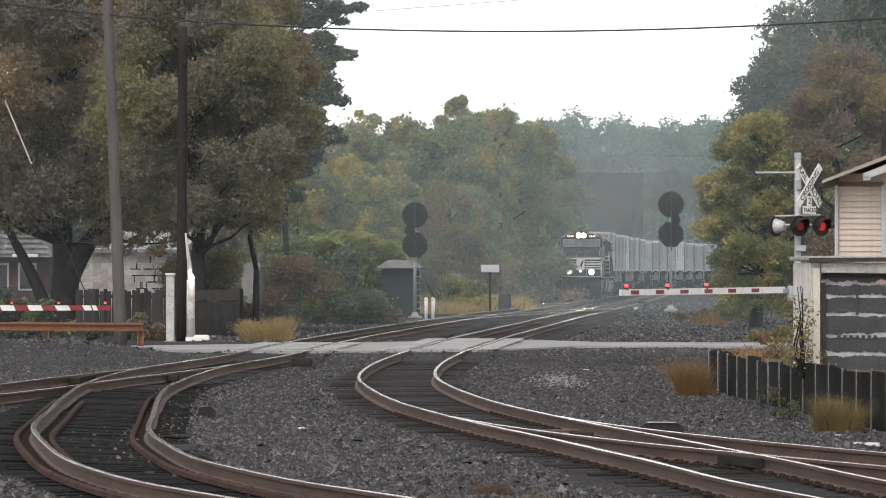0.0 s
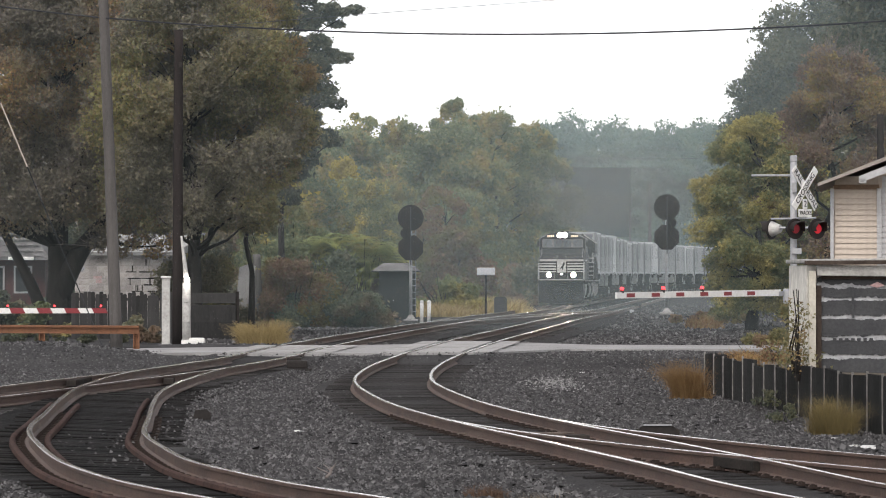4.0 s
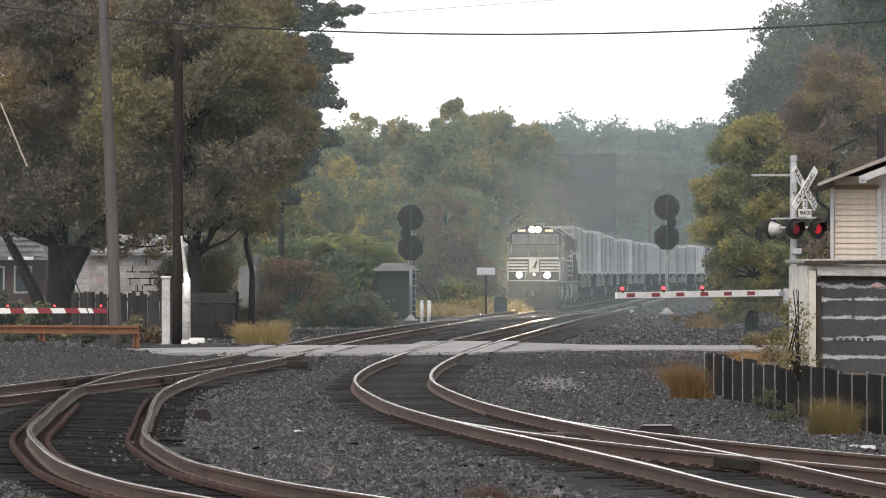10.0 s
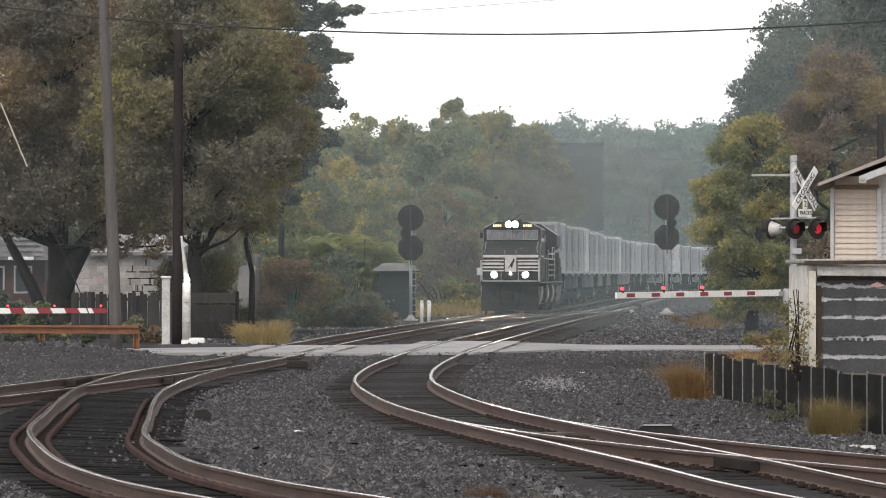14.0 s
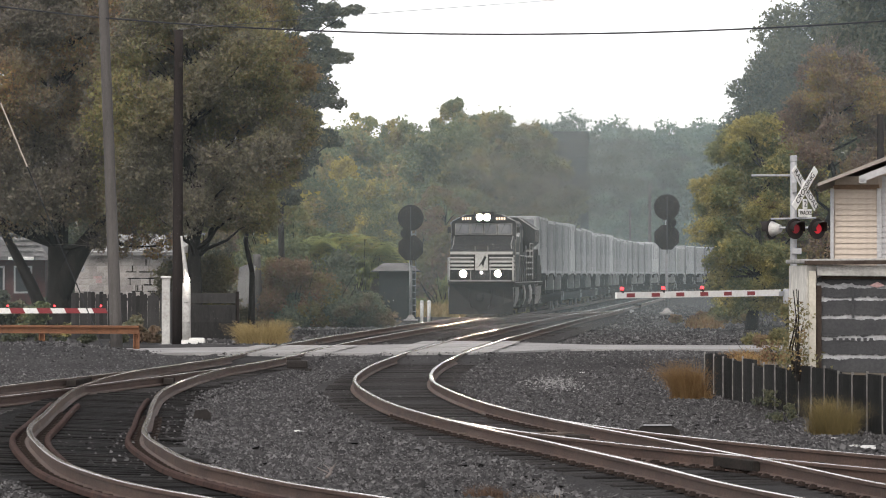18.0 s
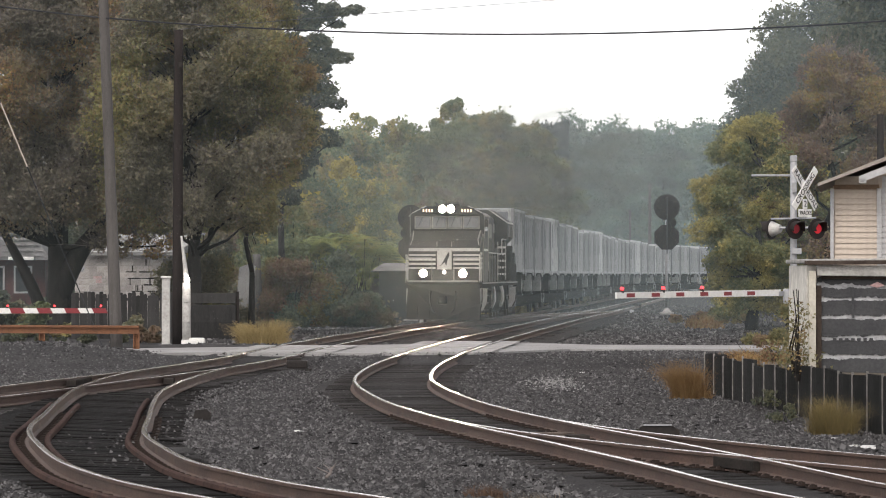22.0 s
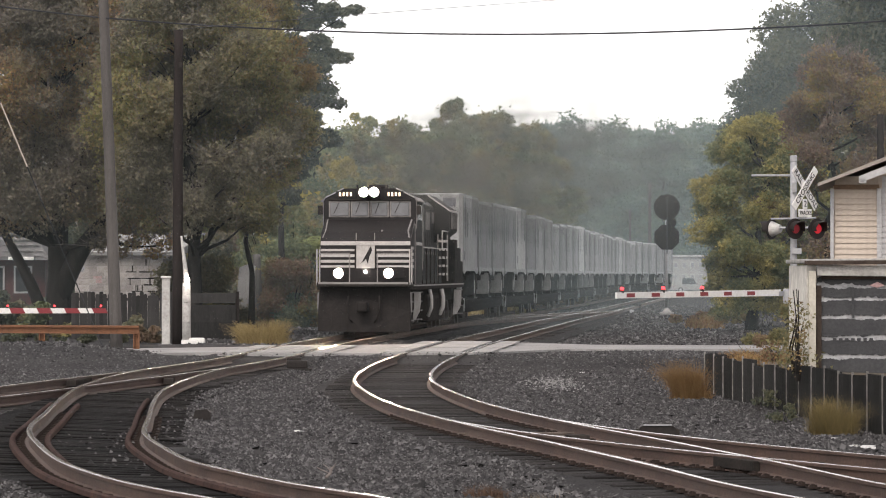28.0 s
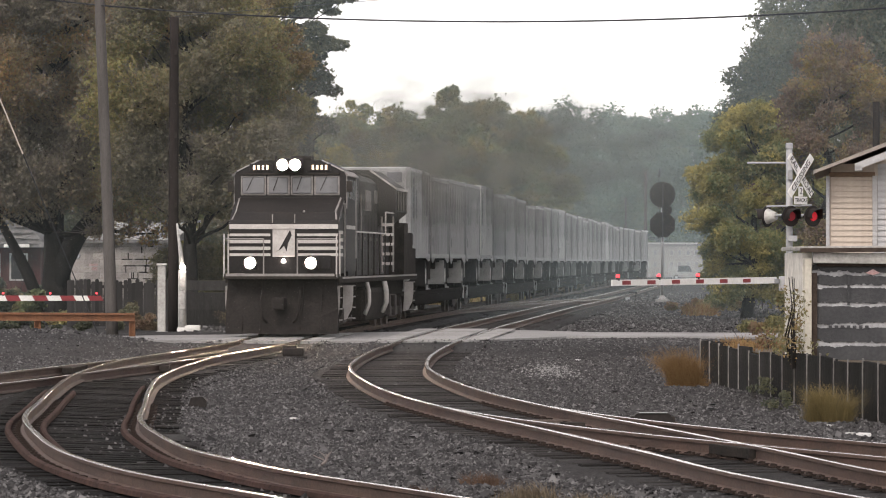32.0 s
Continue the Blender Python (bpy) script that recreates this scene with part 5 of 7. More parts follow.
for q in ((0, 1, 5, 4), (1, 2, 5), (2, 3, 4, 5), (3, 0, 4), (3, 2, 1, 0)):
    bm.faces.new([vs[k] for k in q])
part("roof", bm, M["old_shingle"], hut, "low grey hipped roof")
bm = bm_new()
box(bm, (-0.075, -0.27, 2.51), (2.49, 0.04, 0.07), bevel=0.005)
part("eaves_board", bm, M["hut_paint"], hut)


# ---- railway signals ----
def disc_signal(x, y, z, top_z, disc_r, side, label):
    """Mast with two large round black target heads and a small one between."""
    t = thing("railway_signal", pose(x, y, z), label, "railway signal", "railway signals")
    z1 = top_z - z - disc_r
    z2 = z1 - 2.28 * disc_r / 0.65 * 0.66
    bm = bm_new()
    tube(bm, (0, 0.1, 0.35), (0, 0.1, z1), 0.085, 0.07, 12)
    part("mast", bm, M["silver"], t, smooth=True)
    bm = bm_new()
    bmesh.ops.create_cone(bm, cap_ends=True, segments=4, radius1=0.32, radius2=0.14, depth=0.2, matrix=pose(0, 0.1, 0.24, 0, 0, 45))
    box(bm, (0, 0.1, 0.05), (0.72, 0.72, 0.14), bevel=0.03)
    part("base", bm, M["mortar"], t, "pale concrete foot")
    for zz, rr, seg in ((z1, disc_r, 28), (z2, disc_r * 1.03, 8)):
        bm = bm_new()
        rot = Matrix.Rotation(radians(22.5), 4, "Y") if seg == 8 else Matrix()
        bmesh.ops.create_cone(bm, cap_ends=True, segments=seg, radius1=rr, radius2=rr, depth=0.05, matrix=Matrix.Translation((0, 0, zz)) @ rot @ Matrix.Rotation(radians(90), 4, "X"))
        head = part("target", bm, M["black"], t, "large round black signal target")
        for a in range(0, 360, 45):
            cx, cz = math.sin(radians(a)) * rr * 0.66, zz + math.cos(radians(a)) * rr * 0.66
            bm = bm_new()
            tube(bm, (cx, -0.22, cz), (cx, -0.02, cz), 0.09, 0.1, 10)
            part("lamp_hood", bm, M["dirty_black"], head, "dark unlit lamp hood")
    bm = bm_new()
    zz = (z1 + z2) / 2 - 0.02
    bmesh.ops.create_cone(bm, cap_ends=True, segments=20, radius1=0.27, radius2=0.27, depth=0.05, matrix=Matrix.Translation((0.24 * side, 0.0, zz)) @ Matrix.Rotation(radians(90), 4, "X"))
    m = part("marker", bm, M["black"], t, "small round black marker light")
    bm = bm_new()
    tube(bm, (0.24 * side, -0.25, zz), (0.24 * side, -0.02, zz), 0.1, 0.11, 10)
    part("lamp_hood", bm, M["dirty_black"], m)
    bm = bm_new()
    tube(bm, (0.0, -0.26, z1 + disc_r * 0.8), (0.0, -0.26, z2 - disc_r * 1.3), 0.026, 0.026, 8)
    part("front_pipe", bm, M["truck_pipe"], t, "thin dark grey pipe before the targets")
    for k in (-1, 1) if side < 0 else ():
        bm = bm_new()
        tube(bm, (k * 0.11 + 0.14, 0.3, 0.3), (k * 0.11 + 0.14, 0.3, z1 - 0.2), 0.011, 0.011, 6)
        part("ladder_rail", bm, M["silver"], t)
    zz = 0.5
    while zz < z1 - 0.3 and side < 0:
        bm = bm_new()
        tube(bm, (0.03, 0.3, zz), (0.25, 0.3, zz), 0.016, 0.016, 6)
        part("ladder_rung", bm, M["silver"], t)
        zz += 0.32
    return t


disc_signal(-1.60, 196, -0.32, 5.47, 0.644, -1, "tall railway signal with two round black targets beside the bushes")
disc_signal(11.88, 210, -0.1, 6.28, 0.690, 1, "tall railway signal with two round black targets on a white foot")

# relay hut behind the signal
hut = thing("relay_hut", pose(-2.79, 208, -0.3), "dark relay hut with a low pitched grey roof", "hut")
bm = bm_new()
box(bm, (0.0, 1, 1.35), (1.961, 2.2, 2.7), bevel=0.02)
part("wall", bm, M["dirty_black"], hut)
bm = bm_new()
prism(bm, [(-1.35, -0.35, 2.55), (1.35, -0.35, 2.55), (1.35, -0.35, 2.66), (0.3, -0.35, 3.02), (-0.4, -0.35, 3.02), (-1.35, -0.35, 2.66)], (0, 2.8, 0))
part("roof", bm, M["roof"], hut)
bm = bm_new()
box(bm, (-0.3, -0.12, 1.0), (0.8, 0.05, 1.9), bevel=0.01)
dr = part("door", bm, M["black"], hut)
bm = bm_new()
box(bm, (-0.02, -0.16, 1.0), (0.05, 0.05, 0.14))
part("handle", bm, M["silver"], dr)

for x in (-1.00, -0.66):
    t = thing("bollard", pose(x, 185, -0.3), "white round-topped marker bollard beside the track", "bollard", "white bollards")
    bm = bm_new()
    tube(bm, (0, 0, 0), (0.01, 0, 1.02), 0.085, 0.085, 12)
    part("post", bm, M["white"], t, smooth=True)
    bm = bm_new()
    bmesh.ops.create_uvsphere(bm, u_segments=12, v_segments=8, radius=0.1, matrix=Matrix.Translation((0.01, 0, 1.02)))
    part("cap", bm, M["white"], t, smooth=True)

sp = thing("panel_on_post", pose(2.33, 215, -0.3), "pale flat panel tilted on a dark post", "panel")
bm = bm_new()
tube(bm, (0, 0, 0), (0, 0, 2.45), 0.06, 0.05, 10)
part("post", bm, M["dark_pole"], sp)
bm = bm_new()
box(bm, (0, 0, 0), (0.98, 0.62, 0.05), pose(0, -0.05, 2.48, 38, 0, 0), bevel=0.012)
part("panel", bm, M["silver"], sp, "pale flat tilted panel")
cb = thing("cabinet", pose(3.23, 222, -0.25), "small grey trackside cabinet with rounded top in dry grass", "cabinet")
bm = bm_new()
prism(bm, [(-0.36, 0, 0), (0.36, 0, 0), (0.36, 0, 0.9), (0.26, 0, 1.02), (-0.26, 0, 1.02), (-0.36, 0, 0.9)], (0, 0.6, 0))
part("body", bm, M["truck_pipe"], cb)
bm = bm_new()
box(bm, (0, -0.02, 0.5), (0.56, 0.03, 0.7), bevel=0.008)
part("door", bm, M["truck_pipe"], cb)

# pane colour raised towards the wall's, for the low contrast of distant haze
M["dull_pane"] = make_mat("haze_pale_pane", (0.2, 0.205, 0.21), (0.15, 0.155, 0.16), rough=0.4, bump=0)
# white works building far behind the curve
fb = thing("works_building", pose(26.94, 575, -0.4), "long white works building in the distant haze", "building")
bm = bm_new()
box(bm, (5.750, 4, 2.300), (11.336, 8, 5.257))
part("wall", bm, M["mortar"], fb)
bm = bm_new()
prism(bm, [(-0.3, -0.3, 4.929), (11.418 + 0.3, -0.3, 4.929), (11.418 + 0.3, -0.3, 5.175), (-0.3, -0.3, 5.175)], (0, 8.6, 0))
part("roof", bm, M["dirty_white"], fb)
for i in range(9):
    for z in (2.0, 3.7):
        bm = bm_new()
        box(bm, (0.9 + i * 1.2, -0.05, z), (0.6, 0.12, 0.8))
        w = part("window", bm, M["dirty_white"], fb)
        bm = bm_new()
        box(bm, (0.9 + i * 1.2, -0.12, z), (0.48, 0.03, 0.68))
        part("pane", bm, M["dull_pane"], w)


# ---- parked vehicles half hidden in the distance ----
def parked_car(x, y, ang, L, H, label, van=False):
    t = thing("parked_car", pose(x, y, -0.3, 0, 0, ang), label, "car")
    bm = bm_new()
    side = [(-L / 2, 0.35), (L / 2, 0.35), (L / 2, 0.85), (L / 2 - 0.1, 0.95)]
    side += [(L / 2 - 0.3, H), (-L / 2 + 0.2, H), (-L / 2, 0.9)] if van else [(L * 0.22, 1.0), (L * 0.05, H), (-L * 0.3, H), (-L * 0.45, 1.0), (-L / 2, 0.95)]
    prism(bm, [(a, -0.85, b) for a, b in side], (0, 1.7, 0))
    part("body", bm, M["mortar" if van else "white"], t, "dull white painted body")
    for sy in (-0.87, 0.85):
        bm = bm_new()
        prism(bm, [(-L * 0.28, sy, 1.02), (L * 0.14, sy, 1.02), (L * 0.04, sy, H - 0.1), (-L * 0.26, sy, H - 0.1)], (0, 0.02, 0))
        part("side_window", bm, M["glass"], t)
        for k in (-0.32, 0.32):
            bm = bm_new()
            tube(bm, (k * L, sy - 0.05, 0.32), (k * L, sy + 0.12, 0.32), 0.32, 0.32, 18)
            w = part("wheel", bm, M["rubber"], t)
            bm = bm_new()
            tube(bm, (k * L, sy - 0.06, 0.32), (k * L, sy + 0.13, 0.32), 0.18, 0.18, 14)
            part("rim", bm, M["silver"], w)
    for sy in (-0.6, 0.6):
        bm = bm_new()
        box(bm, (-L / 2 - 0.01, sy, 0.75), (0.05, 0.3, 0.14), bevel=0.02)
        part("tail_light", bm, M["red"], t)
    return t


parked_car(5.30, 290, 60, 4.3, 1.45, "white parked car half hidden behind dry grass")
parked_car(31.60, 505, 8, 4.6, 1.9, "white parked van beside the far curve", True)


# ---- bank behind the plank wall ----
def bank():
    xs, ys = np.linspace(0, 1, 16), np.linspace(53, 92, 28)
    v = []
    for y in ys:
        xw = 5.27 + (76 - y) * (6.55 - 5.27) / (76 - 54.5) if y < 76 else 5.27 + (y - 76) * 0.35
        for k in xs:
            x = xw + k * (40 - xw) * k
            z = 0.42 - max(0, y - 78) * 0.05 + noise.noise(Vector((x * 0.6, y * 0.6, 9))) * 0.05
            if y > 76:
                z -= (1 - min(1, k * 4)) * 0.5
            v.append((x, y, max(z, -0.3)))
    n = len(xs)
    f = np.array([(j * n + i, j * n + i + 1, (j + 1) * n + i + 1, (j + 1) * n + i) for j in range(len(ys) - 1) for i in range(n - 1)])
    o = mesh_np("earth_bank", np.array(v), f, M["soil"])
    tagged(o, "raised bank of brown earth behind a plank wall", "bank", kind="structure")


M["soil"] = make_mat("brown_soil", (0.11, 0.085, 0.06), (0.07, 0.06, 0.045), rough=0.95, scale=1.2, fine=14, bump=0.8, bump_scale=14, dist=0.05)
bank()


def plank_wall():
    t = thing("retaining_wall", Matrix(), "low retaining wall of black tarred planks with worn pale edges", "retaining wall", kind="structure")
    r = random.Random(2)
    a, b = Vector((5.06, 76.4, 0)), Vector((6.6, 53.2, 0))
    n = 18
    d = (b - a) / n
    ang = math.degrees(math.atan2(d.y, d.x))
    for i in range(n):
        p = a + d * i
        top = 0.46 + 0.1 * i / n + r.uniform(-0.06, 0.05)
        bm = bm_new()
        L = d.length - 0.03
        prism(bm, [(0.03, 0, -0.42), (L, 0, -0.42), (L, 0, top + r.uniform(-0.03, 0.03)), (0.03, 0, top)], (0, 0.07, 0))
        o = part("plank_panel", bm, M["wall_plank"], t)
        o.matrix_basis = pose(p.x, p.y, 0, 0, r.uniform(-0.8, 0.8), ang)
        bm = bm_new()
        box(bm, (0, 0.0, top / 2 - 0.19), (0.05, 0.03, top + 0.46), bevel=0.006)
        o = part("post", bm, M["worn_post"], t, "post with worn pale edge")
        o.matrix_basis = pose(p.x, p.y, 0, 0, r.uniform(-1.5, 1.5), ang)
    bm = bm_new()
    box(bm, (-0.35, 0, 0.02), (0.75, 0.1, 0.95), bevel=0.01)
    o = part("end_panel", bm, M["plank_black"], t)
    o.matrix_basis = pose(5.11, 76.45, 0, 0, 0, 180)


M["worn_post"] = make_mat("worn_post_paint", (0.02, 0.018, 0.017), (0.4, 0.38, 0.35), rough=0.85, scale=1.6, fine=9, mix=0.36, bump=0.3, obj_var=0.3)
plank_wall()


# ---- small concrete building with peeling boards ----
def block_shed():
    t = thing("concrete_shed", pose(6.02, 65, 0.3), "small concrete shed with peeling white wall and dark weathered boards", "shed")
    Wd, Dp, H = 3.4, 3.5, 2.21 - 0.3
    # left wall with flaking plaster, front lintel and back
    bm = bm_new()
    box(bm, (-0.03 + 0.1, Dp / 2 + 0.1, H / 2 - 0.2), (0.2, Dp - 0.2, H + 0.36), bevel=0.015)
    part("side_wall", bm, M["flaking"], t, "white plaster wall, flaking and stained")
    bm = bm_new()
    box(bm, (Wd / 2, Dp - 0.1, H / 2 - 0.2), (Wd - 0.4, 0.2, H + 0.36))
    part("back_wall", bm, M["concrete"], t)
    bm = bm_new()
    box(bm, (0.04, 0.0, H / 2 - 0.25), (0.12, 0.2, H + 0.28), bevel=0.012)
    part("corner_post", bm, M["cream_post"], t, "cream painted corner post")
    bm = bm_new()
    box(bm, (Wd / 2 + 0.1, 0.0, H - 0.1), (Wd, 0.2, 0.18), pose(0, 0, 0, 0, 0.6, 0), bevel=0.015)
    part("lintel", bm, M["concrete"], t, "stained grey lintel beam")
    bm = bm_new()
    box(bm, (Wd / 2 - 0.03, Dp / 2 - 0.05, H + 0.05), (Wd + 0.08, Dp + 0.2, 0.07), pose(0, 0, 0, 0, -0.4, 0), bevel=0.02)
    part("roof_slab", bm, M["concrete"], t, "thin pale concrete roof slab")
    bm = bm_new()
    box(bm, (Wd / 2 + 0.06, 0.1, H / 2 - 0.3), (Wd - 0.12, 0.05, H))
    part("backing", bm, M["peeled"], t, "bare whitish wall where paint has peeled")
    bm = bm_new()
    box(bm, (0.155, 0.03, H / 2 - 0.3), (0.09, 0.08, H - 0.1), bevel=0.006)
    box(bm, (Wd / 2 + 0.1, 0.03, H - 0.22), (Wd - 0.2, 0.08, 0.05), bevel=0.006)
    part("reveal_frame", bm, M["rot_dark"], t, "dark brown rotten frame")
    bm = bm_new()
    box(bm, (Wd / 2 - 0.03, -0.17, H + 0.02), (Wd + 0.1, 0.03, 0.07), pose(0, 0, 0, 0, -0.4, 0), bevel=0.005)
    part("drip_edge", bm, M["rot_dark"], t, "dark metal drip edge")
    # dark paint fields with ragged edges
    r = random.Random(12)
    rows = [(2.01 - 0.3, 1.87 - 0.3), (1.82 - 0.3, 1.66 - 0.3), (1.61 - 0.3, 1.37 - 0.3), (1.30 - 0.3, 1.02 - 0.3), (0.95 - 0.3, 0.72 - 0.3), (0.65 - 0.3, 0.35 - 0.3)]
    for hi, lo in rows:
        n = 130
        ptop, pbot = [], []
        for i in range(n + 1):
            x = 0.13 + (Wd - 0.15) * i / n
            ptop.append((x, 0.07, hi + 0.02 - 0.8 * abs(noise.noise(Vector((x * 3, hi * 9, 0)))) * 0.07 - abs(noise.noise(Vector((x * 17, hi * 9, 2)))) * 0.04))
            pbot.append((x, 0.07, lo - 0.02 + 0.8 * abs(noise.noise(Vector((x * 2.5, lo * 9, 5)))) * 0.08 + abs(noise.noise(Vector((x * 15, lo * 9, 7)))) * 0.05))
        bm = bm_new()
        prism(bm, pbot + ptop[::-1], (0, -0.012, 0))
        part("board", bm, M["slate_paint"], t, "dark slate-grey painted board, worn at its edges")
    bm = bm_new()
    box(bm, (0.72, 0.045, 1.58 - 0.3), (0.04, 0.03, 0.5))
    part("batten", bm, M["slate_paint"], t)
    bm = bm_new()
    prism(bm, [(1.0, 0.05, 1.86 - 0.3), (1.12, 0.05, 1.92 - 0.3), (1.24, 0.05, 1.86 - 0.3), (1.12, 0.05, 1.82 - 0.3)], (0, -0.01, 0))
    part("sign_plate", bm, M["faded_red"], t, "small faded red and white plate")
    for i in range(7):
        bm = bm_new()
        box(bm, (0.42 + i * 0.1, 0.05, 0.97 - 0.3), (0.06, 0.008, 0.05))
        part("letter_bar", bm, M["slate_paint"], t)


M["rot_dark"] = make_mat("dark_rotten_wood", (0.03, 0.022, 0.018), (0.07, 0.055, 0.045), rough=0.9, scale=3, fine=20, spec=0.05)
M["flaking"] = make_mat("flaking_plaster", (0.72, 0.69, 0.62), (0.34, 0.32, 0.28), rough=0.9, scale=2.6, fine=9, mix=0.42, bump=0.6, bump_scale=14)
M["cream_post"] = make_mat("cream_post_paint", (0.55, 0.52, 0.44), (0.36, 0.33, 0.27), rough=0.7, scale=2, fine=20, bump=0.2)
M["peeled"] = make_mat("peeled_wall", (0.42, 0.42, 0.42), (0.2, 0.2, 0.2), rough=0.9, scale=3.5, fine=20, mix=0.5, bump=0.4)
M["slate_paint"] = make_mat("slate_paint", (0.034, 0.035, 0.037), (0.07, 0.07, 0.07), rough=0.75, scale=2.5, fine=22, mix=0.35, bump=0.3)
block_shed()


# ---- house with siding ----
def sided_house():
    d = 87
    t = thing("house", pose(8.53, d, 0.2, 0, 0, -6), "small house with cream lapped siding and grey overhanging roof", "house")
    x0, H = 0.0, 3.98 - 0.2
    Wd, slope = 4.2, 0.36
    bm = bm_new()
    prism(bm, [(0.05, 0.02, -0.6), (Wd, 0.02, -0.6), (Wd, 0.02, H + slope * 2.6), (2.6, 0.02, H + slope * 2.6), (0.05, 0.02, H)], (0, 5, 0))
    part("wall", bm, M["cream"], t)
    me = bpy.data.meshes.new("siding_board")
    bm = bm_new()
    prism(bm, [(0, 0, 0), (0, -0.028, 0.0), (0, -0.024, 0.012), (0, 0.0, 0.124)], (0.95, 0, 0))
    bm.to_mesh(me)
    bm.free()
    me.materials.append(M["cream"])
    me2 = bpy.data.meshes.new("siding_board")
    bm = bm_new()
    prism(bm, [(0, 0, 0), (0, -0.028, 0.0), (0, -0.024, 0.012), (0, 0.0, 0.124)], (1.6, 0, 0))
    bm.to_mesh(me2)
    bm.free()
    me2.materials.append(M["grey_siding"])
    z = -0.4
    r = random.Random(6)
    while z < H + 0.1:
        shared("siding_board", me, t, pose(0.09, 0.015, z, 0, r.uniform(-0.25, 0.25), 0))
        shared("siding_board", me2, t, pose(1.12, 0.0, z, 0, 0, 0))
        z += 0.122
    for x, w, m in ((0.03, 0.08, "grey_siding"), (1.06, 0.11, "grey_siding")):
        bm = bm_new()
        box(bm, (x, -0.02, H / 2 - 0.3), (w, 0.09, H + 0.5), bevel=0.008)
        part("corner_board", bm, M[m], t, "grey vertical trim board")
    bm = bm_new()
    box(bm, (0.56, -0.03, H - 0.02), (1.0, 0.06, 0.1), bevel=0.006)
    part("frieze_board", bm, M["rot_wood"], t, "dark worn board under the eave")
    # roof: gable rake rising away from the eave
    e = -0.28
    bm = bm_new()
    prism(bm, [(e, -0.75, H - 0.02), (2.6, -0.75, H + slope * 2.7 + 0.1), (5.4, -0.75, H - 0.02), (5.4, -0.75, H + 0.06), (2.6, -0.75, H + slope * 2.7 + 0.2), (e, -0.75, H + 0.05)], (0, 6.2, 0))
    part("roof", bm, M["roof_tan"], t, "weathered tan-grey roof")
    bm = bm_new()
    prism(bm, [(0.62, -0.8, H + 0.05), (2.6, -0.8, H + 0.05 + slope * 2.05), (2.6, -0.8, H + 0.23 + slope * 2.05), (0.62, -0.8, H + 0.2)], (0, 0.05, 0))
    part("bargeboard", bm, M["grey_siding"], t, "pale grey bargeboard")
    bm = bm_new()
    box(bm, (0.7, -0.55, H + 0.1), (0.16, 0.5, 0.12), bevel=0.02)
    part("rafter_end", bm, M["grey_siding"], t)


M["grey_siding"] = make_mat("pale_grey_paint", (0.42, 0.42, 0.42), (0.3, 0.29, 0.28), rough=0.7, scale=2, fine=18, bump=0.15)
M["rot_wood"] = make_mat("bare_brown_wood", (0.2, 0.13, 0.08), (0.1, 0.07, 0.05), rough=0.9, scale=3, fine=20)
M["roof_tan"] = make_mat("tan_grey_roofing", (0.34, 0.3, 0.26), (0.22, 0.19, 0.165), rough=0.9, scale=2, fine=25, bump=0.4)
sided_house()


# ---- crossing signal with cross and lamps ----
def letters(text, size, m, parent, mat_name, name="lettering"):
    """Raised lettering with the built-in font, made into a mesh."""
    cu = bpy.data.curves.new(name, "FONT")
    cu.body = text
    cu.size = size
    cu.extrude = 0.003
    cu.align_x, cu.align_y = "CENTER", "CENTER"
    tmp = new(name, cu)
    me = bpy.data.meshes.new_from_object(tmp.evaluated_get(bpy.context.evaluated_depsgraph_get()))
    bpy.data.objects.remove(tmp)
    me.materials.clear()
    me.materials.append(M[mat_name])
    ob = new(name, me)
    ob.parent = parent
    ob.matrix_basis = m
    return ob


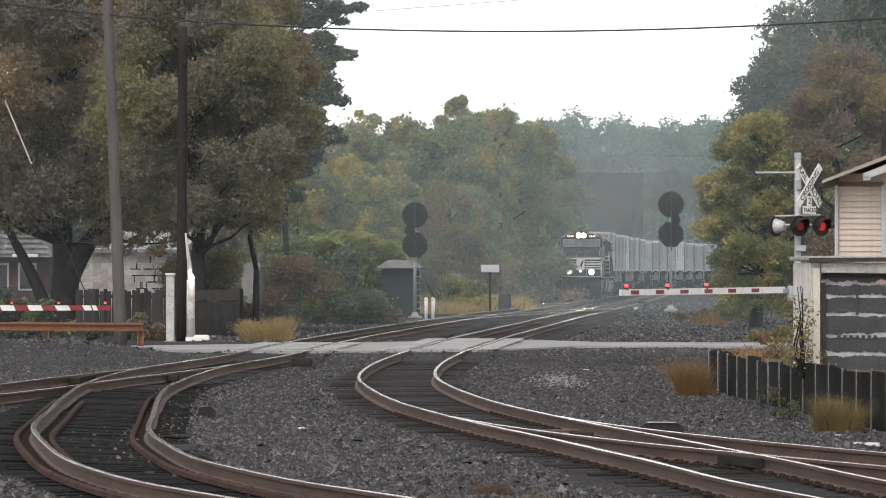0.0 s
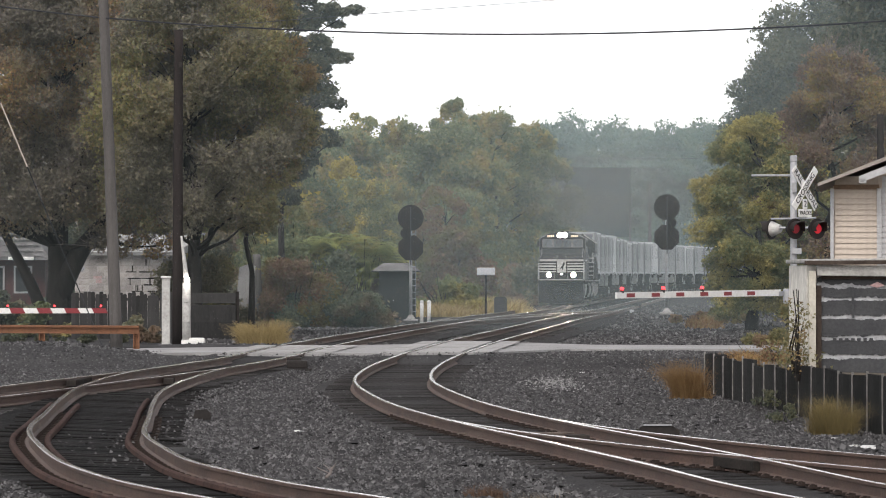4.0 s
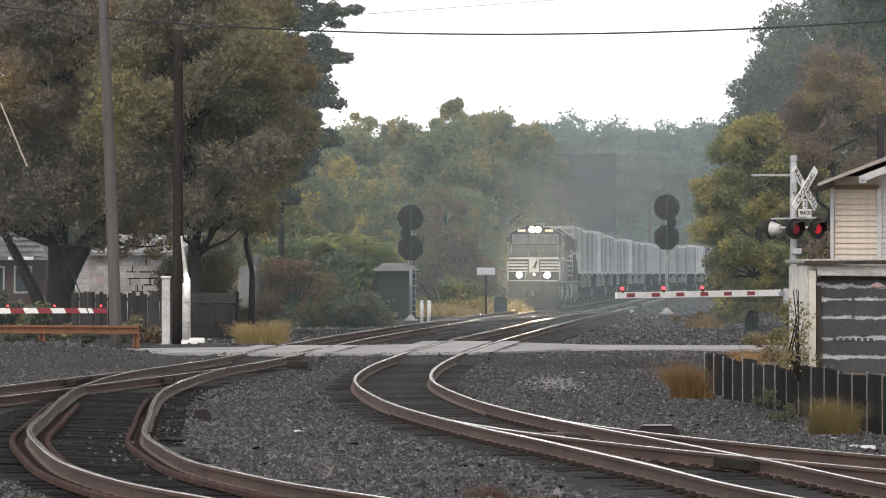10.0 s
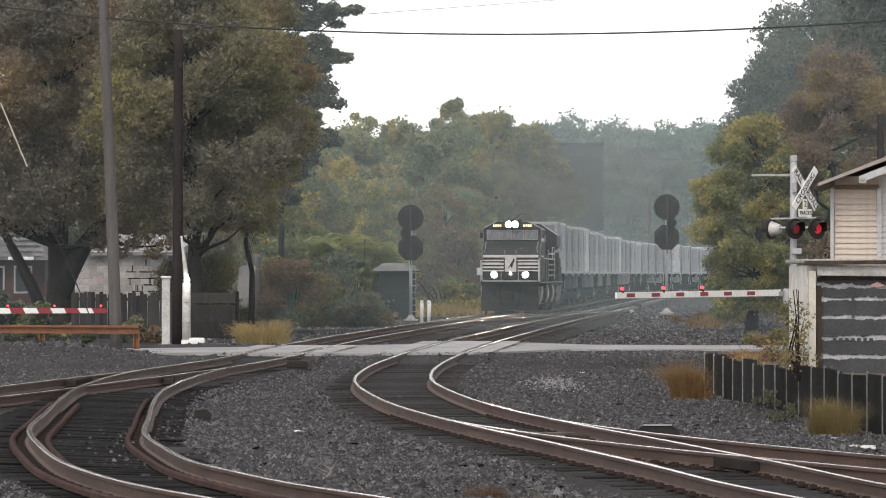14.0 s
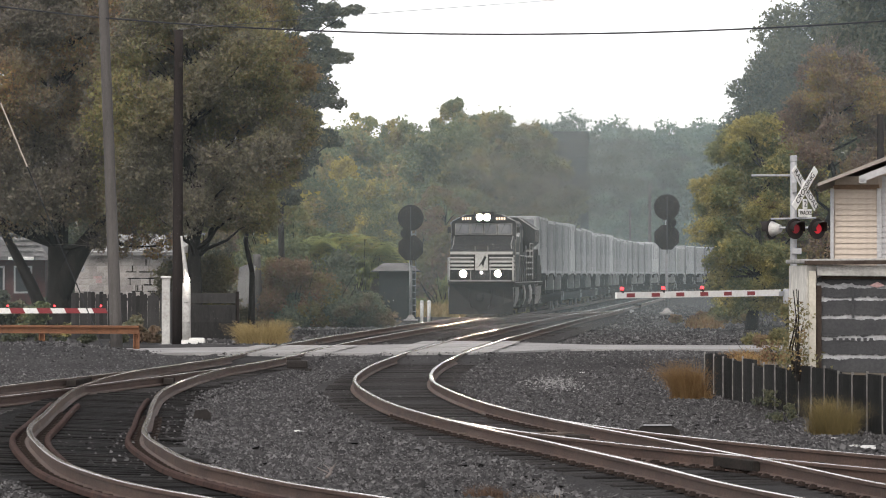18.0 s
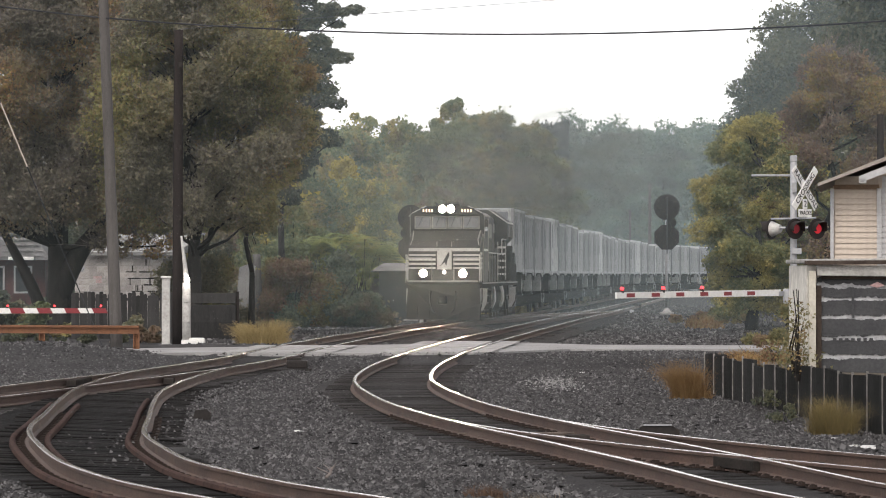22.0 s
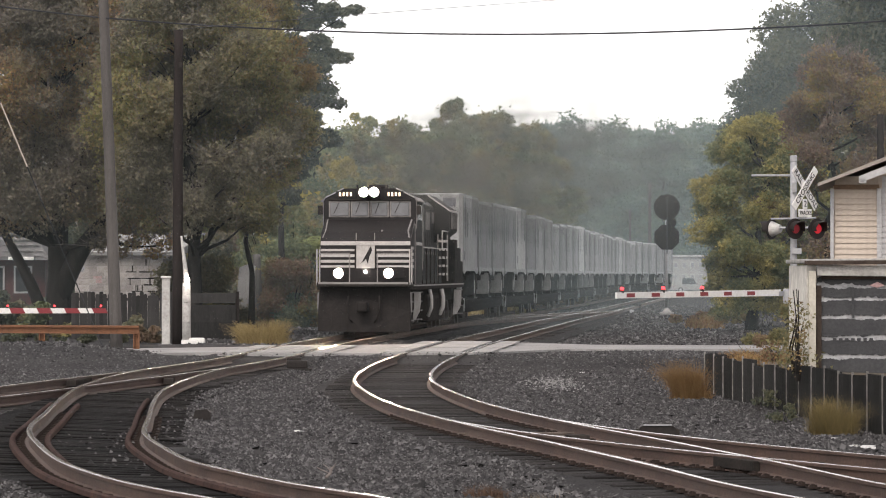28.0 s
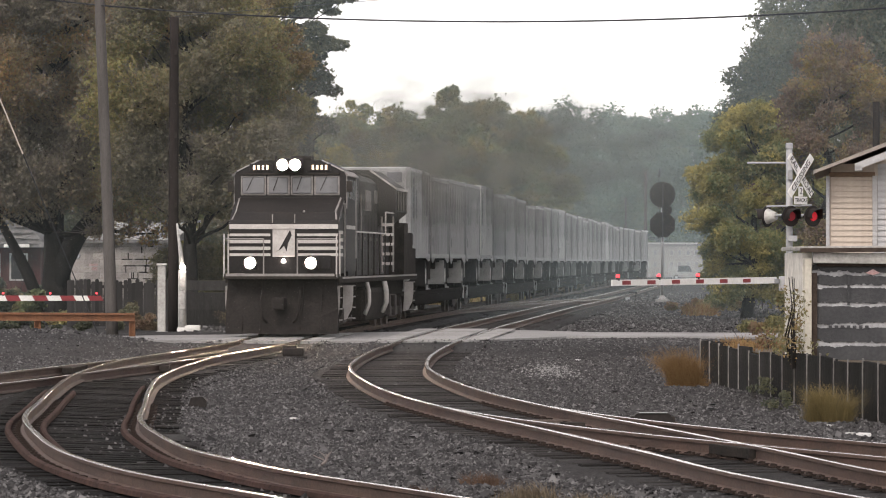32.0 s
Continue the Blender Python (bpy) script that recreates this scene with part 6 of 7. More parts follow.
def crossing_signal():
    d = 80
    x0 = 7.09
    base = 0.3
    t = thing("crossing_signal", pose(x0, d, base), "grey crossing signal with crossbuck, red lamps and lowered gate", "crossing signal")
    bm = bm_new()
    tube(bm, (0, 0, -0.2), (0, 0, 4.34 - base), 0.072, 0.065, 14)
    part("mast", bm, M["silver"], t, smooth=True)
    bm = bm_new()
    box(bm, (0, 0, -0.1), (0.5, 0.5, 0.5), bevel=0.03)
    part("base", bm, M["concrete"], t)
    bm = bm_new()
    box(bm, (0, 0, 4.38 - base), (0.14, 0.14, 0.13), bevel=0.02)
    part("cap", bm, M["silver"], t)
    bm = bm_new()
    tube(bm, (6.24 - x0, 0, 4.04 - base), (0, 0, 4.04 - base), 0.022, 0.022, 8)
    part("side_pipe", bm, M["silver"], t)
    bm = bm_new()
    box(bm, (0.01, -0.09, 3.80 - base), (0.1, 0.06, 0.2), bevel=0.012)
    part("small_box", bm, M["silver"], t)
    # crossbuck, turned aside
    turn = pose(0, 0, 0, 0, 0, 47)
    cz = 3.78 - base
    cx = 7.31 - x0
    for ang, text in ((47, "CROSSING"), (-47, "RAIL ROAD")):
        k = 0.012 if ang < 0 else -0.012
        m = pose(cx, -0.12 + k, cz) @ turn @ pose(0, 0, 0, 0, -ang, 0)
        bm = bm_new()
        box(bm, (0, 0, 0), (1.08, 0.016, 0.17), bevel=0.004)
        bl = part("blade", bm, M["white"], t, "white crossbuck blade with black lettering")
        bl.matrix_basis = m
        if text == "CROSSING":
            letters(text, 0.17, pose(0, -0.012, 0, 90, 0, 0), bl, "black")
        else:
            letters("RAIL", 0.17, pose(-0.32, -0.012, 0, 90, 0, 0), bl, "black")
            letters("ROAD", 0.17, pose(0.32, -0.012, 0, 90, 0, 0), bl, "black")
    bm = bm_new()
    box(bm, (0, 0, -0.08), (0.43, 0.014, 0.155), bevel=0.004)
    box(bm, (0, 0, 0.1), (0.15, 0.014, 0.2), bevel=0.004)
    sg = part("track_sign", bm, M["white"], t, "white sign with the number of tracks")
    sg.matrix_basis = pose(cx + 0.0, -0.13, 3.36 - base) @ pose(0, 0, 0, 0, 0, 48)
    letters("2", 0.18, pose(0, -0.011, 0.1, 90, 0, 0), sg, "black")
    letters("TRACKS", 0.11, pose(0, -0.011, -0.08, 90, 0, 0), sg, "black")
    # flashing lamps on their cross arm
    lz = 2.96 - base
    bm = bm_new()
    tube(bm, (6.63 - x0, 0.0, 3.16 - base), (7.54 - x0, -0.1, 3.18 - base), 0.02, 0.02, 8)
    tube(bm, (6.63 - x0, 0.0, lz + 0.02), (7.54 - x0, -0.1, lz + 0.02), 0.025, 0.025, 8)
    part("cross_arm", bm, M["silver"], t)

    def lamp(dx, dy, face, lens, back_label):
        lm = new("lamp_head")
        lm.parent = t
        lm.matrix_basis = pose(dx, dy, lz, 0, 0, face)
        bm = bm_new()
        bmesh.ops.create_cone(bm, cap_ends=True, segments=24, radius1=0.21, radius2=0.21, depth=0.025, matrix=Matrix.Rotation(radians(90), 4, "X"))
        b = part("background_disc", bm, M["black"], lm, back_label)
        bm = bm_new()
        bmesh.ops.create_cone(bm, cap_ends=True, segments=20, radius1=0.16, radius2=0.08, depth=0.2, matrix=Matrix.Translation((0, 0.11, 0)) @ Matrix.Rotation(radians(-90), 4, "X"))
        part("housing", bm, M["dirty_white"] if dx < -0.2 else M["black"], lm)
        bm = bm_new()
        tube(bm, (0, -0.035, 0), (0, -0.012, 0), 0.09, 0.1, 18)
        part("lens", bm, M[lens], lm, "red lens")
        bm = bm_new()
        n = 12
        prev = None
        for i in range(n + 1):
            a = radians(-20 + 220 * i / n)
            cur = [bm.verts.new((math.cos(a) * q, yy, math.sin(a) * q)) for q, yy in ((0.155, -0.01), (0.15, -0.3 + 0.16 * abs(math.cos(a))), (0.143, -0.3 + 0.16 * abs(math.cos(a))), (0.147, -0.01))]
            if prev:
                for j in range(4):
                    bm.faces.new((prev[j], prev[(j + 1) % 4], cur[(j + 1) % 4], cur[j]))
            prev = cur
        part("visor", bm, M["black"], lm)

    lamp(0.011, -0.22, 34, "dimlens", "round black lamp background")
    lamp(0.457, -0.2, 36, "redlens", "round black lamp background")
    lamp(-0.434, 0.12, 235, "dimlens", "round black lamp background")
    bm = bm_new()
    box(bm, (0.05, -0.1, 2.51 - base), (0.2, 0.1, 0.12), bevel=0.01)
    part("junction_box", bm, M["silver"], t)
    # gate machine and arm
    bm = bm_new()
    box(bm, (-0.05, -0.1, 1.60 - base), (0.32, 0.36, 0.3), bevel=0.03)
    part("gate_machine", bm, M["silver"], t)
    arm = new("arm")
    arm.parent = t
    ax, ay, az = 6.79 - x0, -0.3, 1.67 - base
    tip = Vector((3.28 - x0, 75 - d, 1.64 - base))
    v = tip - Vector((ax, ay, az))
    arm.matrix_basis = Matrix.Translation((ax, ay, az)) @ Vector((-v.x, -v.y, -v.z)).to_track_quat("X", "Z").to_matrix().to_4x4()
    L = v.length
    gate_arm(arm, L, 0.13, 0.115, (L * 0.965, L * 0.725, L * 0.49), [L * k / 288 for k in (55, 97, 139, 181, 223, 265)])
    bm = bm_new()
    box(bm, (0.12, 0.0, -0.02), (0.4, 0.05, 0.1), bevel=0.01)
    part("arm_bracket", bm, M["silver"], arm)


M["redlens"] = glow("red_lens_lit", (0.6, 0.015, 0.03), 0.13)
M["dimlens"] = glow("red_lens_dim", (0.3, 0.015, 0.025), 0.02)
crossing_signal()

# ---- trackside boxes and litter ----
sw = thing("switch_machine", pose(3.00, 55.5, -0.27), "low black switch machine with pale lid beside the rails", "switch machine")
bm = bm_new()
prism(bm, [(-0.29, -0.17, 0.03), (0.29, -0.17, 0.03), (0.25, -0.17, 0.17), (0.2, -0.17, 0.2), (-0.2, -0.17, 0.2), (-0.25, -0.17, 0.17)], (0, 0.36, 0))
part("housing", bm, M["black"], sw)
bm = bm_new()
box(bm, (0, 0.0, 0.206), (0.38, 0.3, 0.012), bevel=0.004)
part("lid", bm, M["dirty_black"], sw, "black lid")
bm = bm_new()
tube(bm, (-0.9, 0, 0.07), (0.35, 0, 0.05), 0.02, 0.02, 8)
part("throw_rod", bm, M["wheel"], sw)
bm = bm_new()
box(bm, (0.02, 0, 0.01), (0.56, 0.4, 0.03), bevel=0.01)
part("base_plate", bm, M["silver"], sw)
# pale strips put the highlights of the housing's edges into colour
for z, w in ((0.205, 0.4), (0.05, 0.56)):
    bm = bm_new()
    box(bm, (0, -0.185, z), (w, 0.022, 0.018), bevel=0.005)
    part("edge_highlight", bm, M["silver"], sw, "bright strip painted as the highlight on the edge")
for x in (-0.25, 0.26):
    bm = bm_new()
    box(bm, (x, -0.05, 0.1), (0.1, 0.2, 0.1), bevel=0.02)
    part("lug", bm, M["dirty_black"], sw)
sw2 = thing("switch_machine", pose(-3.46, 94, -0.24), "black switch machine at the points of the turnout", "switch machine")
bm = bm_new()
box(bm, (0, 0, 0.14), (0.5, 0.5, 0.2), bevel=0.04)
part("housing", bm, M["black"], sw2)
bm = bm_new()
box(bm, (-0.08, 0, 0.26), (0.34, 0.3, 0.06), bevel=0.02)
part("lid", bm, M["dirty_black"], sw2)
bm = bm_new()
box(bm, (0, 0, 0.02), (0.7, 0.6, 0.05), bevel=0.01)
part("base_plate", bm, M["tie"], sw2)
sw3 = thing("switch_stand", pose(11.33, 232, -0.28), "small black switch stand beside the far track", "switch stand")
bm = bm_new()
tube(bm, (0.2, 0, 0.05), (0.25, 0, 0.55), 0.04, 0.04, 8)
box(bm, (0.05, 0, 0.5), (0.5, 0.1, 0.1), bevel=0.02)
part("lever", bm, M["black"], sw3)
bm = bm_new()
box(bm, (-0.25, 0, 0.12), (0.25, 0.25, 0.2), bevel=0.03)
part("foot", bm, M["silver"], sw3)
jb = thing("junction_box", pose(-3.81, 62.5, -0.25), "black iron junction box beside the curved track", "junction box")
bm = bm_new()
prism(bm, [(-0.14, -0.1, 0), (0.14, -0.1, 0), (0.15, -0.1, 0.1), (0.08, -0.1, 0.17), (-0.1, -0.1, 0.15)], (0, 0.25, 0))
part("housing", bm, M["black"], jb)
r = random.Random(77)
for x, d, w in ((-2.15, 58.7, 0.09), (-4.45, 81.8, 0.12), (3.26, 92.8, 0.08), (5.53, 56.0, 0.06), (5.50, 53.0, 0.08), (5.61, 52.3, 0.11), (5.69, 51.8, 0.09), (3.11, 56.4, 0.06)):
    bm = bm_new()
    pts = [(math.cos(a) * w * r.uniform(0.6, 1.1), math.sin(a) * w * r.uniform(0.8, 2.2), 0) for a in (0, 0.9, 1.9, 2.8, 3.9, 5.1)]
    prism(bm, pts, (0.01, 0, 0.02 + w * 0.12))
    o = part("litter", bm, M["litter"])
    o.matrix_basis = pose(x, d, ground_z(x, d) - 0.005, r.uniform(-6, 6), r.uniform(-6, 6), 0)
    tagged(o, "scrap of pale rubbish on the gravel", "litter", "scraps of litter")
# broken branch lying in the ballast
br = thing("branch", pose(-1.22, 44.6, -0.24, 0, 0, 20), "small broken grey branch lying in the ballast", "branch")
bm = bm_new()
limb(bm, (-0.1, 0, 0.0), (0.12, 0.35, 0.12), 0.018, 0.008, 41, 4)
part("stem", bm, M["twig"], br, smooth=True)
for k in range(4):
    bm = bm_new()
    limb(bm, (-0.02 + 0.03 * k, 0.1 + 0.06 * k, 0.03 + 0.02 * k), (-0.14 + 0.1 * k, 0.2 + 0.08 * k, 0.1 + 0.03 * (k % 2)), 0.009, 0.004, 50 + k, 3)
    part("twig", bm, M["twig"], br, smooth=True)
# patch of pale broken stone
rr = np.random.RandomState(31)
k = 560
cx, cy = rr.normal(2.35, 0.3, k), rr.normal(83, 2.6, k)
v, f = [], []
for i in range(k):
    s = rr.uniform(0.01, 0.034)
    z = ground_z(cx[i], cy[i])
    v += [(cx[i] - s, cy[i] - s, z), (cx[i] + s, cy[i] - s * rr.uniform(0.3, 1), z), (cx[i] + s * 0.6, cy[i] + s, z), (cx[i], cy[i], z + s * rr.uniform(0.6, 1.2))]
    f += [(4 * i, 4 * i + 1, 4 * i + 3), (4 * i + 1, 4 * i + 2, 4 * i + 3), (4 * i + 2, 4 * i, 4 * i + 3)]
tagged(mesh_np("broken_stone", np.array(v), np.array(f), M["broken_stone"]), "patch of pale broken stone on the gravel", "stones", kind="stuff")



# ---- the train ----
M["trailer_post"] = make_mat("trailer_post_grey", (0.2, 0.2, 0.2), (0.13, 0.13, 0.13), rough=0.6, bump=0)
def build_loco():
    """Six-axle wide-cab diesel with a narrow hood and wide radiator wings at its tail. Its front looks along -Y, rail top is z = 0."""
    t = thing("locomotive", Matrix(), "black diesel locomotive with white striped nose and glaring headlights", "locomotive")

    def add(name, parent, mat_name, label="", boxes=(), tubes=(), prisms=(), bevel=0.0, smooth=False):
        bm = bm_new()
        for c, sz in boxes:
            box(bm, c, sz, bevel=bevel)
        for a, b, q in tubes:
            tube(bm, a, b, q, q, 8)
        for pts, v in prisms:
            prism(bm, pts, v)
        return part(name, bm, M[mat_name], parent, label, smooth)

    def ring(bm, c, r0, r1, y0, y1, n=20):
        """Open barrel of inner and outer radius r0, r1 round a line along Y."""
        rows = [[bm.verts.new((c[0] + q * math.cos(2 * math.pi * k / n), y, c[1] + q * math.sin(2 * math.pi * k / n))) for k in range(n)] for q, y in ((r0, y0), (r1, y0), (r1, y1), (r0, y1))]
        for u in range(4):
            for k in range(n):
                bm.faces.new((rows[u][k], rows[u][(k + 1) % n], rows[(u + 1) % 4][(k + 1) % n], rows[(u + 1) % 4][k]))

    # cab: upright sides, roof with broad slanted edges
    section = [(-1.52, 1.75), (1.52, 1.75), (1.52, 4.34), (1.45, 4.46), (0.86, 4.76), (-0.86, 4.76), (-1.45, 4.46), (-1.52, 4.34)]
    cab = add("cab", t, "loco_black", "black cab with slanted roof edges", prisms=[([(x, 2.45, z) for x, z in section], (0, 2.7, 0))])
    # nose: full width, leaning back a little, its top rising to the windscreens
    nose = add("nose", t, "loco_black", "broad black nose with rounded brow", prisms=[([(-1.47, 0.95, 1.7), (-1.47, 0.88, 3.02), (-1.47, 0.98, 3.12), (-1.47, 1.35, 3.34), (-1.47, 2.45, 3.74), (-1.47, 2.45, 1.7)], (2.94, 0, 0))])
    # grey strip laid along each edge of the nose top
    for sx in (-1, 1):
        add("nose_cheek", nose, "loco_grey", "grey slanted edge of the nose top", prisms=[([(sx * 1.47, 1.0, 3.1), (sx * 1.475, 2.42, 3.66), (sx * 1.36, 2.42, 3.755), (sx * 1.32, 1.38, 3.38), (sx * 1.38, 1.0, 3.145)], (sx * 0.008, 0, 0.006))])
    for z, h, x0, x1 in ((2.95, 0.13, -1.46, 1.46), (2.73, 0.07, -1.46, -0.36), (2.73, 0.07, 0.36, 1.46), (2.55, 0.09, -1.46, -0.36), (2.55, 0.09, 0.36, 1.46), (2.37, 0.09, -1.46, -0.36), (2.37, 0.09, 0.36, 1.46), (2.2, 0.07, -1.46, -0.36), (2.2, 0.07, 0.36, 1.46)):
        add("stripe", nose, "loco_white", "white painted nose stripe", [(((x0 + x1) / 2, 0.94 - 0.053 * (z - 1.7), z), (x1 - x0, 0.03, h))], bevel=0.004)
    em = add("emblem_panel", nose, "loco_white", "white panel with a dark plain emblem", [((0, 0.895, 2.56), (0.6, 0.03, 0.84))], bevel=0.01)
    add("emblem", em, "loco_black", "", prisms=[([(-0.22, 0.877, 2.26), (-0.06, 0.877, 2.36), (0.03, 0.877, 2.58), (0.17, 0.877, 2.86), (0.22, 0.877, 2.72), (0.12, 0.877, 2.5), (0.08, 0.877, 2.28), (0.01, 0.877, 2.44), (-0.12, 0.877, 2.34)], (0, -0.006, 0))])
    add("nose_door", nose, "loco_black", "black door in the nose", [((0.95, 0.9, 2.0), (0.62, 0.03, 0.36))], bevel=0.01)
    for x in (-0.3, 0.3):
        add("grab_iron", nose, "loco_grey", "", tubes=[((x, 0.87, 3.05), (x, 0.87, 3.28), 0.015)])
    add("latch", nose, "loco_grey", "", [((0.5, 1.28, 3.36), (0.06, 0.08, 0.06))], bevel=0.01)
    # windscreens in their frames, brow over them
    for x0, x1 in ((-1.3, -0.7), (-0.58, -0.06), (0.06, 0.58), (0.7, 1.3)):
        w = add("windscreen", cab, "loco_grey", "worn grey window frame", [(((x0 + x1) / 2, 2.44, 4.08), (x1 - x0 + 0.1, 0.05, 0.54))], bevel=0.03)
        add("pane", w, "pale_glass", "windscreen pane with the sky's reflection in its pale colour", [(((x0 + x1) / 2, 2.408, 4.08), (x1 - x0, 0.03, 0.44))], bevel=0.03)
        add("wiper", w, "dirty_black", "", tubes=[(((x0 + x1) / 2, 2.38, 4.32), (x0 + 0.12, 2.385, 3.94), 0.01)])
    add("brow", cab, "dirty_black", "", [((0, 2.4, 4.39), (2.7, 0.1, 0.05))], bevel=0.015)
    for x in (-0.8, 0.8):
        nb = add("number_board", cab, "loco_black", "", [((x, 2.43, 4.57), (0.62, 0.07, 0.2))], bevel=0.01)
        for i in range(4):
            add("number_bar", nb, "number", "glowing plain bar", [((x - 0.18 + i * 0.12, 2.39, 4.57), (0.06, 0.01, 0.12))])
    # twin headlights sunk into a deep housing
    hd = add("headlight_housing", cab, "loco_black", "deep black headlight housing", [((0, 2.36, 4.63), (0.72, 0.1, 0.36))], bevel=0.04)
    for x in (-0.17, 0.17):
        bm = bm_new()
        ring(bm, (x, 4.63), 0.15, 0.17, 1.98, 2.34)
        part("light_barrel", bm, M["loco_black"], hd, smooth=False)
        bm = bm_new()
        tube(bm, (x, 2.26, 4.63), (x, 2.3, 4.63), 0.148, 0.148, 20)
        part("headlight", bm, M["headlight"], hd, "glaring warm white headlight")
    # cab sides: windows, door seam, gutter, mirror
    for sx in (-1, 1):
        for y, w in ((3.05, 0.5), (3.8, 0.62), (4.6, 0.4)):
            add("side_window", cab, "pale_glass", "pale side window", [((sx * 1.525, y, 3.98), (0.04, w, 0.52))], bevel=0.015)
        add("rain_gutter", cab, "loco_grey", "grey edge of the cab roof", prisms=[([(sx * 1.52, 2.4, 4.35), (sx * 1.6, 2.4, 4.32), (sx * 1.6, 2.4, 4.36), (sx * 1.46, 2.4, 4.48)], (0, 2.8, 0))])
        add("roof_edge", cab, "loco_white", "pale edge of the cab roof", tubes=[((sx * 0.86, 2.44, 4.765), (sx * 1.45, 2.44, 4.47), 0.018)])
        add("cab_edge", cab, "loco_grey", "grey upright corner of the cab", [((sx * 1.525, 5.02, 3.2), (0.05, 0.16, 2.2)), ((sx * 1.525, 2.5, 3.9), (0.05, 0.07, 0.9))], bevel=0.01)
        for k in range(4):
            add("side_stripe", nose, "loco_white", "white painted side stripe", [((sx * 1.478, 1.5, 2.2 + k * 0.2), (0.015, 1.05, 0.09))])
        add("cab_stripe", cab, "loco_white", "white stripe along the cab side", [((sx * 1.525, 3.8, 2.95), (0.012, 2.5, 0.1))])
        add("mirror", cab, "dirty_black", "", [((sx * 1.62, 2.36, 4.05), (0.16, 0.03, 0.3))], bevel=0.01)
    for x in (-0.5, 0.5, 0.0):
        add("antenna", cab, "dirty_black", "", tubes=[((x, 3.4, 4.74), (x, 3.4, 4.9), 0.03)])
    add("horn", cab, "dirty_black", "", tubes=[((-0.2, 4.4, 4.86), (0.35, 4.4, 4.86), 0.07), ((0.05, 4.4, 4.74), (0.05, 4.4, 4.86), 0.03)])
    # blower cabin behind the cab, narrow engine hood, radiator wings
    hood = add("hood", t, "loco_black", "long narrow black engine hood", prisms=[([(-0.98, 8.2, 1.6), (0.98, 8.2, 1.6), (0.98, 8.2, 4.4), (0.78, 8.2, 4.58), (-0.78, 8.2, 4.58), (-0.98, 8.2, 4.4)], (0, 13.2, 0))])
    blower = add("equipment_cabin", hood, "loco_black", "wider black cabin behind the cab", prisms=[([(-1.3, 5.15, 1.6), (1.3, 5.15, 1.6), (1.3, 5.15, 4.38), (0.9, 5.15, 4.66), (-0.9, 5.15, 4.66), (-1.3, 5.15, 4.38)], (0, 3.05, 0))])
    for y, z, w, h in ((5.9, 3.95, 0.75, 0.55), (7.2, 3.95, 0.75, 0.55), (6.5, 2.9, 1.6, 1.2)):
        g = add("grille", blower, "loco_grey" if z > 3 else "dirty_black", "louvred grille", [((1.315, y, z), (0.03, w, h))], bevel=0.008)
        for k in range(5):
            add("slat", g, "dirty_black", "", [((1.335, y, z - h * 0.4 + k * h * 0.2), (0.02, w * 0.92, 0.025))])
    for y, z, w, h in ((10.6, 4.05, 1.5, 0.5), (14.4, 3.85, 1.8, 0.62), (16.9, 4.0, 0.9, 0.4)):
        add("side_panel", hood, "loco_grey", "pale weathered side panel", [((0.985, y, z), (0.03, w, h))], bevel=0.012)
    for i in range(10):
        d = add("hood_door", hood, "loco_black", "", [((0.985, 8.9 + i * 0.98, 2.6), (0.03, 0.86, 1.7))], bevel=0.012)
        add("door_latch", d, "loco_grey", "", [((1.01, 9.2 + i * 0.98, 2.7), (0.02, 0.05, 0.1))])
    add("corner_strip", hood, "loco_grey", "pale upright strip", [((1.0, 8.3, 3.3), (0.06, 0.14, 1.9)), ((1.0, 12.0, 3.2), (0.05, 0.12, 1.6))], bevel=0.01)
    for y in (11.0, 13.0):
        bm = bm_new()
        box(bm, (0, y, 4.65), (0.9, 0.9 if y > 12 else 0.5, 0.2), bevel=0.04)
        part("exhaust_stack", bm, M["dirty_black"], hood)
    wing = [(-1.02, 3.1), (1.02, 3.1), (1.56, 3.55), (1.58, 4.28), (0.78, 4.84), (-0.78, 4.84), (-1.58, 4.28), (-1.56, 3.55)]
    rad = add("radiator_cabin", t, "loco_black", "wide black radiator cabin with slanted roof", prisms=[([(x, 17.4, z) for x, z in wing], (0, 4.1, 0))])
    for sx in (-1, 1):
        add("roof_edge", rad, "loco_white", "bright edge of the radiator roof", prisms=[([(sx * 0.78, 17.37, 4.85), (sx * 1.6, 17.37, 4.28), (sx * 1.6, 17.37, 4.22), (sx * 0.76, 17.37, 4.8)], (0, 0.06, 0)), ([(sx * 1.585, 17.37, 4.3), (sx * 1.6, 17.37, 4.22), (sx * 1.56, 17.37, 4.22)], (0, 4.1, 0))])
        gr = add("radiator_grille", rad, "dirty_black", "dark radiator grille", [((sx * 1.575, 19.4, 3.9), (0.03, 3.5, 0.6))], bevel=0.01)
        for k in range(6):
            add("slat", gr, "loco_grey", "", [((sx * 1.6, 17.9 + k * 0.6, 3.9), (0.02, 0.04, 0.58))])
        add("ladder_rail", rad, "loco_grey", "pale ladder up the side", tubes=[((sx * 1.5, 17.2, 1.7), (sx * 1.5, 17.2, 3.4), 0.03), ((sx * 1.15, 17.2, 1.7), (sx * 1.15, 17.2, 3.4), 0.03)])
        for k in range(5):
            add("ladder_rung", rad, "loco_white", "pale rung", [((sx * 1.33, 17.18, 1.95 + k * 0.3), (0.36, 0.05, 0.09))])
        # stepped low boxes at the tail
        for y, L, h in ((22.2, 1.4, 3.25), (23.8, 1.8, 2.95), (25.3, 1.2, 2.45)):
            add("tail_box", t, "dirty_black", "sooty stepped box at the tail", [((sx * 1.0, y, (1.6 + h) / 2), (0.95, L, h - 1.6))], bevel=0.03)
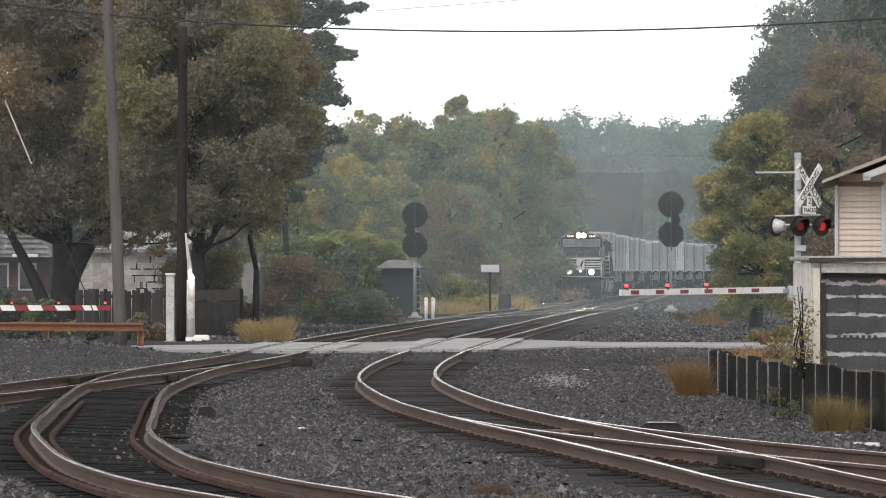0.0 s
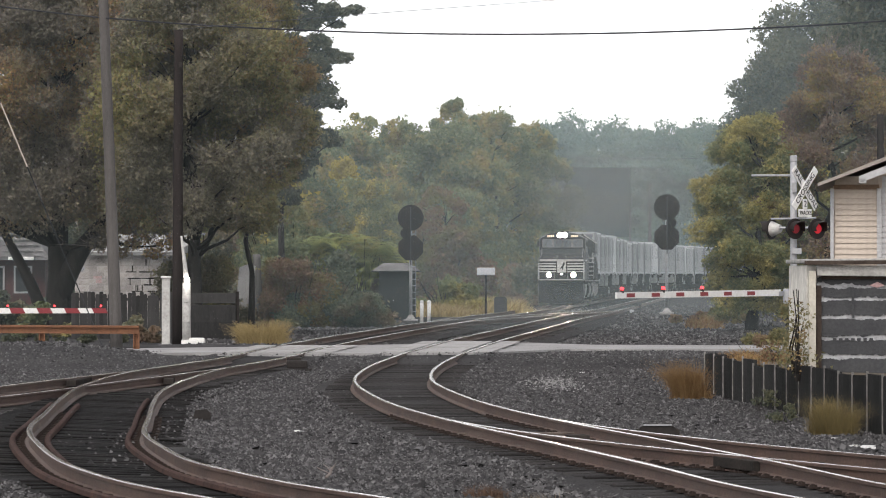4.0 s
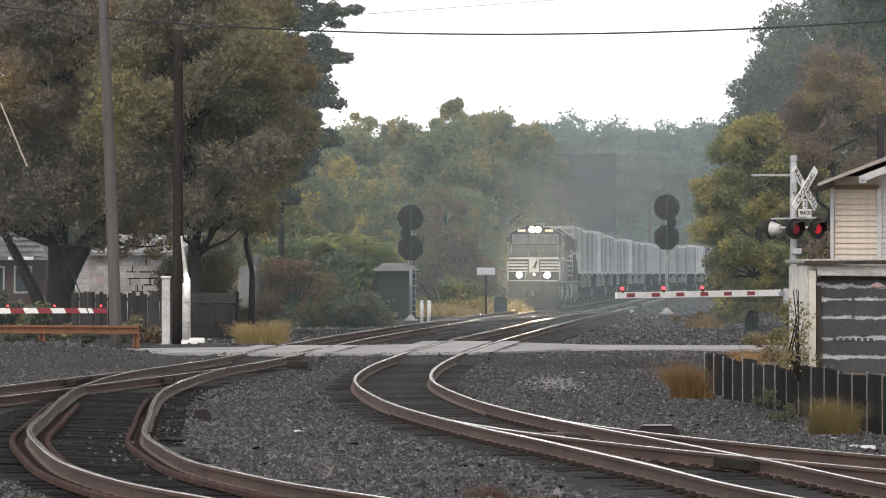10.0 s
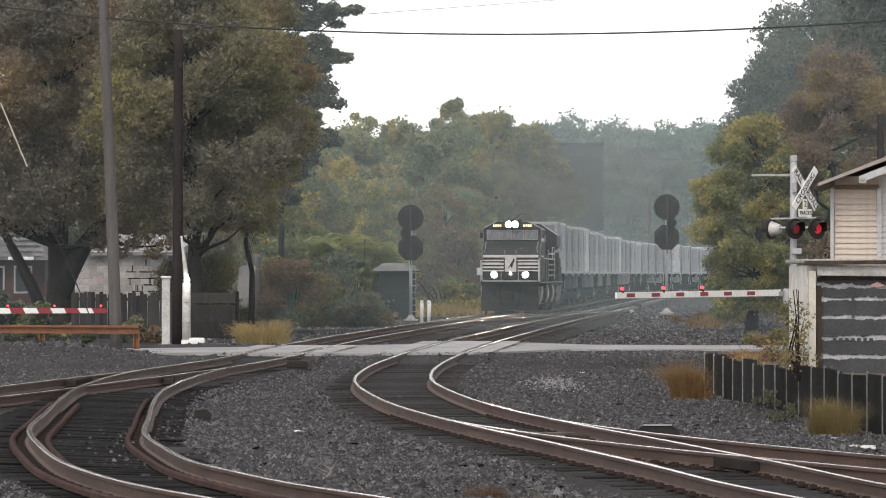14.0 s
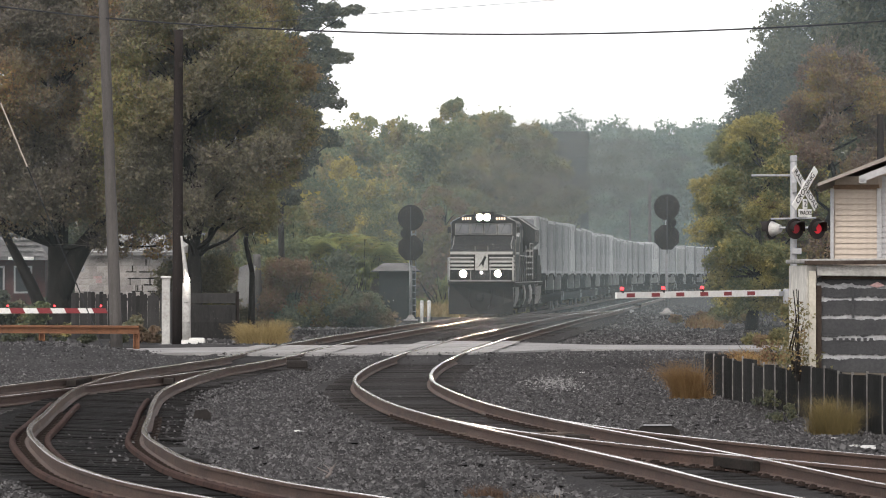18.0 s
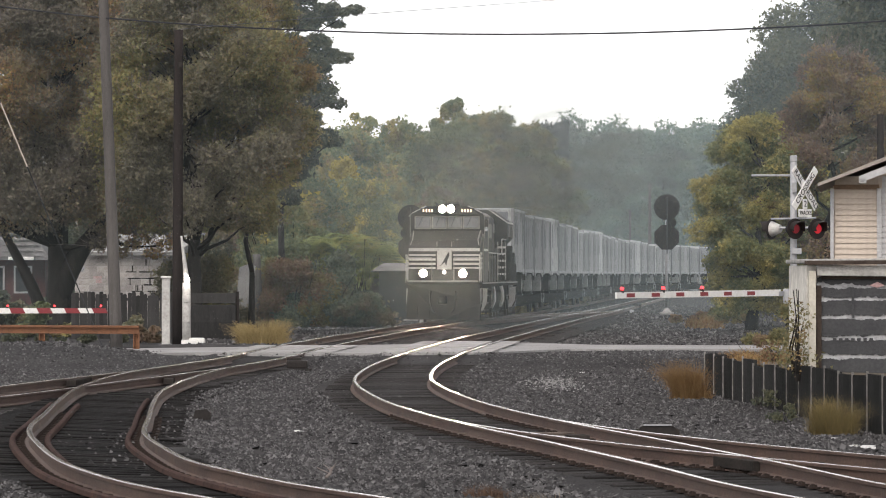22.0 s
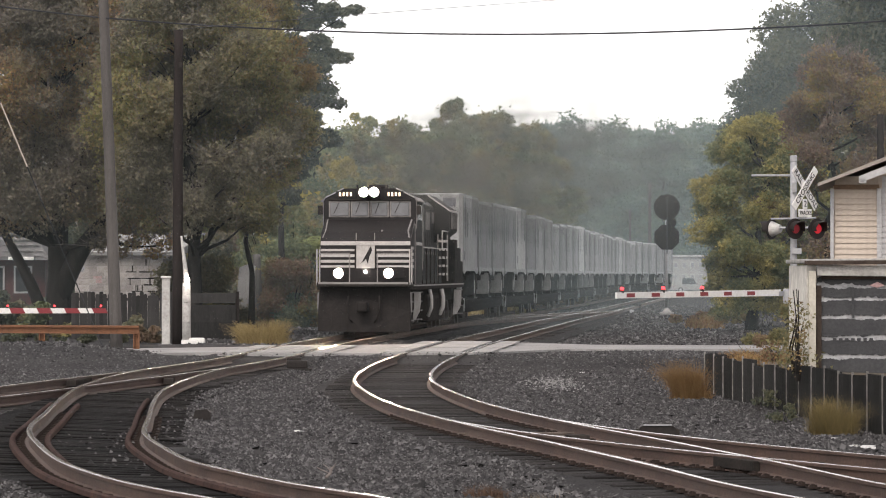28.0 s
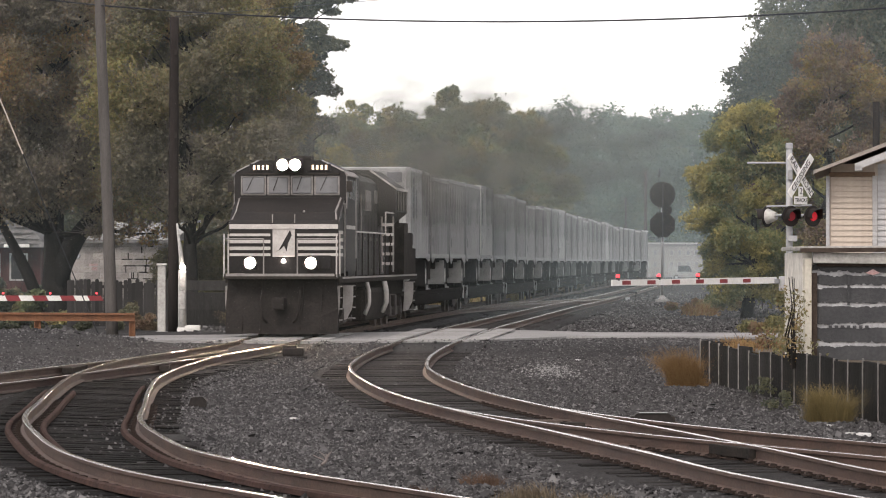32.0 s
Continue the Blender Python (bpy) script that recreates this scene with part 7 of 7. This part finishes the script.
        add("tail_pipe", t, "dirty_black", "", tubes=[((sx * 1.2, 22.1, 3.2), (sx * 1.2, 22.1, 3.6), 0.06)])
    # deck, underframe, tanks
    deck = add("deck", t, "dirty_black", "", [((0, 13.2, 1.53), (3.08, 25.2, 0.18))], bevel=0.03)
    add("underframe", deck, "dirty_black", "", [((0, 12.9, 1.22), (2.2, 24.4, 0.46))])
    add("fuel_tank", t, "dirty_black", "black fuel tank between the trucks", [((0, 12.2, 0.78), (2.85, 6.0, 0.98))], bevel=0.15)
    for sx in (-1, 1):
        add("sill_stripe", deck, "loco_grey", "dusty pale line along the sill", [((sx * 1.545, 13.4, 1.58), (0.02, 24.2, 0.05))])
        for y in (8.6, 13.9, 14.3):
            bm = bm_new()
            pipe(bm, [(sx * 1.5, y, 1.42), (sx * 1.56, y + 0.05, 1.15), (sx * 1.56, y + 0.05, 0.8), (sx * 1.44, y, 0.5)], 0.06, 8)
            part("air_pipe", bm, M["loco_white"], t, "pale bent pipe beside the tank", smooth=True)
    # platform, ditch lights, plow, coupler
    pl = add("front_platform", t, "dirty_black", "", [((0, 0.52, 1.62), (3.0, 0.95, 0.14))], bevel=0.02)
    for x in (-0.81, 0.81):
        b = add("ditch_light_housing", pl, "loco_black", "", [((x, 0.4, 1.98), (0.34, 0.08, 0.34))], bevel=0.03)
        bm = bm_new()
        ring(bm, (x, 1.98), 0.15, 0.17, 0.06, 0.38)
        part("light_barrel", bm, M["loco_black"], b)
        bm = bm_new()
        tube(bm, (x, 0.3, 1.98), (x, 0.35, 1.98), 0.148, 0.148, 18)
        part("ditch_light", bm, M["headlight"], b, "glaring ditch light")
    bm = bm_new()
    tube(bm, (0.0, 0.84, 2.03), (0.0, 0.92, 2.03), 0.05, 0.05, 12)
    part("nose_lamp", bm, M["lamp"], nose, "small bright nose lamp")
    plow = add("plow", t, "plow_black", "black snow plow", prisms=[([(-1.5, 0.35, 0.1), (0, -0.05, 0.1), (1.5, 0.35, 0.1), (1.5, 0.45, 0.75), (1.46, 0.6, 1.55), (-1.46, 0.6, 1.55), (-1.5, 0.45, 0.75)], (0, 0.35, 0))])
    for x in (-1.05, -0.55, 0.55, 1.05):
        add("rib", plow, "plow_black", "", prisms=[([(x - 0.02, 0.3 - 0.26 * (1.5 - abs(x)), 0.2), (x - 0.02, 0.58, 1.5), (x - 0.02, 0.4, 0.2)], (0.04, 0, 0))])
    cp = add("coupler", t, "plow_black", "sooty coupler", [((0, -0.1, 0.9), (0.34, 0.7, 0.32))], bevel=0.06)
    for x in (-0.5, 0.5):
        bm = bm_new()
        pipe(bm, [(x, 0.3, 1.25), (x * 1.05, 0.05, 0.9), (x * 0.9, 0.02, 0.5), (x * 0.7, 0.08, 0.4)], 0.03, 8)
        part("air_hose", bm, M["plow_black"], cp, smooth=True)
    add("platform_edge", t, "loco_grey", "grey worn platform edge", [((0, 0.06, 1.66), (2.9, 0.05, 0.07))], bevel=0.01)
    # steps and handrails
    for sx in (-1, 1):
        for y, mat_name in ((0.62, "loco_grey"), (4.2, "loco_white"), (24.2, "loco_white")):
            for k in range(4):
                add("step", t, "loco_grey", "", [((sx * 1.4, y + 0.4, 0.45 + k * 0.3), (0.28, 0.6, 0.035))])
            for yy in (0.0, 0.78):
                lo = 0.4 if y > 1 else 0.3
                add("step_side", t, mat_name if yy == 0 else "dirty_black", "pale curved step side plate" if y > 1 else "dusty step side plate",
                    prisms=[([(sx * 1.2, y + yy, lo), (sx * 1.36, y + yy, lo + 0.03), (sx * 1.5, y + yy, lo + 0.3), (sx * 1.54, y + yy, lo + 0.6), (sx * 1.54, y + yy, 1.35), (sx * 1.26, y + yy, 1.35), (sx * 1.24, y + yy, lo + 0.55)], (0, 0.03, 0))])
        for y, top in ((0.1, 2.75), (0.95, 2.75), (2.3, 3.6)):
            add("handrail_post", t, "loco_white" if y < 2 else "loco_grey", "pale handrail post", tubes=[((sx * 1.5, y, 1.6), (sx * 1.5, y, top), 0.02)])
        for y in np.arange(5.4, 17.2, 1.8):
            add("handrail_post", t, "dirty_black", "", tubes=[((sx * 1.5, y, 1.6), (sx * 1.5, y, 2.85), 0.018)])
        add("handrail", t, "loco_white", "pale side handrail", tubes=[((sx * 1.5, 5.2, 2.85), (sx * 1.5, 14.6, 2.85), 0.024), ((sx * 1.5, 14.6, 2.85), (sx * 1.5, 14.6, 3.5), 0.024), ((sx * 1.5, 14.6, 3.5), (sx * 1.5, 17.3, 3.5), 0.024)])
        add("front_handrail", t, "loco_grey", "", tubes=[((sx * 0.45, 0.15, 2.62), (sx * 1.5, 0.12, 2.62), 0.018), ((sx * 0.45, 0.15, 1.65), (sx * 0.45, 0.15, 2.62), 0.018)])
    # trucks and wheelsets
    sets = []
    for y0 in (4.2, 20.6):
        for sx in (-1, 1):
            tf = add("truck_frame", t, "truck_grey", "dusty grey truck side frame", prisms=[([(sx * 1.02, y0 - 2.5, 0.4), (sx * 1.02, y0 - 2.5, 0.75), (sx * 1.02, y0 - 1.2, 0.98), (sx * 1.02, y0 + 1.2, 0.98), (sx * 1.02, y0 + 2.5, 0.75), (sx * 1.02, y0 + 2.5, 0.4), (sx * 1.02, y0 + 1.0, 0.3), (sx * 1.02, y0 - 1.0, 0.3)], (sx * 0.16, 0, 0))])
            for dy in (-2.0, 0.0, 2.0):
                add("axle_box", tf, "truck_grey", "", [((sx * 1.22, y0 + dy, 0.53), (0.14, 0.42, 0.4))], bevel=0.04)
                add("spring", tf, "dirty_black", "", tubes=[((sx * 1.2, y0 + dy - 0.4, 0.6), (sx * 1.2, y0 + dy - 0.4, 0.95), 0.09)])
        for dy in (-2.0, 0.0, 2.0):
            bm = bm_new()
            for sx in (-1, 1):
                tube(bm, (sx * 0.68, 0, 0), (sx * 0.82, 0, 0), 0.53, 0.53, 28)
                tube(bm, (sx * 0.66, 0, 0), (sx * 0.69, 0, 0), 0.56, 0.56, 28)
            tube(bm, (-0.8, 0, 0), (0.8, 0, 0), 0.09, 0.09, 10)
            ws = part("wheelset", bm, M["wheel"], t, "steel wheels on their axle")
            ws.matrix_basis = pose(0, y0 + dy, 0.53)
            sets.append((ws, y0 + dy))
    return t, sets


M["loco_black"] = make_mat("weathered_black_paint", (0.010, 0.0086, 0.0083), (0.022, 0.0185, 0.0175), rough=0.55, scale=1.2, fine=16, bump=0.1, spec=0.2)
M["plow_black"] = make_mat("sooty_plow_black", (0.015, 0.0132, 0.0125), (0.03, 0.026, 0.024), rough=0.85, scale=2, fine=20, bump=0.3, spec=0.05)
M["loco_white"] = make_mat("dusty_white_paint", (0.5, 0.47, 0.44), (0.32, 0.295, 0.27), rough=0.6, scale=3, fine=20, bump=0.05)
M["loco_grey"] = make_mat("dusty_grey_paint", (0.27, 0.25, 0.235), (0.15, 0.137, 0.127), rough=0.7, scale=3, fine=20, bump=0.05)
M["truck_grey"] = make_mat("road_dust_steel", (0.09, 0.078, 0.072), (0.045, 0.038, 0.035), rough=0.9, scale=3, fine=20)
# pale base colour stands in for the sky mirrored in the cab windows
M["pale_glass"] = make_mat("cab_glass", (0.16, 0.16, 0.165), (0.11, 0.11, 0.112), rough=0.12, scale=1, fine=4, bump=0)
LOCO, WHEELSETS = build_loco()
LOCO_LEN = 26.8


def build_flatcar():
    t = thing("flat_car", Matrix(), "long dark railway flat car carrying three short trailers", "railway car", "cars of the train")
    bm = bm_new()
    box(bm, (0, 0, 0.87), (2.6, 25.4, 0.14), bevel=0.02)
    dk = part("deck", bm, M["pit_black"], t)
    for sx in (-1, 1):
        bm = bm_new()
        prism(bm, [(sx * 1.2, -12.6, 0.8), (sx * 1.2, -10.6, 0.5), (sx * 1.2, 10.6, 0.5), (sx * 1.2, 12.6, 0.8)], (sx * 0.08, 0, 0))
        part("side_sill", bm, M["pit_black"], dk)
        for y in (-12.2, 12.2):
            bm = bm_new()
            box(bm, (sx * 1.28, y, 0.75), (0.05, 0.4, 0.5), bevel=0.01)
            part("step", bm, M["grey_flap"], t, "pale corner step")
    bm = bm_new()
    box(bm, (0, 0, 0.58), (0.9, 24.4, 0.5), bevel=0.02)
    part("centre_sill", bm, M["pit_black"], t)
    for y0 in (-9.9, 9.9):
        for sx in (-1, 1):
            bm = bm_new()
            prism(bm, [(sx * 0.95, -1.2, 0.35), (sx * 0.95, -0.5, 0.7), (sx * 0.95, 0.5, 0.7), (sx * 0.95, 1.2, 0.35), (sx * 0.95, 0.4, 0.2), (sx * 0.95, -0.4, 0.2)], (sx * 0.14, 0, 0), pose(0, y0, 0))
            part("truck_frame", bm, M["truck_grey"], t)
        for dy in (-0.9, 0.9):
            bm = bm_new()
            for sx in (-1, 1):
                tube(bm, (sx * 0.68, y0 + dy, 0.42), (sx * 0.8, y0 + dy, 0.42), 0.42, 0.42, 20)
            tube(bm, (-0.8, y0 + dy, 0.42), (0.8, y0 + dy, 0.42), 0.08, 0.08, 8)
            part("wheelset", bm, M["wheel"], t)
    for sy in (-1, 1):
        bm = bm_new()
        box(bm, (0, sy * 12.95, 0.85), (0.3, 0.6, 0.3), bevel=0.05)
        part("coupler", bm, M["wheel"], t)
    for y in (-12.2, -3.4, 5.4):
        bm = bm_new()
        prism(bm, [(-0.5, y, 0.94), (0.5, y, 0.94), (0.28, y, 1.9), (-0.28, y, 1.9)], (0, 0.25, 0))
        part("hitch", bm, M["dirty_black"], t, "black trailer hitch")
    return t


T_LEN = 8.15


def build_trailer(material, label, top=4.15, cooler=False, ribs=5, marks=2, seed=1):
    """Short road trailer, nose along -Y, its wheels on z = 0."""
    t = thing("semi_trailer", Matrix(), label, "trailer", "trailers of the train")
    L, W, z0, z1 = T_LEN, 2.58, 1.14, top
    rd = random.Random(seed)
    bm = bm_new()
    box(bm, (0, L / 2, (z0 + z1) / 2), (W, L, z1 - z0), bevel=0.06)
    body = part("body", bm, material, t)
    zm = (z0 + z1) / 2
    for sx in (-1, 1):
        side = sx * W / 2
        for i in range(1, ribs + 1):
            bm = bm_new()
            box(bm, (side + sx * 0.001, i * L / (ribs + 1), zm + 0.02), (0.012, 0.07, z1 - z0 - 0.3), bevel=0.002)
            part("side_post", bm, M["trailer_post"] if rd.random() < 0.15 else material, body)
        for z, h, mat_name in ((z0 + 0.07, 0.15, "trailer_rail"), (z1 - 0.06, 0.11, "trailer_bright")):
            bm = bm_new()
            box(bm, (side + sx * 0.01, L / 2, z), (0.03, L, h), bevel=0.006)
            part("side_rail", bm, M[mat_name], body, "metal rail along the side")
        for y in (0.0, L):
            bm = bm_new()
            box(bm, (side - sx * 0.07, y, zm), (0.17, 0.12, z1 - z0 + 0.03), bevel=0.02)
            part("corner_post", bm, M["trailer_bright" if seed in (3, 4) and y == 0 else "trailer_post"], body, "metal corner post")
        # dark band added at the rear end to read as the shaded gap
        bm = bm_new()
        box(bm, (side + sx * 0.002, L - 0.2, zm), (0.016, 0.4, z1 - z0 - 0.05), bevel=0.003)
        part("gap_shade_band", bm, M["trailer_mark" if seed in (1, 2, 5) else "trailer_post"], body, "dark band that stands in for the shaded gap behind")
        if seed in (3, 4):
            bm = bm_new()
            box(bm, (side + sx * 0.002, 0.2, zm), (0.016, 0.4, z1 - z0 - 0.05), bevel=0.003)
            part("front_frame", bm, M["trailer_bright"], body, "bright metal front edge")
        # upright lettering near both ends, as plain bars
        for y, zc, h, q in ((0.95, z1 - 1.0, 1.4, 0.62), (L - 1.5, z1 - 1.0, 1.15, 0.6), (2.2, z1 - 1.2, 1.0, 0.34))[:marks + 1]:
            n = 5 if q > 0.2 else 3
            for k in range(n):
                bm = bm_new()
                hh = h / n
                box(bm, (side + sx * 0.022, y + rd.uniform(-0.02, 0.02), zc - h / 2 + (k + 0.5) * hh), (0.012, q * rd.uniform(0.8, 1.0), hh * 0.86))
                part("lettering_bar", bm, M["trailer_mark"], body, "plain dark bar of upright lettering")
        bm = bm_new()
        box(bm, (side + sx * 0.022, 0.6, z0 + 0.6), (0.012, 0.3, 0.34))
        part("placard", bm, M["trailer_mark"], body, "small dark placard")
        # bottom edge hangs lower at its ends
        d = rd.uniform(0.12, 0.24)
        for pts in ([(side, 0.05, z0 + 0.02), (side, 0.05, z0 - d * 0.4), (side, 0.5, z0 - d), (side, 1.6, z0 + 0.02)],
                    [(side, L - 0.05, z0 + 0.02), (side, L - 0.05, z0 - d * 0.7), (side, L - 0.6, z0 - d), (side, L - 2.0, z0 + 0.02)]):
            bm = bm_new()
            prism(bm, pts, (sx * 0.025, 0, 0))
            part("side_skirt", bm, material, body, "hanging end of the lower side edge")
        # legs, wheels, flaps
        bm = bm_new()
        box(bm, (sx * 0.95, 2.0, 0.62), (0.13, 0.15, 1.15), bevel=0.01)
        box(bm, (sx * 0.95, 2.0, 0.03), (0.28, 0.32, 0.06), bevel=0.01)
        part("landing_leg", bm, M["grey_flap"], t, "grey landing leg")
        bm = bm_new()
        tube(bm, (sx * 0.95, 2.05, 0.3), (sx * 0.85, 3.2, 1.08), 0.035, 0.035, 6)
        part("leg_brace", bm, M["dirty_black"], t)
        y = L - 1.15
        bm = bm_new()
        for q in (0.0, 0.31):
            tube(bm, (sx * (1.25 - q), y, 0.5), (sx * (0.99 - q), y, 0.5), 0.5, 0.5, 22)
        wh = part("wheel_pair", bm, M["rubber"], t, "double tyre")
        bm = bm_new()
        tube(bm, (sx * 1.255, y, 0.5), (sx * 1.2, y, 0.5), 0.28, 0.28, 16)
        part("rim", bm, M["dirty_white"], wh)
        for y, mat_name in ((L - 0.45, "rubber"), (L - 1.85, "grey_flap" if seed in (2, 4, 5) else "rubber")):
            bm = bm_new()
            box(bm, (sx * 0.95, y, 0.62), (0.64, 0.03, 0.9))
            part("mudflap", bm, M[mat_name], t, "hanging mudflap")
        bm = bm_new()
        box(bm, (sx * 1.15, 0.55, 0.72), (0.06, 0.75, 0.7), bevel=0.03)
        part("side_plate", bm, M["grey_flap" if seed in (1, 4) else "dirty_black"], t, "plate below the body")
        bm = bm_new()
        box(bm, (sx * 0.64, L + 0.01, zm), (1.2, 0.04, z1 - z0 - 0.2), bevel=0.01)
        part("rear_door", bm, material, body)
    bm = bm_new()
    box(bm, (0, L - 1.2, 0.88), (1.9, 1.6, 0.28), bevel=0.04)
    part("axle_frame", bm, M["dirty_black"], t)
    bm = bm_new()
    box(bm, (0, L / 2, z0 - 0.08), (2.2, L - 0.4, 0.14))
    part("underframe", bm, M["pit_black"], t)
    if cooler:
        bm = bm_new()
        box(bm, (0, -0.14, z1 - 0.75), (2.0, 0.26, 1.3), bevel=0.06)
        u = part("cooling_unit", bm, M["white"], body, "white cooling unit on the trailer's nose")
        bm = bm_new()
        box(bm, (0, -0.28, z1 - 0.9), (1.3, 0.02, 0.7), bevel=0.005)
        part("grille", bm, M["dirty_black"], u)
    else:
        bm = bm_new()
        box(bm, (0.75, -0.05, z1 - 0.32), (0.5, 0.08, 0.34), bevel=0.03)
        part("nose_box", bm, M["trailer_mark"], body, "dark box on the trailer's nose")
    for y in (0.3, L - 0.3):
        bm = bm_new()
        box(bm, (0, y, z1 + 0.01), (W - 0.1, 0.4, 0.03), bevel=0.01)
        part("roof_cap", bm, M["trailer_bright"], body, "bright metal roof cap")
    return t


M["trailer_bright"] = make_mat("trailer_bright_metal", (0.5, 0.5, 0.49), (0.36, 0.36, 0.355), rough=0.35, metal=0.3, scale=3, fine=20, bump=0.05)
M["trailer_rail"] = make_mat("trailer_rail_grey", (0.36, 0.36, 0.36), (0.25, 0.25, 0.25), rough=0.5, metal=0.3, scale=3, fine=20, bump=0.05)
M["trailer_pale"] = make_mat("trailer_sheet_bright", (0.5, 0.495, 0.485), (0.4, 0.39, 0.38), rough=0.5, scale=0.6, fine=6, bump=0.05, stretch=(1, 1, 0.25))
M["trailer_dull"] = make_mat("trailer_sheet_dull", (0.3, 0.297, 0.29), (0.2, 0.197, 0.19), rough=0.55, scale=0.6, fine=6, bump=0.05, obj_var=0.1, stretch=(1, 1, 0.25))
M["trailer_mark"] = make_mat("trailer_mark_dark", (0.1, 0.1, 0.108), (0.16, 0.16, 0.17), rough=0.6, scale=3, fine=20, bump=0)


LINE_Y = np.arange(10.0, 800.0, 1.0)
LINE_S = np.r_[0, np.cumsum(np.hypot(np.diff([main_x(y) for y in LINE_Y]), 1.0))]
S0 = float(np.interp(284.0, LINE_Y, LINE_S))


def rail_pose(back, z=0.0):
    """Pose on the main track, back metres behind where the train's front begins."""
    y = float(np.interp(S0 + back, LINE_S, LINE_Y))
    a = math.degrees(math.atan2(main_x(y + 6) - main_x(y - 6), 12.0))
    return pose(main_x(y), y, z + track_z(y), 0, 0, -a)


SPEED = 5.615
CARS = []
TRAILERS = []
kinds = (build_trailer(M["trailer"], "white short box trailer with upright lettering riding on a flat car", 4.15, ribs=5, seed=1),
         build_trailer(M["trailer_grey"], "grey short box trailer riding on a flat car", 4.03, ribs=4, marks=1, seed=2),
         build_trailer(M["trailer"], "low white short box trailer riding on a flat car", 3.93, ribs=7, marks=0, seed=3),
         build_trailer(M["trailer_pale"], "bright white short trailer with a cooling unit on a flat car", 4.23, True, 3, 1, 4),
         build_trailer(M["trailer_dull"], "dull grey short box trailer with lettering on a flat car", 4.12, ribs=6, seed=5))
used = set()
order = (0, 1, 4, 0, 3, 1, 0, 4, 2, 1, 0, 0, 3, 4, 1, 0, 2, 0, 4, 1, 0, 3, 0, 1, 2, 0, 4, 0, 1, 0, 3, 0, 4, 1, 0, 2, 0, 1, 4, 0, 3, 1)
car = build_flatcar()
for i in range(10):
    back = LOCO_LEN + 13.3 + i * 26.4
    c = car if i == 0 else copy_thing(car, Matrix())
    CARS.append((c, back))
    for k in (0, 1, 2):
        j = order[3 * i + k]
        tr = kinds[j] if j not in used else copy_thing(kinds[j], Matrix())
        used.add(j)
        TRAILERS.append((tr, back - 12.75 + k * 8.85))


# ---- exhaust smoke: soft drifting pieces that travel with the train ----
def smoke_mat(name, colour, cover):
    m = bpy.data.materials.new(name)
    m.use_nodes = True
    n, l = m.node_tree.nodes, m.node_tree.links
    o = next(k for k in n if k.type == "OUTPUT_MATERIAL")
    df, tp, ms = n.new("ShaderNodeBsdfDiffuse"), n.new("ShaderNodeBsdfTransparent"), n.new("ShaderNodeMixShader")
    df.inputs["Color"].default_value = (*colour, 1)
    tc, g, t = n.new("ShaderNodeTexCoord"), n.new("ShaderNodeTexGradient"), n.new("ShaderNodeTexNoise")
    g.gradient_type = "SPHERICAL"
    t.inputs["Scale"].default_value = 3.0
    t.inputs["Detail"].default_value = 5
    mp = n.new("ShaderNodeMapping")
    l.new(tc.outputs["Object"], mp.inputs["Vector"])
    l.new(tc.outputs["Object"], t.inputs["Vector"])
    l.new(mp.outputs["Vector"], g.inputs["Vector"])
    r = n.new("ShaderNodeMapRange")
    r.inputs["From Min"].default_value, r.inputs["From Max"].default_value = 0.3, 0.7
    l.new(t.outputs["Fac"], r.inputs["Value"])
    k = n.new("ShaderNodeMath")
    k.operation = "MULTIPLY"
    l.new(r.outputs["Result"], k.inputs[0])
    r2 = n.new("ShaderNodeMapRange")
    r2.inputs["From Max"].default_value = 0.55
    r2.inputs["To Max"].default_value = cover
    l.new(g.outputs["Fac"], r2.inputs["Value"])
    l.new(r2.outputs["Result"], k.inputs[1])
    l.new(k.outputs[0], ms.inputs["Fac"])
    l.new(tp.outputs[0], ms.inputs[1])
    l.new(df.outputs[0], ms.inputs[2])
    l.new(ms.outputs[0], o.inputs["Surface"])
    return m


M["smoke"] = smoke_mat("exhaust_smoke", (0.11, 0.108, 0.096), 0.64)
SMOKE = []
for back, x, z, w, h in ((11, 0.6, 7.0, 3.6, 2.4), (32, 1.5, 8.2, 6.8, 3.8), (66, 2.2, 8.8, 9.5, 4.4)):
    bm = bm_new()
    bmesh.ops.create_grid(bm, x_segments=14, y_segments=14, size=1.0, matrix=Matrix.Rotation(radians(90), 4, "X"))
    for v in bm.verts:
        v.co.y += 0.12 * (v.co.x ** 2 + v.co.z ** 2) + 0.05 * noise.noise(v.co * 2)
    o = part("smoke", bm, M["smoke"], smooth=True)
    o.scale = (w, w * 0.6, h)
    tagged(o, "thin brownish diesel smoke drifting over the train", "smoke", kind="stuff")
    SMOKE.append((o, back, x, z))
TIMES = (0, 4, 8, 12, 16, 20, 24, 28, 32)


def motions():
    walk(LOCO, [(t, rail_pose(-SPEED * t)) for t in TIMES])
    for c, back in CARS:
        walk(c, [(t, rail_pose(-SPEED * t + back)) for t in TIMES])
    for tr, back in TRAILERS:
        walk(tr, [(t, rail_pose(-SPEED * t + back, 0.94)) for t in TIMES])
    for o, back, x, z in SMOKE:
        walk(o, [(t, rail_pose(-SPEED * t + back) @ pose(x + 0.02 * t, 0, z - 2.2 * (t / 32) ** 3)) for t in TIMES])
    for ws, y in WHEELSETS:
        walk(ws, [(k / 10, pose(0, y, 0.53, (k * 60.54) % 360, 0, 0)) for k in range(321)])


motions()
